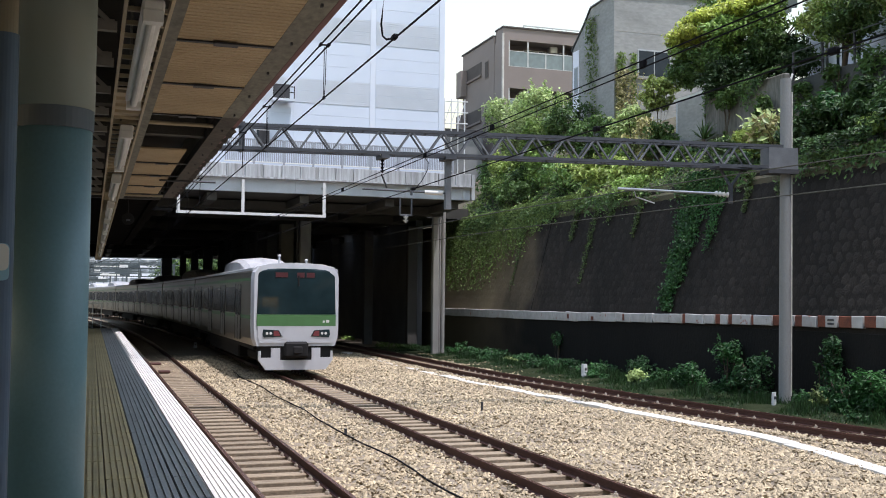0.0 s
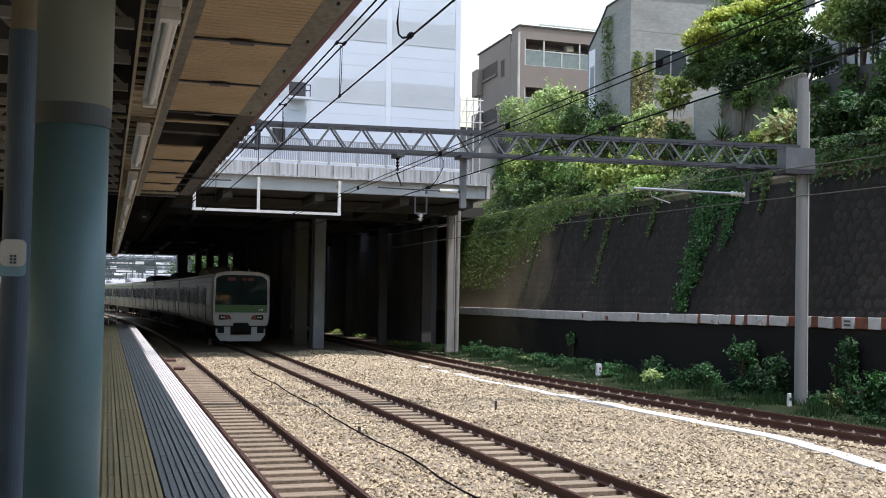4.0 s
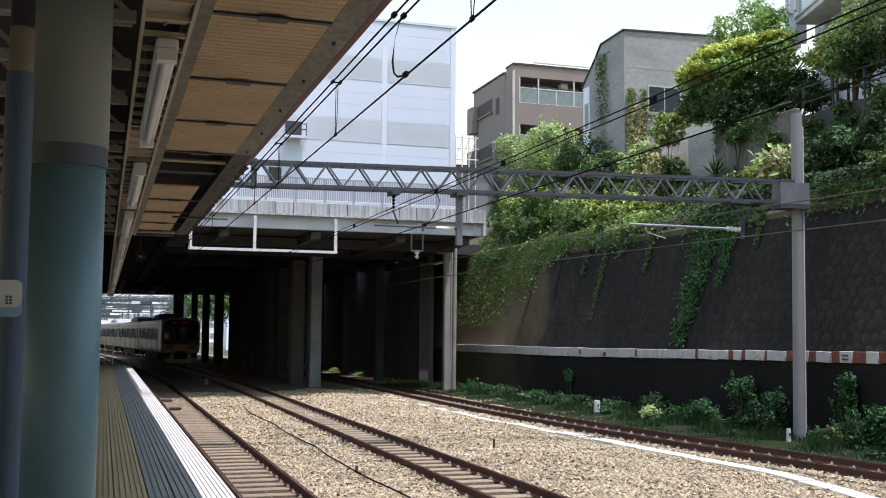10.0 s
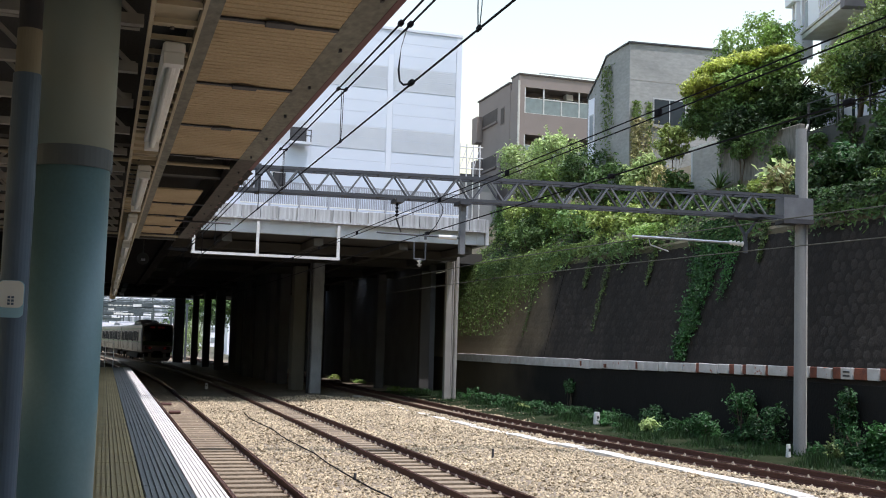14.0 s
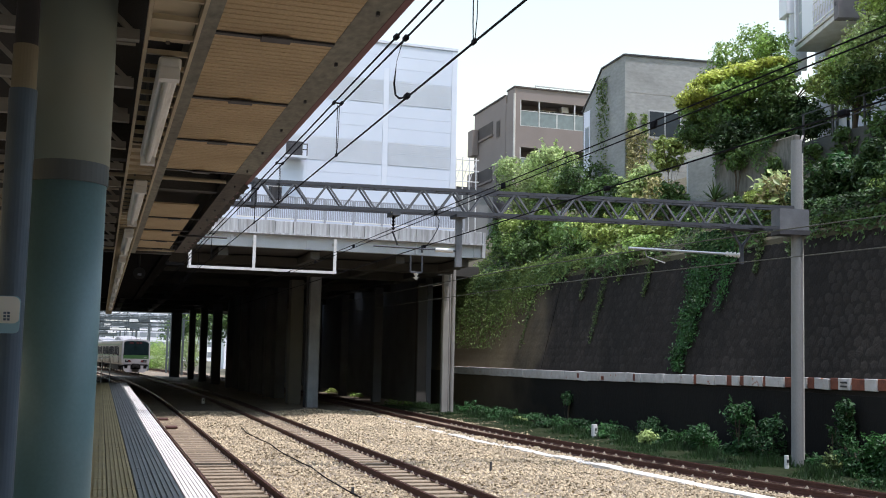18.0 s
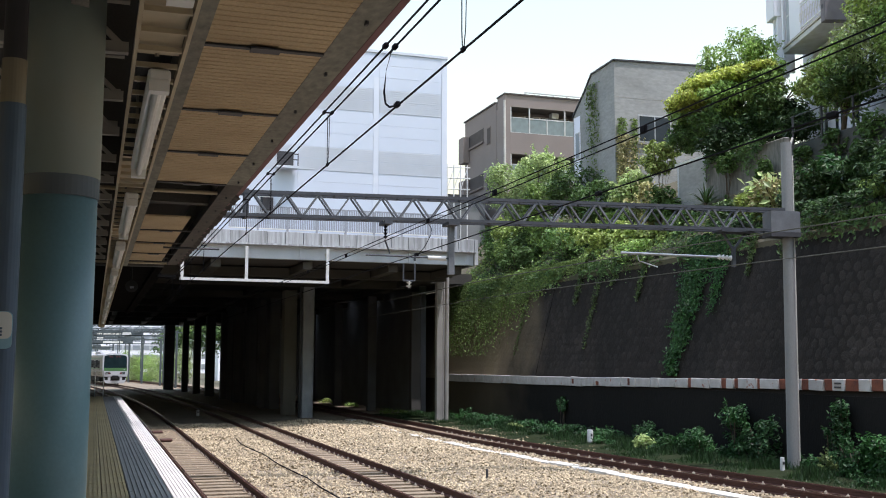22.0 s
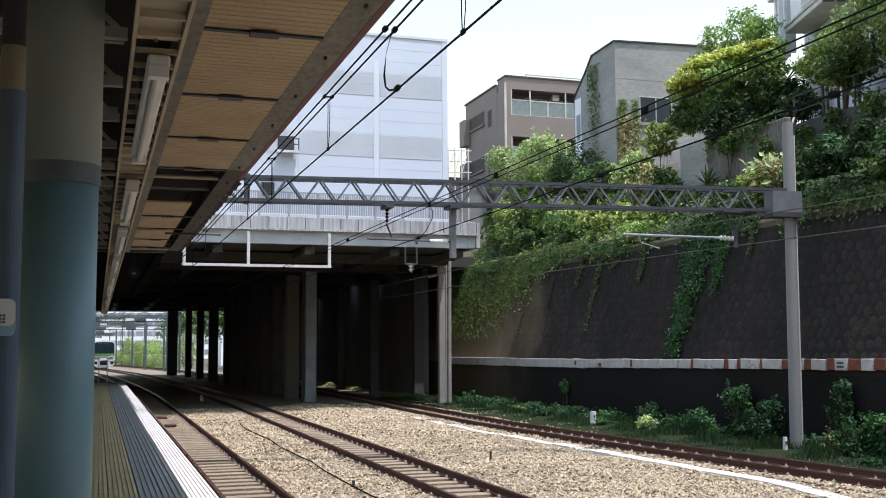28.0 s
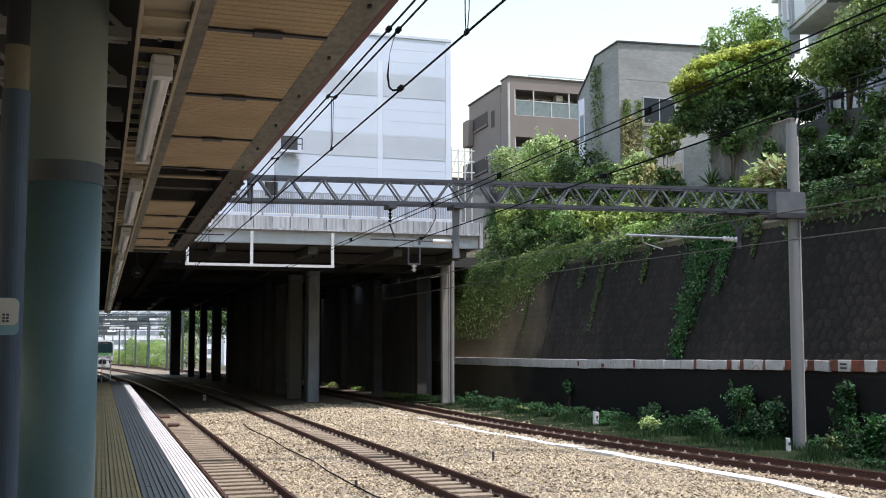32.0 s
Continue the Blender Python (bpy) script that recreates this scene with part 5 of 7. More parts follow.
# seconds and the place of the last car's face along the track
RUN = [(0, 34.25), (1, 38.70), (2, 43.42), (3, 48.33), (4, 53.36), (5, 58.47), (6, 63.59), (7, 68.69), (8, 73.73), (9, 78.69), (10, 83.53), (11, 88.25), (12, 92.83), (13, 97.26), (14, 101.54), (15, 105.65), (16, 109.61), (17, 113.41), (18, 117.05), (19, 120.54), (20, 123.88), (21, 127.06), (22, 130.08), (23, 132.95), (24, 135.66), (25, 138.19), (26, 140.54), (27, 142.68), (28, 144.59), (29, 146.25), (30, 147.61), (31, 148.64), (32, 149.28)]


def car_pose(s):
    p, q = along(MID - 0.15, s + 2.9), along(MID - 0.15, s + 16.9)
    d = (q - p).normalized()
    o = p - d * 2.9
    return Matrix.Translation(o) @ Matrix.Rotation(math.atan2(-d.x, d.y), 4, "Z")


def motions():
    for k, car in enumerate(cars):
        walk(car, [(t, car_pose(s + 20.0 * k)) for t, s in RUN])


# ---- buildings above the bank ----
def bank_z(x):
    return float(np.interp(x, [19.1, 19.4, 20.4, 22.0, 24.0, 30.0], [6.3, 6.75, 7.6, 9.2, 10.6, 11.0]))


RECESS = material("dark_recess", (0.075, 0.062, 0.055), 0.8, second=(0.05, 0.042, 0.036), scale=2)
BALGLASS = material("frosted_panel", (0.20, 0.25, 0.25), 0.3)


def build_apartment():
    b = thing("apartment_house", "beige tiled apartment house with recessed balconies", "building")
    x0, x1, y0, y1, top = 24.3, 33.0, 61.0, 68.3, 19.5
    # front with a recessed balcony on each storey
    part("core", boxed(x0 + 0.25, x1, y0 + 1.3, y1, 6, top), BEIGEWALL, b)
    part("corner_wall", boxed(x0 + 0.02, 24.78, y0, y0 + 1.3, 6, 19.03), BEIGEWALL, b)
    part("side_wall", boxed(x0, x0 + 0.25, y0 + 1.3, y1, 6, top), BEIGEWALL, b)
    part("right_wall", boxed(29.9, x1, y0, y0 + 1.3, 6, 19.03), BEIGEWALL, b)
    part("front_parapet", boxed(x0 + 0.1, x1, y0, y0 + 1.3, 19.03, 19.8), BEIGEWALL, b)
    for k in range(4):
        zt, zb = 19.03 - 3.07 * k, 17.35 - 3.07 * k
        bal = part("balcony", boxed(24.782, 29.898, y0, y0 + 1.298, zt - 3.07, zb), BEIGEWALL, b)
        for xx, zh in ((24.82, zt), (26.12, zt), (27.36, zb + 1.02), (28.62, zt), (29.86, zt)):
            part("rail_post", boxed(xx - 0.045, xx + 0.045, y0 + 0.03, y0 + 0.11, zb + 0.002, zh - 0.002), ALU, bal)
        part("balcony_rail", boxed(26.17, 28.57, y0 + 0.04, y0 + 0.1, zb + 0.95, zb + 1.03), ALU, bal)
        for xa, xb, zh in ((24.88, 26.07, 0.98), (26.17, 27.31, 0.94), (27.41, 28.57, 0.94), (28.67, 29.8, 0.98)):
            part("rail_panel", boxed(xa, xb, y0 + 0.06, y0 + 0.08, zb + 0.04, zb + zh), BALGLASS, bal)
            part("panel_frame", boxed(xa, xb, y0 + 0.05, y0 + 0.09, zb + 0.003, zb + 0.038), ALU, bal)
        for xa in (24.88, 28.67):
            part("frame_bar", boxed(xa, xa + (1.19 if xa < 25 else 1.13), y0 + 0.05, y0 + 0.09, zb + 0.982, zb + 1.03), ALU, bal)
        w = part("window", boxed(26.3, 29.5, y0 + 1.25, y0 + 1.298, zb + 0.01, zb + 1.45), ALU, b)
        for i in range(3):
            part("pane", boxed(26.36 + i * 1.05, 26.36 + i * 1.05 + 0.98, y0 + 1.235, y0 + 1.249, zb + 0.06, zb + 1.4), GLASS, w)
        ww = part("side_window", boxed(x0 - 0.02, x0 + 0.02, 63.25, 63.95, zb - 0.35, zb + 0.85), BROWNWALL, b)
        part("pane", boxed(x0 - 0.035, x0 - 0.021, 63.32, 63.88, zb - 0.28, zb + 0.78), RECESS, ww)
        # a flat dark sheet paints the shade inside the side balcony
        part("side_opening", boxed(x0 - 0.012, x0 + 0.02, 64.6, 68.2, zb + 0.12, zb + 1.0), RECESS, b, "flat dark sheet for the shaded side balcony opening")
        part("side_sill", boxed(x0 - 0.12, x0 + 0.02, 64.55, 67.3, zb - 0.02, zb + 0.118), BROWNWALL, b)
        part("side_balcony", boxed(x0 - 0.45, x0 - 0.03, 67.4, 68.4, zb - 0.85, zb + 0.95), BEIGEWALL, b)
    part("air_unit", boxed(28.0, 28.5, y0 + 0.7, y0 + 1.2, 18.62, 19.02, bevel=0.02), LAMPWHITE, b)
    part("parapet_cap", boxed(x0 + 0.05, x1 + 0.1, y0 - 0.06, y0 + 1.35, 19.8, 19.9), RECESS, b)
    part("roof_edge", boxed(x0 - 0.08, x1 + 0.1, y0 + 1.36, y1 + 0.1, top, top + 0.1), RECESS, b)
    part("penthouse_rail", boxed(26.0, 32.0, y0 + 0.5, y0 + 0.56, 20.15, 20.21), ALU, b)
    for k in range(7):
        part("rail_post", boxed(26.0 + k, 26.05 + k, y0 + 0.5, y0 + 0.56, 19.9, 20.15), ALU, b)
    bm = bmesh.new()
    rod(bm, (x0 + 0.06, y0 - 0.07, 6), (x0 + 0.06, y0 - 0.07, 19.4), 0.075, 10)
    part("downpipe", bm, PALECONC, b)


build_apartment()


def build_concrete_house():
    b = thing("concrete_house", "raw grey concrete house with streaked walls", "building")
    x0, x1, y0, y1 = 22.2, 27.2, 42.0, 46.3
    # the side wall's top slopes down towards the rear
    prof = [(y0, 8.0), (46.35, 8.0), (46.35, 14.75), (46.15, 14.95), (45.05, 15.75), (44.3, 16.42), (y0, 16.5)]
    bm = bmesh.new()
    vs = [[bm.verts.new((x, y, z + 0.03 * (x - x0) * (z > 16))) for y, z in prof] for x in (x0, x1)]
    for i in range(7):
        bm.faces.new((vs[0][i], vs[0][(i + 1) % 7], vs[1][(i + 1) % 7], vs[1][i]))
    bm.faces.new(vs[0])
    bm.faces.new(vs[1])
    bmesh.ops.recalc_face_normals(bm, faces=bm.faces)
    part("wall", bm, HOUSECONC, b)
    bm = bmesh.new()
    bar(bm, (x0 - 0.03, y0 - 0.03, 16.52), (x1, y0 - 0.03, 16.68), 0.07, 0.07)
    for (ya, za), (yb, zb) in zip(prof[2:], prof[3:]):
        bar(bm, (x0 - 0.03, ya, za + 0.03), (x0 - 0.03, yb, zb + 0.03), 0.06, 0.07)
    part("roof_edge", bm, DARKSTEEL, b)
    part("side_panel", boxed(x0 - 0.03, x0 - 0.004, 45.55, 46.2, 9.2, 14.7), HOUSEWHITE, b, "white strip at the rear of the side wall")
    sw = part("side_window", boxed(x0 - 0.045, x0 - 0.031, 45.62, 46.05, 12.6, 13.9), ALU, b)
    part("pane", boxed(x0 - 0.056, x0 - 0.046, 45.67, 46.0, 12.66, 13.84), FARGLASS, sw)
    for k in range(1, 4):
        z = 16.55 - k * 1.75
        part("form_joint", boxed(x0 - 0.006, x1, y0 - 0.006, y0 + 0.01, z - 0.012, z + 0.012), CONCRETE, b)
    w = part("window", boxed(23.4, 25.1, y0 - 0.03, y0 + 0.1, 12.75, 14.05), ALU, b)
    for xa in (23.46, 24.28):
        part("pane", boxed(xa, xa + 0.76, y0 - 0.045, y0 - 0.031, 12.82, 13.98), GLASS, w)
    part("sill", boxed(23.3, 25.2, y0 - 0.09, y0 - 0.031, 12.66, 12.745), CONCRETE, w)
    # creeper on the corner
    rng = np.random.default_rng(5)
    n = 1500
    y = rng.uniform(y0 + 0.8, 45.4, n)
    z = 15.9 - np.abs(rng.normal(0, 2.6, n))
    pts = np.stack([np.full(n, x0 - 0.05) + rng.uniform(-0.1, 0, n), y, z], 1)
    m = np.sin(y * 2.6) + rng.normal(0, 0.4, n) > 0.2
    cr = thing("wall_creeper", "thin creeper hanging down the concrete house", "creeper", kind="stuff")
    leaf_mesh("leaves", pts[m], np.tile((-1.0, 0, 0.2), (m.sum(), 1)), 0.075, MOSS, cr)
    n = 1500
    x = rng.uniform(x0, x0 + 1.1, n)
    z = 13.8 - np.abs(rng.normal(0, 1.9, n))
    pts = np.stack([x, np.full(n, y0 - 0.08), z], 1)
    m = np.sin(x * 9) + rng.normal(0, 0.5, n) > 0.1
    leaf_mesh("leaves", pts[m], np.tile((0, -1.0, 0.2), (m.sum(), 1)), 0.075, MOSS, cr)
    n = 1600
    x = x0 + np.abs(rng.normal(0, 0.55, n))
    z = rng.uniform(9.5, 13.0, n)
    pts = np.stack([x, np.full(n, y0 - 0.1) - rng.uniform(0, 0.15, n), z], 1)
    leaf_mesh("dry_leaves", pts, np.tile((0, -1.0, 0.2), (n, 1)), 0.07, DRY, cr)


build_concrete_house()


def build_right_house():
    """It stands askew to the line; its own y runs along the facade, its -x faces the tracks."""
    b = thing("balcony_house", "pale house with projecting balcony above the trees", "building", pose(24.0, 32.0, 14.09, 0, 0, -17))
    part("wall", boxed(1.0, 9.0, -9.0, -0.25, -5, 6), HOUSEWHITE, b)
    part("lower_wall", boxed(0.96, 1.0, -9.0, -0.3, -4.9, -0.02), HOUSEWHITE, b)
    # dark strips on the solid wall paint the shaded gaps between columns
    for y in (-0.9, -1.35, -2.3, -2.75, -4.0):
        part("lower_gap", boxed(0.93, 0.962, y - 0.09, y + 0.09, -4.5, -0.3), GLASS, b)
    s = part("balcony", boxed(-0.02, 1.0, -4.1, 0.0, 0.0, 0.2, bevel=0.02), WHITEPAINT, b)
    part("balcony_kerb", boxed(-0.06, 0.06, -4.12, 0.02, 0.2, 0.28), PALECONC, s)
    for z in (0.42, 1.2, 1.3):
        part("rail", boxed(-0.02, 0.02, -4.1, -1.75, z, z + 0.045), LAMPWHITE, s)
    for k in range(10):
        y = -4.1 + k * 0.25
        bm = bmesh.new()
        tube_along(bm, [(0, y, 0.28), (0, y + 0.07, 0.6), (0, y - 0.05, 0.9), (0, y + 0.02, 1.25)], 0.02)
        part("baluster", bm, LAMPWHITE, s)
        bm = bmesh.new()
        tube_along(bm, [(0, y + 0.12 + 0.1 * math.cos(q), 0.82 + 0.16 * math.sin(q)) for q in [math.pi / 4 * i for i in range(9)]], 0.014, 4)
        part("scroll", bm, LAMPWHITE, s)
    # tall glazed strip and panel beyond the rail
    part("panel", boxed(0.0, 0.98, -1.7, -0.62, 0.21, 6), HOUSEWHITE, b, "pale facade panel")
    w = part("window", boxed(0.1, 0.98, -0.60, -0.04, 0.21, 6), ALU, b)
    for z in (0.3, 1.45, 2.6, 3.75):
        part("pane", boxed(0.085, 0.098, -0.55, -0.09, z, z + 1.08), FARGLASS, w)
    bm = bmesh.new()
    rod(bm, (0.3, 0.75, 0.3), (0.3, 0.75, 6), 0.07, 10)
    part("downpipe", bm, LAMPWHITE, b)
    part("far_wall", boxed(1.2, 9.0, -0.25, 1.3, -5, 6), HOUSEWHITE, b)
    part("bay", boxed(-0.05, 1.2, 0.85, 1.7, 1.75, 6.0, bevel=0.03), HOUSEWHITE, b, "pale lilac upper bay")
    for y in (0.35, 0.95, 1.3):
        part("fin", boxed(0.1, 0.5, y - 0.07, y + 0.07, -0.6, 1.74 if y > 0.5 else 6.0), HOUSEWHITE, b, "pale lilac upright fin")
    # weathered screen wall at the near end of the balcony
    sw = part("screen_wall", boxed(-0.25, 1.0, -4.55, -4.2, -0.2, 3.0, bevel=0.02), TIMBERGREY, b, "weathered grey screen wall")
    for z in (0.25, 0.7, 1.15, 1.6):
        for x in (0.1, 0.55):
            part("vent_hole", boxed(x - 0.07, x + 0.07, -4.2, -4.19, z, z + 0.14), DARKSTEEL, sw)
        part("vent_hole", boxed(-0.262, -0.251, -4.44, -4.3, z, z + 0.14), DARKSTEEL, sw)


build_right_house()

tagged(part("garden_wall", boxed(21.4, 21.65, 33.4, 35.3, 7.8, 10.25, bevel=0.02), HOUSECONC), "low grey concrete garden wall on the bank", "wall", kind="structure")
# same wall carried on in darker concrete, the tree's shade in its colour
tagged(part("old_garden_wall", boxed(21.42, 21.65, 28.7, 33.39, 7.8, 10.1, bevel=0.03), SHADECONC), "streaky concrete garden wall, coloured dark for the tree's shade", "wall", kind="structure")
shed = thing("shed_roof", "pale corrugated roof edge behind the wall", "shed")
part("roof", boxed(21.9, 23.4, 33.6, 36.4, 10.5, 10.6, bevel=0.01), LAMPWHITE, shed)
part("wall", boxed(21.95, 23.3, 33.7, 36.3, 9.0, 10.5), FARHAZE, shed)

sc = thing("roof_scaffold", "white pipe scaffold on a low roof", "scaffold")
for k in range(5):
    bm = bmesh.new()
    rod(bm, (20.4 + k * 0.45, 62, 8), (20.4 + k * 0.45, 62, 15.2), 0.04, 6)
    part("upright", bm, WHITEPAINT, sc)
for z in (13.6, 14.3, 15.0):
    bm = bmesh.new()
    rod(bm, (20.2, 62, z), (22.4, 62, z + 0.05), 0.035, 6)
    part("ledger", bm, WHITEPAINT, sc)
for k in range(4):
    bm = bmesh.new()
    rod(bm, (20.4 + k * 0.45, 62, 13.6), (20.85 + k * 0.45, 62, 15.0), 0.025, 6)
    part("brace", bm, WHITEPAINT, sc)
lowroof = thing("low_house", "low grey house behind the deck end", "building")
part("wall", boxed(19.8, 23.6, 62.5, 68, 6, 13.2), GREYCONC, lowroof)
part("roof", boxed(19.7, 23.7, 62.3, 68.2, 13.2, 13.35), DARKSTEEL, lowroof)


# ---- plants ----
def tree(label, base, clumps, trunk_r=0.14, seed=1, leaf=0.075):
    """clumps: (centre, radii, count, material)."""
    rng = np.random.default_rng(seed)
    t = thing("tree", label, "tree", pose(*base))
    top = np.mean([np.array(c[0]) for c in clumps], axis=0) - np.array(base)
    bm = bmesh.new()
    fork = Vector(top) * 0.45
    rod(bm, (0, 0, -0.4), fork, trunk_r, 9, trunk_r * 0.7)
    part("trunk", bm, BARK, t)
    for c, r, n, m in clumps:
        rel = Vector(np.array(c) - np.array(base))
        bm = bmesh.new()
        rod(bm, fork, fork.lerp(rel, 0.6) + Vector((rng.uniform(-.1, .1), rng.uniform(-.1, .1), 0)), trunk_r * 0.5, 7, trunk_r * 0.25)
        for k in range(5):
            rod(bm, fork.lerp(rel, 0.55), rel + Vector(rng.uniform(-.6, .6, 3) * np.array(r)), trunk_r * 0.22, 5, 0.01)
        part("limb", bm, BARK, t)
        p, nrm = clump_points(rng, tuple(rel), r, int(n * (2.1 if leaf < 0.1 else 1.0)), 18)
        leaf_mesh("crown", p, nrm, leaf, m, t)
    return t


# golden upper clumps and dark lower ones paint its sunlit top and shaded underside
tree("dense tree with yellow-green sunlit top beside the concrete house", (23.0, 33.4, 9.8),
     [((23.0, 33.3, 14.4), (0.9, 0.85, 0.95), 480, LEAF), ((23.2, 34.6, 13.5), (1.4, 1.4, 0.8), 1800, LEAF), ((22.0, 33.6, 13.05), (1.2, 1.4, 0.36), 2600, LEAFGOLD), ((21.3, 34.0, 12.55), (0.9, 1.2, 0.32), 2000, LEAFGOLD), ((22.0, 32.2, 13.15), (0.8, 0.9, 0.3), 1300, LEAFGOLD), ((22.4, 31.3, 13.2), (0.6, 0.6, 0.26), 800, LEAFGOLD),
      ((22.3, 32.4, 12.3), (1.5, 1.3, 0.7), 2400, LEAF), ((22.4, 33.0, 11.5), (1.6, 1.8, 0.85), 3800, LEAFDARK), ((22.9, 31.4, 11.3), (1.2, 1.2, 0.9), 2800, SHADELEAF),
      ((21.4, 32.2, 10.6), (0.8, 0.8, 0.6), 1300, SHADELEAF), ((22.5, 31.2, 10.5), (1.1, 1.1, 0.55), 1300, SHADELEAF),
      ((22.6, 31.3, 12.5), (0.8, 0.8, 0.7), 1500, LEAF), ((23.0, 32.2, 13.95), (0.8, 0.8, 0.75), 900, LEAF), ((22.9, 31.4, 13.3), (0.5, 0.5, 0.5), 500, LEAF), ((23.6, 30.7, 11.1), (0.8, 0.7, 0.6), 800, LEAFDARK), ((23.4, 30.2, 12.2), (0.45, 0.4, 0.5), 260, LEAF), ((22.3, 35.5, 12.7), (0.9, 1.0, 0.8), 1900, LEAF), ((22.2, 35.7, 11.6), (0.8, 0.9, 0.7), 1900, LEAFDARK),
      ((22.4, 30.9, 11.7), (0.6, 0.6, 0.7), 1000, LEAFDARK), ((22.9, 35.1, 14.4), (0.6, 0.7, 0.8), 380, LEAF), ((22.3, 29.3, 10.55), (0.5, 0.7, 0.6), 900, SHADELEAF)], 0.16, 3)
tree("tall leafy tree in front of the balcony house", (22.2, 27.0, 9.3),
     [((22.0, 26.5, 11.8), (0.8, 0.9, 0.9), 1000, LEAF), ((21.9, 26.7, 10.9), (0.9, 0.9, 0.75), 900, LEAF), ((22.0, 25.5, 12.1), (1.0, 1.1, 1.1), 1000, LEAFPALE), ((21.9, 25.8, 11.2), (0.9, 1.1, 0.7), 1300, LEAFDARK), ((21.8, 27.4, 11.6), (0.7, 0.7, 0.6), 900, LEAFLIGHT), ((22.3, 25.4, 13.7), (0.8, 0.9, 0.9), 1100, LEAFLIGHT), ((22.6, 25.0, 12.9), (0.9, 0.9, 0.8), 1100, LEAF)], 0.11, 4, 0.07)
tree("leafy tree at the end of the bank", (22.4, 23.2, 9.5),
     [((22.2, 23.6, 11.8), (1.0, 1.3, 1.2), 2600, LEAF), ((22.0, 22.2, 11.4), (1.0, 1.3, 1.2), 2300, LEAFDARK)], 0.11, 6, 0.07)

BANKWALL = material("dark_bank_wall", (0.035, 0.04, 0.038), 0.95, second=(0.07, 0.07, 0.062), scale=1.5, stretch=(1, 1, 0.4), grain=0.3, bump=0.4)
bank_wall = thing("bank_wall", "low dark retaining wall with wire fence on the bank", "wall")
part("wall", boxed(21.5, 21.75, 18.0, 28.6, 8.2, 9.75, bevel=0.02), BANKWALL, bank_wall)
for k in range(8):
    part("fence_post", boxed(21.57, 21.62, 18.3 + k * 1.45, 18.35 + k * 1.45, 9.75, 10.75), DARKSTEEL, bank_wall)
for z in (10.2, 10.7):
    part("fence_rail", boxed(21.55, 21.57, 18.1, 28.5, z, z + 0.03), DARKSTEEL, bank_wall)
for i, (y, z) in enumerate(((19.6, 9.5), (21.3, 9.7), (23.0, 9.3), (24.6, 9.6), (26.2, 9.4), (27.8, 9.2))):
    shrub("shrub", "thin dark creeper over the dark wall", (21.4, y, z), (0.22, 0.6, 0.45), 420, 0.09, LEAFDARK, bank_z(21.4), 500 + i, group="bank shrubs", stems=3)

BRIGHT = "bright sunlit shrub on the planted bank"
DARKL = "dark green shrub on the planted bank"
for i, (c, r, n, m) in enumerate((
        ((22.0, 54.0, 12.3), (1.6, 1.9, 1.5), 4200, LEAFPALE), ((22.0, 49.9, 12.6), (1.2, 1.5, 1.4), 3600, LEAFPALE), ((21.6, 52.0, 11.0), (1.4, 2.2, 1.4), 3600, LEAFPALE),
        ((21.6, 45.4, 10.9), (1.3, 1.7, 1.4), 4200, LEAFDARK), ((21.3, 48.0, 10.4), (1.2, 1.7, 1.2), 3600, LEAF), ((21.2, 42.3, 9.9), (1.1, 1.6, 1.2), 3200, LEAFDARK),
        ((20.7, 51.2, 9.4), (0.9, 1.4, 1.0), 2600, LEAFLIGHT), ((20.6, 46.8, 8.9), (0.8, 1.3, 0.8), 2200, LEAF), ((20.4, 42.9, 8.3), (0.75, 1.3, 0.75), 2300, LEAFLIGHT),
        ((20.0, 39.6, 7.8), (0.7, 1.3, 0.7), 2300, LEAFLIGHT), ((20.0, 36.8, 7.5), (0.7, 1.2, 0.65), 2300, LEAFLIGHT), ((20.0, 34.6, 7.3), (0.6, 1.0, 0.55), 1700, LEAFLIGHT),
        ((21.7, 37.2, 10.9), (0.8, 0.95, 0.85), 2300, LEAFLIGHT), ((21.3, 38.8, 9.8), (0.9, 1.1, 0.9), 2200, LEAFPALE), ((21.0, 37.0, 9.0), (0.8, 0.9, 0.9), 1500, DRY),
        ((20.4, 33.3, 7.7), (0.6, 1.0, 0.55), 1500, LEAFDARK), ((20.3, 30.4, 7.6), (0.6, 1.2, 0.55), 1500, LEAFDARK), ((20.9, 36.0, 8.8), (0.6, 0.7, 0.8), 1100, LEAFDARK), ((21.1, 29.4, 8.7), (0.25, 0.5, 0.9), 700, LEAFDARK), ((21.15, 31.6, 9.7), (0.22, 0.5, 0.5), 500, LEAFDARK), ((20.9, 34.9, 8.5), (0.4, 0.5, 0.4), 700, LEAFDARK), ((20.0, 27.7, 7.8), (0.6, 0.8, 0.8), 700, DRY),
        ((19.9, 28.3, 7.5), (0.6, 0.8, 0.6), 1000, LEAFLIGHT),
        # this end's dark leaf colours paint in shade cast by the trees
        ((20.5, 25.2, 7.8), (0.8, 1.5, 0.9), 3400, IVYSHADE), ((20.4, 23.4, 7.8), (0.8, 1.4, 0.95), 3400, SHADELEAF), ((20.3, 21.4, 7.7), (0.9, 1.4, 1.0), 2600, SHADELEAF),
        ((19.8, 22.3, 7.3), (0.5, 0.7, 0.4), 500, LEAF))):
    shrub("shrub", BRIGHT if m in (LEAFLIGHT, LEAF, LEAFPALE) else DARKL if m in (LEAFDARK, IVYSHADE, SHADELEAF) else "dry yellowed grass clump on the bank", c, r, n, 0.10, m, bank_z(c[0]), 40 + i, group="bank shrubs")
rng = random.Random(11)
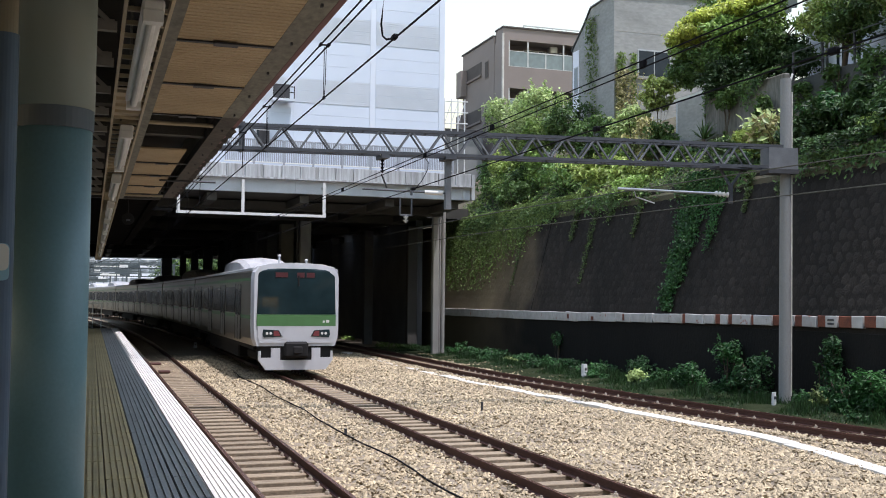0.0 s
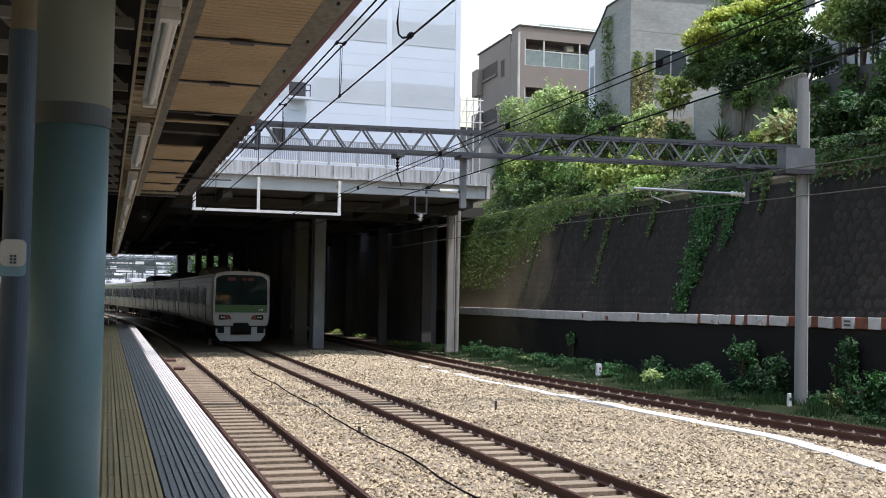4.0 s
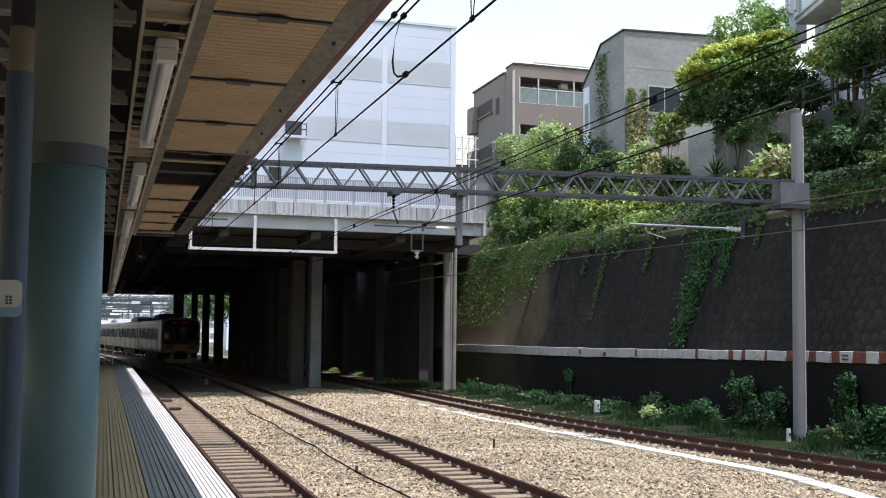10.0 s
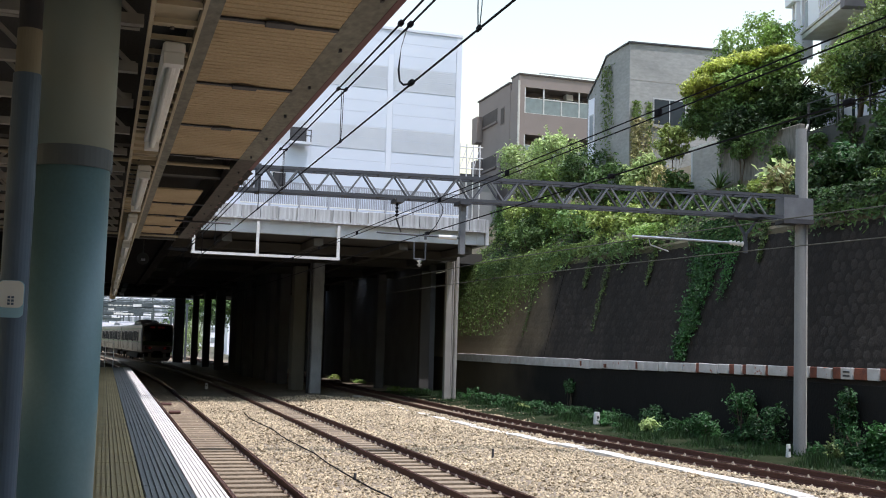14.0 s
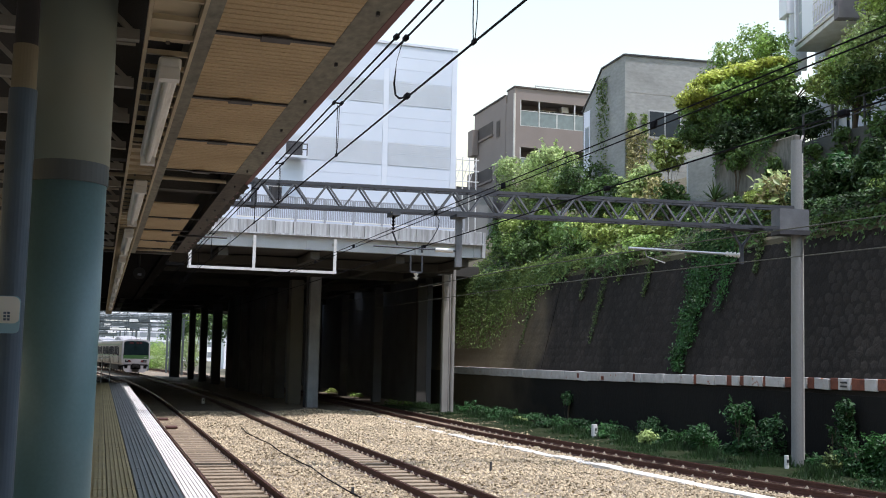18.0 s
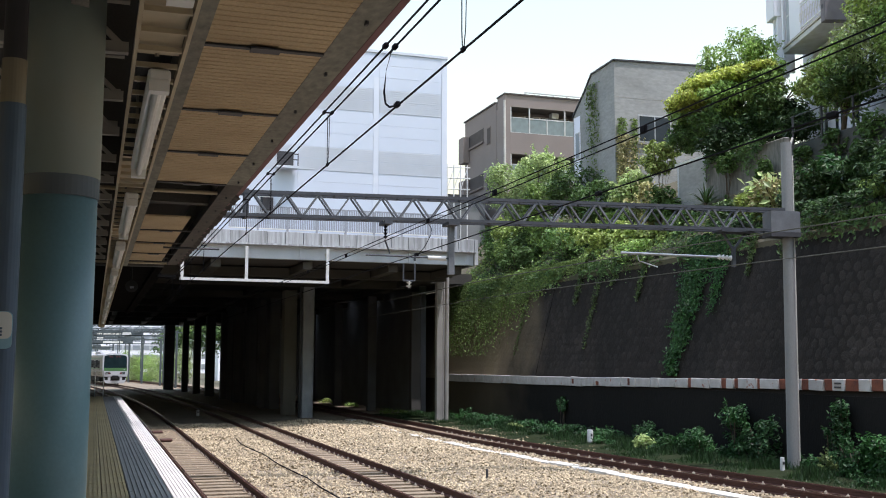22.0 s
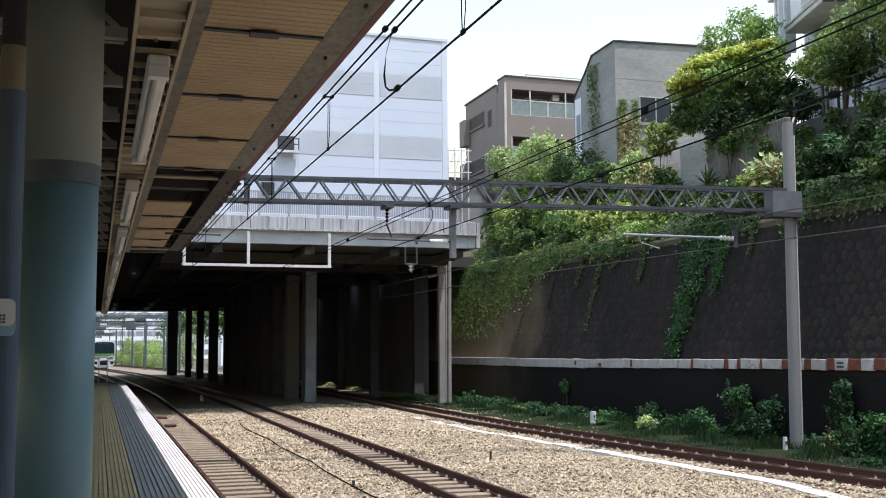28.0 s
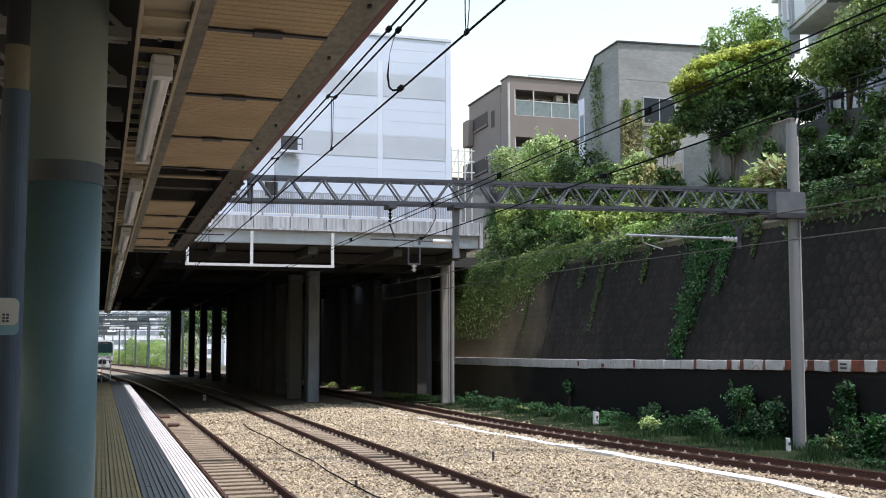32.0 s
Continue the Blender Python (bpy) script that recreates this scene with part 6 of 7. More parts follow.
for i in range(34):
    y = rng.uniform(18.5, 56)
    x = rng.uniform(19.7, 22.3 if y > 38 else 20.4)
    if 27 < y < 37:
        continue
    r = rng.uniform(0.7, 1.15)
    # below y 37 the leaf colour itself carries the tree shade
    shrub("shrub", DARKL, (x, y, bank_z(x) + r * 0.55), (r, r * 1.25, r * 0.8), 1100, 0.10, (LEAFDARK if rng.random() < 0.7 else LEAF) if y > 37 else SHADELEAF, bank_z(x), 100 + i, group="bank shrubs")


def wall_leaves(name, label, rng, y, z, size, mat, push=0.06):
    """Leaves flat against the leaning wall."""
    x = 18.2 + BATTER * np.maximum(z - 2, 0) - push - rng.uniform(0, 0.10, len(y))
    ob = thing(name, label, "creeper", kind="stuff")
    leaf_mesh("leaves", np.stack([x, y, z], 1), np.tile((-1.0, -0.1, 0.45), (len(y), 1)), size, mat, ob)


def build_creepers():
    r = np.random.default_rng(9)
    n = 50000
    y = r.uniform(39, 57, n)
    z = 7.0 - np.abs(r.normal(0, 1.45, n)) * np.clip((y - 40) / 9, 0.15, 1.2)
    m = (np.sin(y * 1.7) * 0.4 + np.sin(y * 4.1 + z) * 0.4 + r.normal(0, 0.6, n) > -0.5) & (z > 3.0)
    wall_leaves("moss_creeper", "thin yellow-green creeper spread over the wall top", r, y[m], z[m], 0.058, MOSS, 0.03)
    n = 6000
    f = r.beta(1.0, 1.2, n)
    z = 6.9 - f * 4.65
    y = 30.05 + (r.normal(0, 1, n) * (0.47 - 0.30 * f)) + f * 0.75 + 0.12 * np.sin(z * 5)
    wall_leaves("ivy", "dark glossy ivy hanging down the stone wall", r, y, z, 0.065, IVYSHADE)
    n = 1100
    f = r.beta(1.0, 1.6, n)
    z = 6.7 - f * 2.6
    y = 28.9 + r.normal(0, 0.35, n) * (1 - f * 0.7)
    wall_leaves("ivy", "thin ivy strands hanging down the stone wall", r, y, z, 0.05, IVYSHADE)
    for yc, ln, n, w in ((37.4, 3.4, 550, 0.16), (39.2, 1.6, 500, 0.2), (33.9, 1.7, 500, 0.15), (36.2, 1.0, 400, 0.3), (27.2, 1.3, 400, 0.12), (44.5, 3.6, 400, 0.2), (25.6, 0.9, 300, 0.2)):
        f = r.beta(1.0, 1.3, n)
        wall_leaves("creeper", "thin green creeper strand on the wall", r, yc + r.normal(0, w, n) * (1 - f * 0.6) + f * ln * 0.1, 6.6 - f * ln, 0.045, STRAND, 0.03)
    n = 9000
    y = r.uniform(16, 54, n)
    z = 6.75 - np.abs(r.normal(0, 0.33, n))
    m = np.sin(y * 0.9) + 0.6 * np.sin(y * 2.3) + r.normal(0, 0.5, n) > -0.3
    n2 = 14000
    y2 = r.uniform(15, 54, n2)
    hang = (0.55 + 0.35 * np.sin(y2 * 0.8) + 0.25 * np.sin(y2 * 2.9))
    z2 = 7.2 - np.abs(r.normal(0, 0.45, n2)) * np.clip(hang, 0.15, 2)
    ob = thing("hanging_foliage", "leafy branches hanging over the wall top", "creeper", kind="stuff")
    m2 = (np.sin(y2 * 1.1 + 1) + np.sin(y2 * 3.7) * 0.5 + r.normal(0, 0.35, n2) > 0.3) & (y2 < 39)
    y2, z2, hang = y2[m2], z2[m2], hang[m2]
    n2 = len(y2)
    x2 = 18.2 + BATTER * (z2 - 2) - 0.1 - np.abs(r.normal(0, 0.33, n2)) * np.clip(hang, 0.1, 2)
    # nearer leaves get the shaded green, the far ones the lit green
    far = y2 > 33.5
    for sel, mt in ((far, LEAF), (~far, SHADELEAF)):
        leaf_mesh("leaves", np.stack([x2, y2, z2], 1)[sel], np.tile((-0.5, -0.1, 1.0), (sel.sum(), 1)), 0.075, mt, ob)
    n3 = 1600
    y3 = 28.8 + 4.6 * r.beta(1.0, 1.3, n3)
    z3 = 10.3 - np.abs(r.normal(0, 0.5, n3)) * (0.5 + 0.5 * np.sin(y3 * 2.1))
    ob = thing("garden_wall_creeper", "trailing creeper over the garden wall", "creeper", kind="stuff")
    leaf_mesh("leaves", np.stack([21.35 - r.uniform(0, 0.12, n3), y3, z3], 1), np.tile((-1.0, 0, 0.4), (n3, 1)), 0.07, LEAFDARK, ob)
    n4 = 22000
    x4, y4 = r.uniform(19.2, 22.4, n4), r.uniform(17, 57, n4)
    z4 = np.interp(x4, [19.1, 19.4, 20.4, 22.0, 24.0], [6.3, 6.75, 7.6, 9.2, 10.6]) + np.abs(r.normal(0, 0.14, n4)) * (1 + np.sin(y4 * 1.9 + x4 * 3))
    ob = thing("ground_cover", "leafy ground cover spread over the bank", "ground cover", kind="stuff")
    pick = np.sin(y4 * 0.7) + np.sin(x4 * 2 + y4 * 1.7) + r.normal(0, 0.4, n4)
    # below y 30 all leaves go dark, painting shade onto the bank
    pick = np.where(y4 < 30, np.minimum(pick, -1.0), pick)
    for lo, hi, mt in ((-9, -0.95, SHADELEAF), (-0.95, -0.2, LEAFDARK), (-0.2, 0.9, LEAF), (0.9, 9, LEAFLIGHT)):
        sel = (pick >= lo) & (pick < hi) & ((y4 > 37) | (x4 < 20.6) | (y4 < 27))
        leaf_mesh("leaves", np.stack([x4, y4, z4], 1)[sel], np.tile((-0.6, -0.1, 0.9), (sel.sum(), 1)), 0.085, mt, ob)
    wall_leaves("wall_top_creeper", "leaves trailing over the top of the wall", r, y[m], z[m], 0.075, LEAFDARK)


build_creepers()

# the dark leaf paints the shaded weeds, the pale one the sunlit tufts
WEED = leaf_material("weed_leaf", (0.036, 0.108, 0.03), (0.018, 0.055, 0.016))
LEAFWEED = leaf_material("sunlit_weed_leaf", (0.36, 0.44, 0.17), (0.18, 0.27, 0.085))
FOOT = "leafy weed shrub at the foot of the wall"
for i, (c, r, n, m) in enumerate((
        ((17.7, 25.2, 0.45), (0.4, 0.8, 0.7), 800, WEED), ((17.7, 26.4, 0.75), (0.4, 0.75, 0.75), 800, WEED), ((17.8, 26.2, 0.1), (0.3, 1.0, 0.35), 450, WEED), ((17.85, 22.2, 0.65), (0.3, 0.45, 0.75), 420, WEED),
        ((17.6, 21.2, 0.35), (0.45, 0.8, 0.55), 1100, WEED), ((17.6, 20.3, 0.5), (0.5, 1.0, 0.6), 1300, IVYSHADE), ((16.95, 30.4, 0.02), (0.32, 0.45, 0.33), 520, LEAFWEED),
        ((17.7, 31.4, 0.15), (0.4, 0.8, 0.5), 700, WEED), ((17.4, 29.0, 0.1), (0.5, 1.0, 0.4), 900, IVYSHADE), ((18.0, 38.9, 0.95), (0.2, 0.4, 0.35), 260, WEED),
        ((17.9, 22.1, 1.3), (0.25, 0.35, 0.4), 300, WEED), ((17.55, 22.2, 0.1), (0.22, 0.3, 0.4), 380, LEAFWEED), ((17.8, 34.6, 0.0), (0.35, 1.4, 0.32), 700, WEED),
        ((17.8, 37.6, 0.0), (0.35, 1.5, 0.3), 700, WEED), ((17.7, 41.5, -0.05), (0.4, 1.8, 0.28), 800, WEED), ((17.7, 45.5, 0.0), (0.4, 2.2, 0.32), 800, WEED), ((17.4, 28.0, 0.2), (0.4, 0.8, 0.5), 700, WEED),
        ((17.0, 41.8, -0.12), (0.35, 0.8, 0.2), 420, LEAFWEED), ((17.5, 18.6, 0.5), (0.5, 1.1, 0.7), 1200, WEED), ((17.5, 16.5, 0.5), (0.5, 1.1, 0.7), 1200, IVYSHADE), ((15.8, 73.2, -0.1), (0.5, 1.2, 0.22), 300, LEAFLIGHT), ((15.9, 66.8, -0.1), (0.5, 1.0, 0.2), 300, LEAF), ((15.7, 55.5, -0.1), (0.6, 2.0, 0.25), 400, LEAF))):
    shrub("weed_shrub", FOOT, c, r, int(n * 1.5), 0.06, m, -0.3, 200 + i, 7, "weeds", "wall foot weeds", 4)


rng = random.Random(31)
for i in range(62):
    x, y, q = rng.uniform(16.5, 17.9), rng.uniform(15, 55), rng.uniform(0.12, 0.36)
    if 21.5 < y < 26:
        x = 17.75
    shrub("weed", "low leafy weed at the foot of the wall", (x, y, -0.3 + q * 0.9), (q, q * 1.4, q * rng.uniform(0.7, 1.3)), 260, 0.065, rng.choice((WEED, WEED, IVYSHADE, WEED)), -0.3, 400 + i, 5, "weeds", "wall foot weeds", 3)


def build_bank_details():
    """A blade-leaved plant before the garden wall, and leaning dry canes."""
    rng = np.random.default_rng(77)
    sp = thing("spiky_plant", "dark spiky blade-leaved plant on the bank", "plant", pose(20.85, 32.6, bank_z(20.85)))
    for k in range(46):
        q, el, ln = rng.uniform(0, 6.28), rng.uniform(0.2, 1.35), rng.uniform(0.6, 1.05)
        d = Vector((math.cos(q) * math.cos(el), math.sin(q) * math.cos(el), math.sin(el)))
        side = d.cross(Vector((0, 0, 1))).normalized() * 0.03
        base = Vector((0, 0, 0.35))
        bm = bmesh.new()
        mid, tip = base + d * ln * 0.6, base + d * ln - Vector((0, 0, 0.18 * ln))
        v = [bm.verts.new(p) for p in (base - side, base + side, mid + side * 0.8, mid - side * 0.8, tip)]
        bm.faces.new(v[:4])
        bm.faces.new((v[3], v[2], v[4]))
        part("blade", bm, LEAFDARK, sp)
    bm = bmesh.new()
    rod(bm, (0, 0, -0.3), (0, 0, 0.38), 0.07, 8)
    part("trunk", bm, BARK, sp)
    cn = thing("dry_canes", "leaning pale dry canes with broad leaves on the bank", "plant", pose(20.1, 27.9, bank_z(20.1)))
    for k in range(11):
        a = Vector((rng.uniform(-.3, .3), rng.uniform(-1.3, 0.8), -0.2))
        b = a + Vector((rng.uniform(-.4, .2), rng.uniform(-.5, .5), rng.uniform(0.7, 1.5)))
        bm = bmesh.new()
        rod(bm, a, b, 0.022, 6, 0.014)
        part("cane", bm, DRY, cn)
    n = 130
    p = np.stack([rng.normal(-0.1, 0.25, n), rng.uniform(-1.4, 0.9, n), rng.uniform(0.1, 1.2, n)], 1)
    leaf_mesh("leaves", p, np.tile((-0.5, -0.3, 0.9), (n, 1)), 0.15, LEAFPALE, cn)


build_bank_details()

# grass green lowered too, for the same wall-foot shade
GRASS = leaf_material("verge_grass", (0.026, 0.062, 0.016), (0.014, 0.034, 0.010))


def build_grass():
    r = np.random.default_rng(21)
    n = 70000
    y = r.uniform(10, 56, n)
    left = np.array([third(float(b)).x + (0.9 if b < 30 else 1.75) for b in y])
    x = left + (18.05 - left) * r.uniform(0, 1, n) ** 0.75
    clump = np.sin(x * 3.1 + np.sin(y * 1.3) * 2) + np.sin(y * 2.7)
    h = r.uniform(0.05, 0.2, n) * np.clip(1 + 0.6 * clump, 0.25, 2.2) * np.clip((x - left) / 1.4, 0.35, 1.2)
    lean = r.normal(0, 0.07, (n, 2))
    v, f = [], []
    base = np.stack([x, y, np.full(n, -0.16)], 1)
    w = r.uniform(0.008, 0.02, n)
    side = r.normal(0, 1, (n, 2))
    side /= np.linalg.norm(side, axis=1)[:, None]
    s3 = np.stack([side[:, 0], side[:, 1], np.zeros(n)], 1) * w[:, None]
    tip = base + np.stack([lean[:, 0], lean[:, 1], h], 1)
    vv = np.stack([base - s3, base + s3, tip], 1).reshape(-1, 3)
    me = bpy.data.meshes.new("grass")
    me.from_pydata(vv.tolist(), [], np.arange(n * 3).reshape(n, 3).tolist())
    me.materials.append(GRASS)
    tagged(new("grass", me), "low weeds and grass along the wall foot", "grass", kind="stuff")
    n = 5000
    x, y = r.normal(9.6, 0.8, n), r.normal(24.8, 1.7, n)
    base = np.stack([x, y, np.full(n, -0.16)], 1)
    tip = base + np.stack([r.normal(0, 0.04, n), r.normal(0, 0.04, n), r.uniform(0.03, 0.1, n)], 1)
    s3 = r.normal(0, 0.008, (n, 3))
    vv = np.stack([base - s3, base + s3, tip], 1).reshape(-1, 3)
    me = bpy.data.meshes.new("dry_grass")
    me.from_pydata(vv.tolist(), [], np.arange(n * 3).reshape(n, 3).tolist())
    me.materials.append(DRY)
    tagged(new("dry_grass", me), "dry yellowish grass patch on the ballast", "grass", kind="stuff")


build_grass()


# ---- beyond the underpass ----
def build_far_end():
    r = random.Random(5)
    for i in range(22):
        s = 148 + i * 5.5
        x0 = 16.5 + r.uniform(-1.2, 2.5)
        p = along(x0, s)
        hgt = r.uniform(2.0, 3.0) if i < 7 else r.uniform(1.0, 1.7)
        shrub("far_shrub", "green trackside bush beyond the underpass", (p.x, p.y, hgt * 0.7 - 0.3), (2.4, 3.2, hgt), 3300, 0.125, LEAF if r.random() < 0.5 else LEAFLIGHT if r.random() < 0.5 else LEAFPALE, -0.5, 300 + i, group="far bushes")
    for i, s in enumerate((128, 143, 160, 178, 197, 218, 240, 265, 292)):
        c = along(4.7, s)
        g = thing("far_gantry", "grey overhead line gantry beyond the underpass", "gantry", pose(c.x, c.y, -0.4, 0, 0, math.degrees((s - 50) / 800)), "far gantries")
        for x in (-16, 9.5):
            bm = bmesh.new()
            rod(bm, (x, 0, 0), (x, 0, 9), 0.075, 10)
            part("pole", bm, FARSTEEL, g)
        for z in (6.6, 7.4):
            part("chord", boxed(-16, 9.5, -0.08, 0.08, z - 0.07, z + 0.07), FARSTEEL, g)
        for k in range(20):
            bm = bmesh.new()
            xa = -16 + k * 1.27
            bar(bm, (xa, 0, 6.6 if k % 2 else 7.4), (xa + 1.27, 0, 7.4 if k % 2 else 6.6), 0.07, 0.07)
            part("diagonal", bm, FARSTEEL, g)
    for i in range(3):
        p = along(18.5 + r.uniform(-1, 2), 136 + i * 15)
        tree("tall dark tree beyond the underpass", (p.x, p.y, -0.5), [((p.x, p.y, 5.5), (2.6, 2.6, 2.4), 900, LEAFDARK), ((p.x + 1, p.y - 1, 7.5), (2.0, 2.2, 2.0), 700, LEAF if i % 2 else LEAFDARK)], 0.2, 60 + i, 0.26)
    # signal bridge with cabinets over the far tracks
    for s, z in ((122, 5.6), (133, 4.9), (147, 5.5), (158, 6.3), (172, 5.0), (186, 6.6)):
        c = along(0, s)
        g = thing("signal_bridge", "dark steel signal bridge with pale cabinets", "gantry", pose(c.x, c.y, 0), "far gantries")
        for zz in (z, z + 0.55):
            part("chord", boxed(-18, 12, -0.1, 0.1, zz - 0.06, zz + 0.06), FARSTEEL, g)
        for k in range(16):
            part("strut", boxed(-18 + k * 2, -17.92 + k * 2, -0.05, 0.05, z - 0.6 * (k % 3 == 0), z + 0.55), FARSTEEL, g)
        for k in range(11):
            xx = -17 + k * 2.5 + r.uniform(-1, 1)
            part("cabinet", boxed(xx, xx + r.uniform(0.5, 1.3), -0.2, 0.2, z + 0.07, z + r.uniform(0.3, 0.5)), LAMPWHITE if k % 2 else FARSTEEL, g)
        for xx in (-18, 12):
            part("leg", boxed(xx - 0.12, xx + 0.12, -0.12, 0.12, -0.5, z + 0.6), FARSTEEL, g)
    # pale roofs of the station beyond
    for k, (y, z, xa, xb) in enumerate(((196, 4.6, -30, 1.5), (214, 6.0, -34, 3.0), (236, 7.6, -40, 6.0), (258, 8.8, -40, 9.0), (284, 10.6, -44, 12.0))):
        f = thing("far_platform_roof", "pale platform roof of the station beyond", "platform roof", pose(0, y, -0.5), "far platform roofs")
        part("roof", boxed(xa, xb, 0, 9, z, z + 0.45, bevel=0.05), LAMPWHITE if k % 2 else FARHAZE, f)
        part("fascia", boxed(xa, xb, -0.12, -0.004, z - 0.35, z + 0.3), FARSTEEL if k % 2 else LAMPWHITE, f)
        for q in range(8):
            xx = xa + (xb - xa) * (q + 0.4) / 8
            part("post", boxed(xx - 0.1, xx + 0.1, 2, 2.2, 0, z), FARSTEEL, f)
    # pale buildings in the distance
    for x, y, w, h, d in ((-60, 420, 34, 32, 20), (-22, 400, 30, 24, 20), (14, 380, 26, 18, 20), (34, 330, 22, 26, 20), (-100, 430, 36, 26, 20), (26, 190, 10, 14, 20), (24, 150, 9, 11, 16), (-150, 460, 60, 40, 20), (-220, 480, 80, 36, 20), (-40, 520, 200, 44, 20), (80, 460, 60, 40, 20)):
        b = thing("far_building", "pale distant block with rows of windows", "building", pose(x, y, -0.5), "far buildings")
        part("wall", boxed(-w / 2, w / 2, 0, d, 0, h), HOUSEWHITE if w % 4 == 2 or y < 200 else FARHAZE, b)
        part("roof", boxed(-w / 2 - 0.2, w / 2 + 0.2, -0.2, d, h, h + 0.5), PARAPET, b)
        nz = int(h / 3.2)
        for k in range(nz):
            win = part("window", boxed(-w / 2 + 0.8, w / 2 - 0.8, -0.06, -0.005, 1.2 + k * 3.2, 2.8 + k * 3.2), FARGLASS, b)
            nx = int(w / 3)
            for q in range(nx):
                xx = -w / 2 + 0.8 + (w - 1.6) * (q + 0.5) / nx
                part("mullion", boxed(xx - 0.35, xx + 0.35, -0.1, -0.062, 1.2 + k * 3.2, 2.8 + k * 3.2), FARHAZE, win)


build_far_end()


# ---- small trackside things ----
def build_small():
    # pale cable trough beside the third track
    t = thing("cable_trough", "pale concrete cable trough lids beside the track", "cable trough", kind="structure")
    bm = boxed(-0.19, 0.19, 0.005, 0.995, -0.24, -0.10, bevel=0.01)
    lid = part("trough_lid", bm, PALECONC, t)
    r0 = random.Random(8)
    def lid_x(y):
        return float(np.interp(y, [8, 12, 14, 16, 18.2, 20, 23, 26, 29, 32.5, 37, 41, 46, 56], [10.7, 11.75, 12.25, 12.68, 12.92, 12.80, 12.55, 12.32, 12.08, 11.86, 11.80, 11.88, 12.0, 12.1]))
    for k in range(43):
        y = 8.0 + k
        x = lid_x(y)
        m = Matrix.Translation((x, y, r0.uniform(-0.02, 0.015))) @ Matrix.Rotation(math.atan2(x - lid_x(y + 1), 1.0) + r0.uniform(-0.015, 0.015), 4, "Z")
        if k == 0:
            lid.matrix_basis = m
        else:
            shared("trough_lid", lid.data, t, m)
    def marker(x, y, h, r, label):
        p = thing("marker_post", label, "marker post", pose(x, y, -0.28), "marker posts")
        bm = bmesh.new()
        rod(bm, (0, 0, 0), (0, 0, h * 0.35), r * 0.9, 12)
        part("foot", bm, CONCRETE, p)
        bm = bmesh.new()
        rod(bm, (0, 0, h * 0.35), (0, 0, h), r, 12, r * 0.85)
        part("post", bm, WHITEPAINT, p)
        part("text_bar", boxed(-0.03, 0.03, -r - 0.004, -r + 0.01, h * 0.65, h * 0.8), DARKSTEEL, p)
    marker(16.43, 33.25, 0.62, 0.115, "short white concrete marker post beside the track")
    marker(16.85, 23.1, 0.52, 0.062, "slim white marker post beside the concrete pole")
    marker(5.28, 56.6, 0.44, 0.09, "white marker post in the shade under the deck")
    for x, y, h in ((8.95, 23.6, 0.42), (4.85, 20.4, 0.30), (11.3, 12.6, 0.6)):
        p = thing("cable_stake", "short dark stake standing in the ballast", "stake", pose(x, y, -0.3), "stakes")
        bm = bmesh.new()
        rod(bm, (0, 0, 0), (0, 0, h), 0.035, 8, 0.03)
        part("stake", bm, DARKSTEEL, p)
    # signal cable lying between the two near tracks
    c = thing("ground_cable", "thin dark cable lying on the ballast", "cable")
    r = random.Random(2)
    bm = bmesh.new()
    pts = [(4.86 + 0.05 * math.sin(k * 0.9) + r.uniform(-.03, .03), 9 + k * 1.0, -0.115 + r.uniform(0, 0.02)) for k in range(30)]
    tube_along(bm, pts, 0.016)
    part("cable", bm, WIRE, c)
    for k, (x, y) in enumerate(((2.5, 43.3), (2.55, 38.8))):
        b = thing("track_box", "small rusty balise box between the rails", "track box", pose(x, y, -0.16), "track boxes")
        part("box", boxed(-0.2, 0.2, -0.25, 0.25, 0, 0.09, bevel=0.02), RUST, b)


build_small()


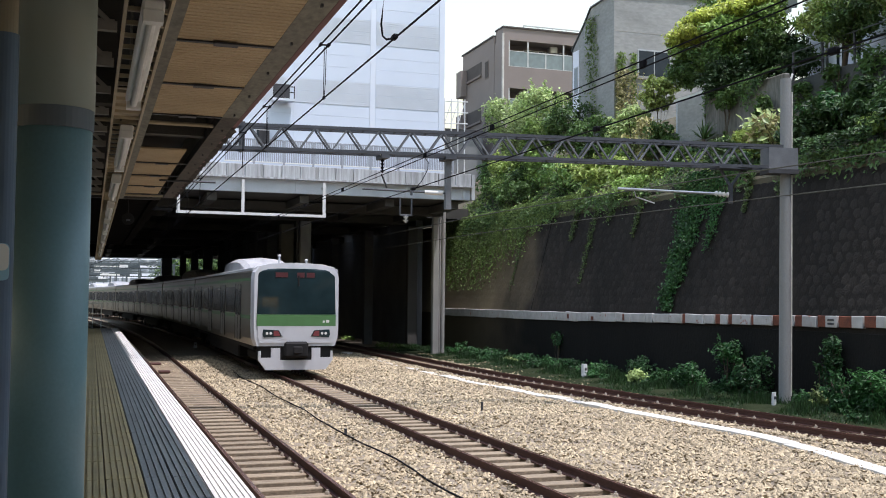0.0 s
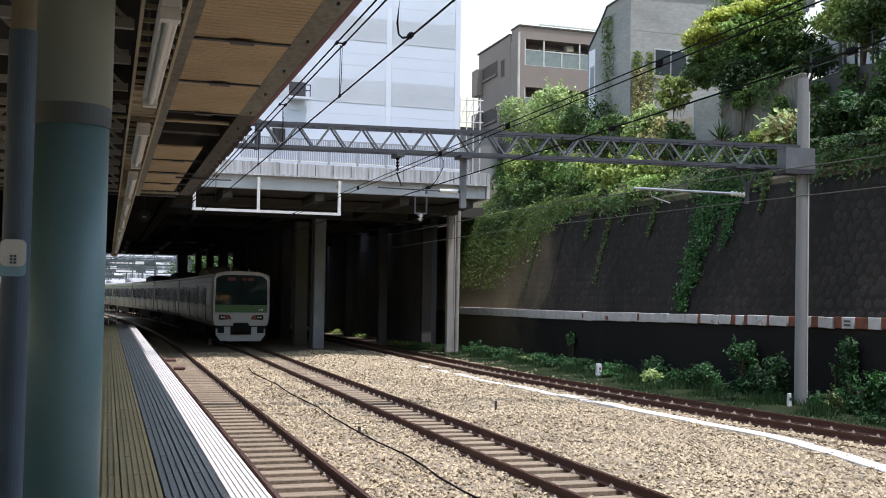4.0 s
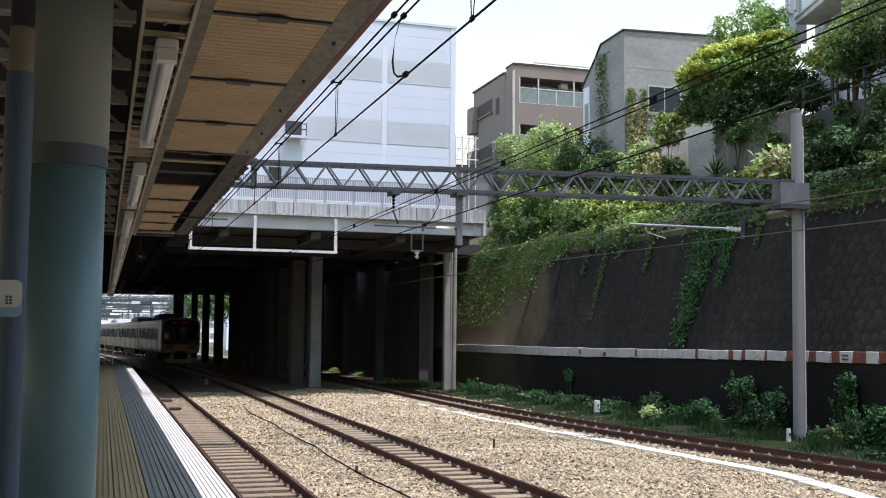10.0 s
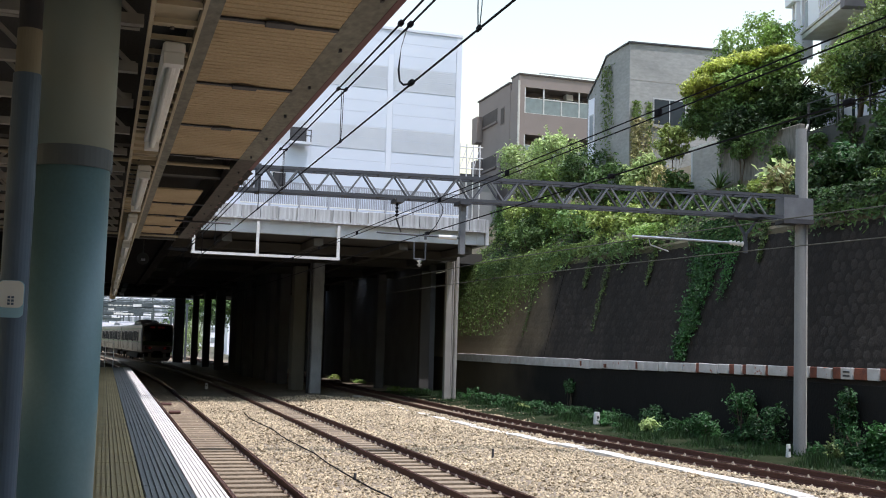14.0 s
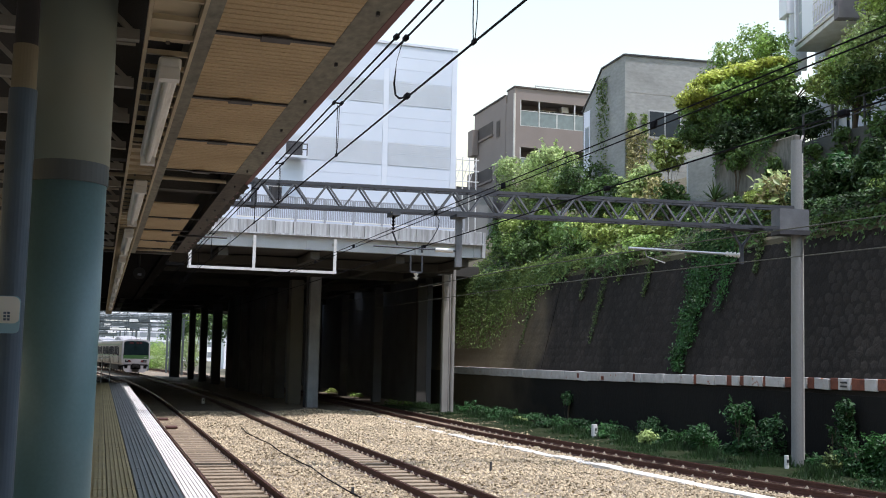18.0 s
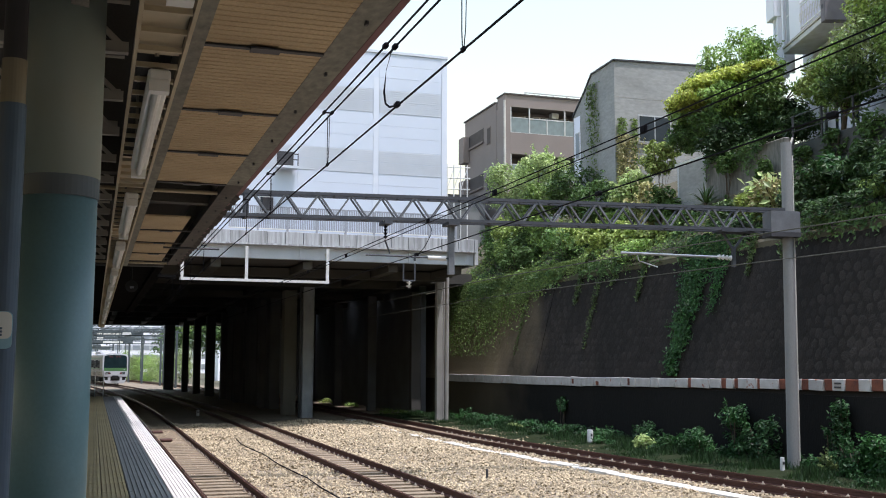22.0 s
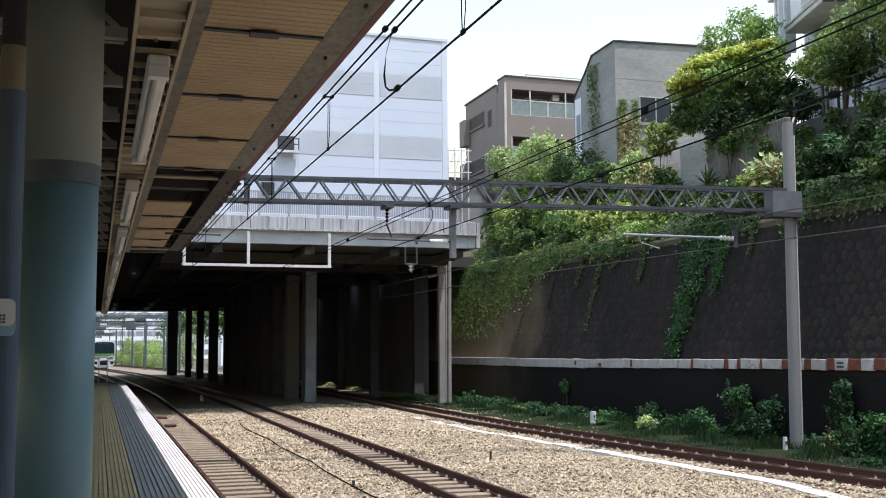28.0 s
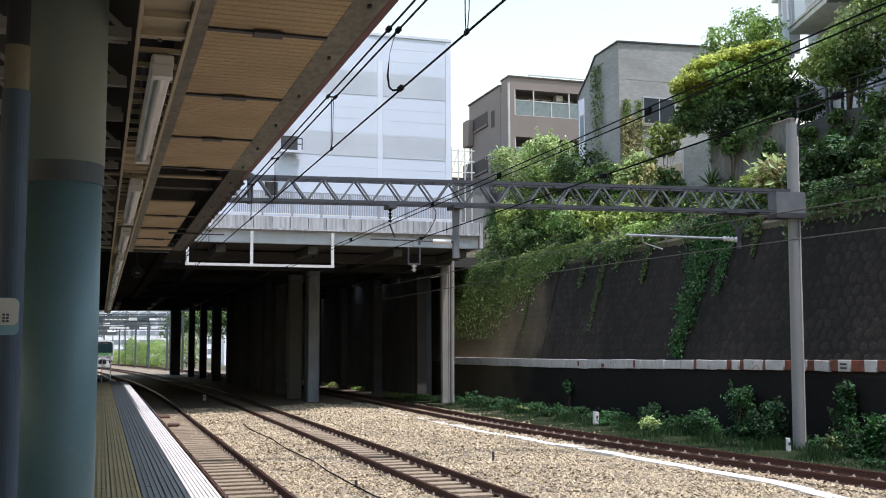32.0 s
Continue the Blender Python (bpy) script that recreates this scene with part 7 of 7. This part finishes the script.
# ---- pieces of the wall and the ballast, last ----
def build_wall_stones():
    wall = bpy.data.objects["wall_east"]
    r = random.Random(4)
    slope = Matrix.Translation((18.2, 0, 2.0)) @ Matrix.Rotation(math.atan(BATTER), 4, "Y")
    def outline(h):
        """An irregular six-sided stone."""
        return [(math.cos(q) * h * r.uniform(0.86, 1.12), math.sin(q) * h * r.uniform(0.8, 1.1)) for q in [math.pi / 3 * i + r.uniform(-0.22, 0.22) for i in range(6)]]

    meshes = []
    for k in range(6):
        bm = bmesh.new()
        ring = outline(0.19)
        lo = [bm.verts.new((0, y, z)) for y, z in ring]
        hi = [bm.verts.new((-0.0035 - 0.0005 * k, y * 0.6, z * 0.6)) for y, z in ring]
        bm.faces.new(hi)
        for i in range(6):
            bm.faces.new((lo[i], lo[(i + 1) % 6], hi[(i + 1) % 6], hi[i]))
        bmesh.ops.recalc_face_normals(bm, faces=bm.faces)
        me = bpy.data.meshes.new("wall_stone")
        bm.to_mesh(me)
        bm.free()
        me.materials.append(WALLSTONE)
        meshes.append(me)
    verts, faces = [], []
    count = 0
    for j in range(15):
        for i in range(112):
            cy = 16.0 + i * 0.36 + (j % 2) * 0.18
            cz = 0.30 + j * 0.30
            if cy > 55:
                continue
            if 19.5 < cy < 23.9 and count < 300:
                count += 1
                o = shared("wall_stone", meshes[r.randrange(6)], wall, slope @ Matrix.Translation((-0.003, cy + r.uniform(-.06, .06), cz + r.uniform(-.05, .05))) @ Matrix.Rotation(r.uniform(-1.5, 1.5), 4, "X") @ Matrix.Diagonal((1, r.uniform(0.7, 1.08), r.uniform(0.7, 1.08), 1)))
            else:
                ring = outline(r.uniform(0.13, 0.205))
                lift = 0.004 + r.uniform(0, 0.0035)
                cy, cz2 = cy + r.uniform(-.07, .07), cz + r.uniform(-.06, .06)
                n = len(verts)
                for q, kk in ((0.003, 1.0), (lift, 0.6)):
                    for dy, dz in ring:
                        verts.append(tuple(slope @ Vector((-q, cy + dy * kk, cz2 + dz * kk))))
                faces.append(tuple(n + 11 - k for k in range(6)))
                for k in range(6):
                    k2 = (k + 1) % 6
                    faces.append((n + k, n + 6 + k, n + 6 + k2, n + k2))
    me = bpy.data.meshes.new("wall_stones")
    me.from_pydata(verts, [], faces)
    me.materials.append(WALLSTONE)
    tagged(new("wall_stones", me), kind="stuff").parent = wall


build_wall_stones()


def build_ballast_stones():
    r = np.random.default_rng(12)
    n = 125000
    y = 9.0 + 40.0 * r.uniform(0, 1, n) ** 1.5
    y[:14000] = r.uniform(-12, 9, 14000)
    x = r.uniform(1.45, 17.2, n)
    mid = np.array([third(float(b)).x for b in y])
    inside = (np.abs(x - 2.74) < 0.62) | (np.abs(x - 6.6) < 0.62) | (np.abs(x - mid) < 0.62)
    verge = x > mid + np.where(y < 31, 0.95, 1.65)
    keep = (~inside & ~verge) | (r.uniform(0, 1, n) < 0.15)
    x, y = x[keep], y[keep]
    n = len(x)
    s = r.uniform(0.022, 0.052, n) * (1 + np.clip(y - 25, 0, 25) * 0.02)
    z = np.array([bed_z(a, b) + 0.10 * math.exp(-((a - 9.6) / 1.5) ** 2) + 0.035 * noise.noise((a * 0.8, b * 0.8, 0)) + 0.02 * noise.noise((a * 3, b * 3, 5)) for a, b in zip(x, y)])
    octa = np.array([(1, 0, 0), (0, 1, 0), (-1, 0, 0), (0, -1, 0), (0, 0, 1), (0, 0, -1)], float)
    tri = np.array([(0, 1, 4), (1, 2, 4), (2, 3, 4), (3, 0, 4), (1, 0, 5), (2, 1, 5), (3, 2, 5), (0, 3, 5)])
    v = octa[None] * r.uniform(0.55, 1.25, (n, 6, 1)) * s[:, None, None]
    a = r.uniform(0, 6.28, n)
    ca, sa = np.cos(a)[:, None], np.sin(a)[:, None]
    v[:, :, 2] *= 0.75
    tilt = r.normal(0, 0.4, (n, 2))
    v[:, :, 2] += v[:, :, 0] * tilt[:, :1] + v[:, :, 1] * tilt[:, 1:]
    vx = v[:, :, 0] * ca - v[:, :, 1] * sa
    vy = v[:, :, 0] * sa + v[:, :, 1] * ca
    v = np.stack([vx + x[:, None], vy + y[:, None], v[:, :, 2] + (z + s * 0.3)[:, None]], 2).reshape(-1, 3)
    f = (tri[None] + (np.arange(n) * 6)[:, None, None]).reshape(-1, 3)
    me = bpy.data.meshes.new("ballast_stones")
    me.from_pydata(v.tolist(), [], f.tolist())
    me.materials.append(STONE)
    tagged(new("ballast_stones", me), "loose angular tan ballast stones between the tracks", "ballast", kind="stuff")


build_ballast_stones()


motions()
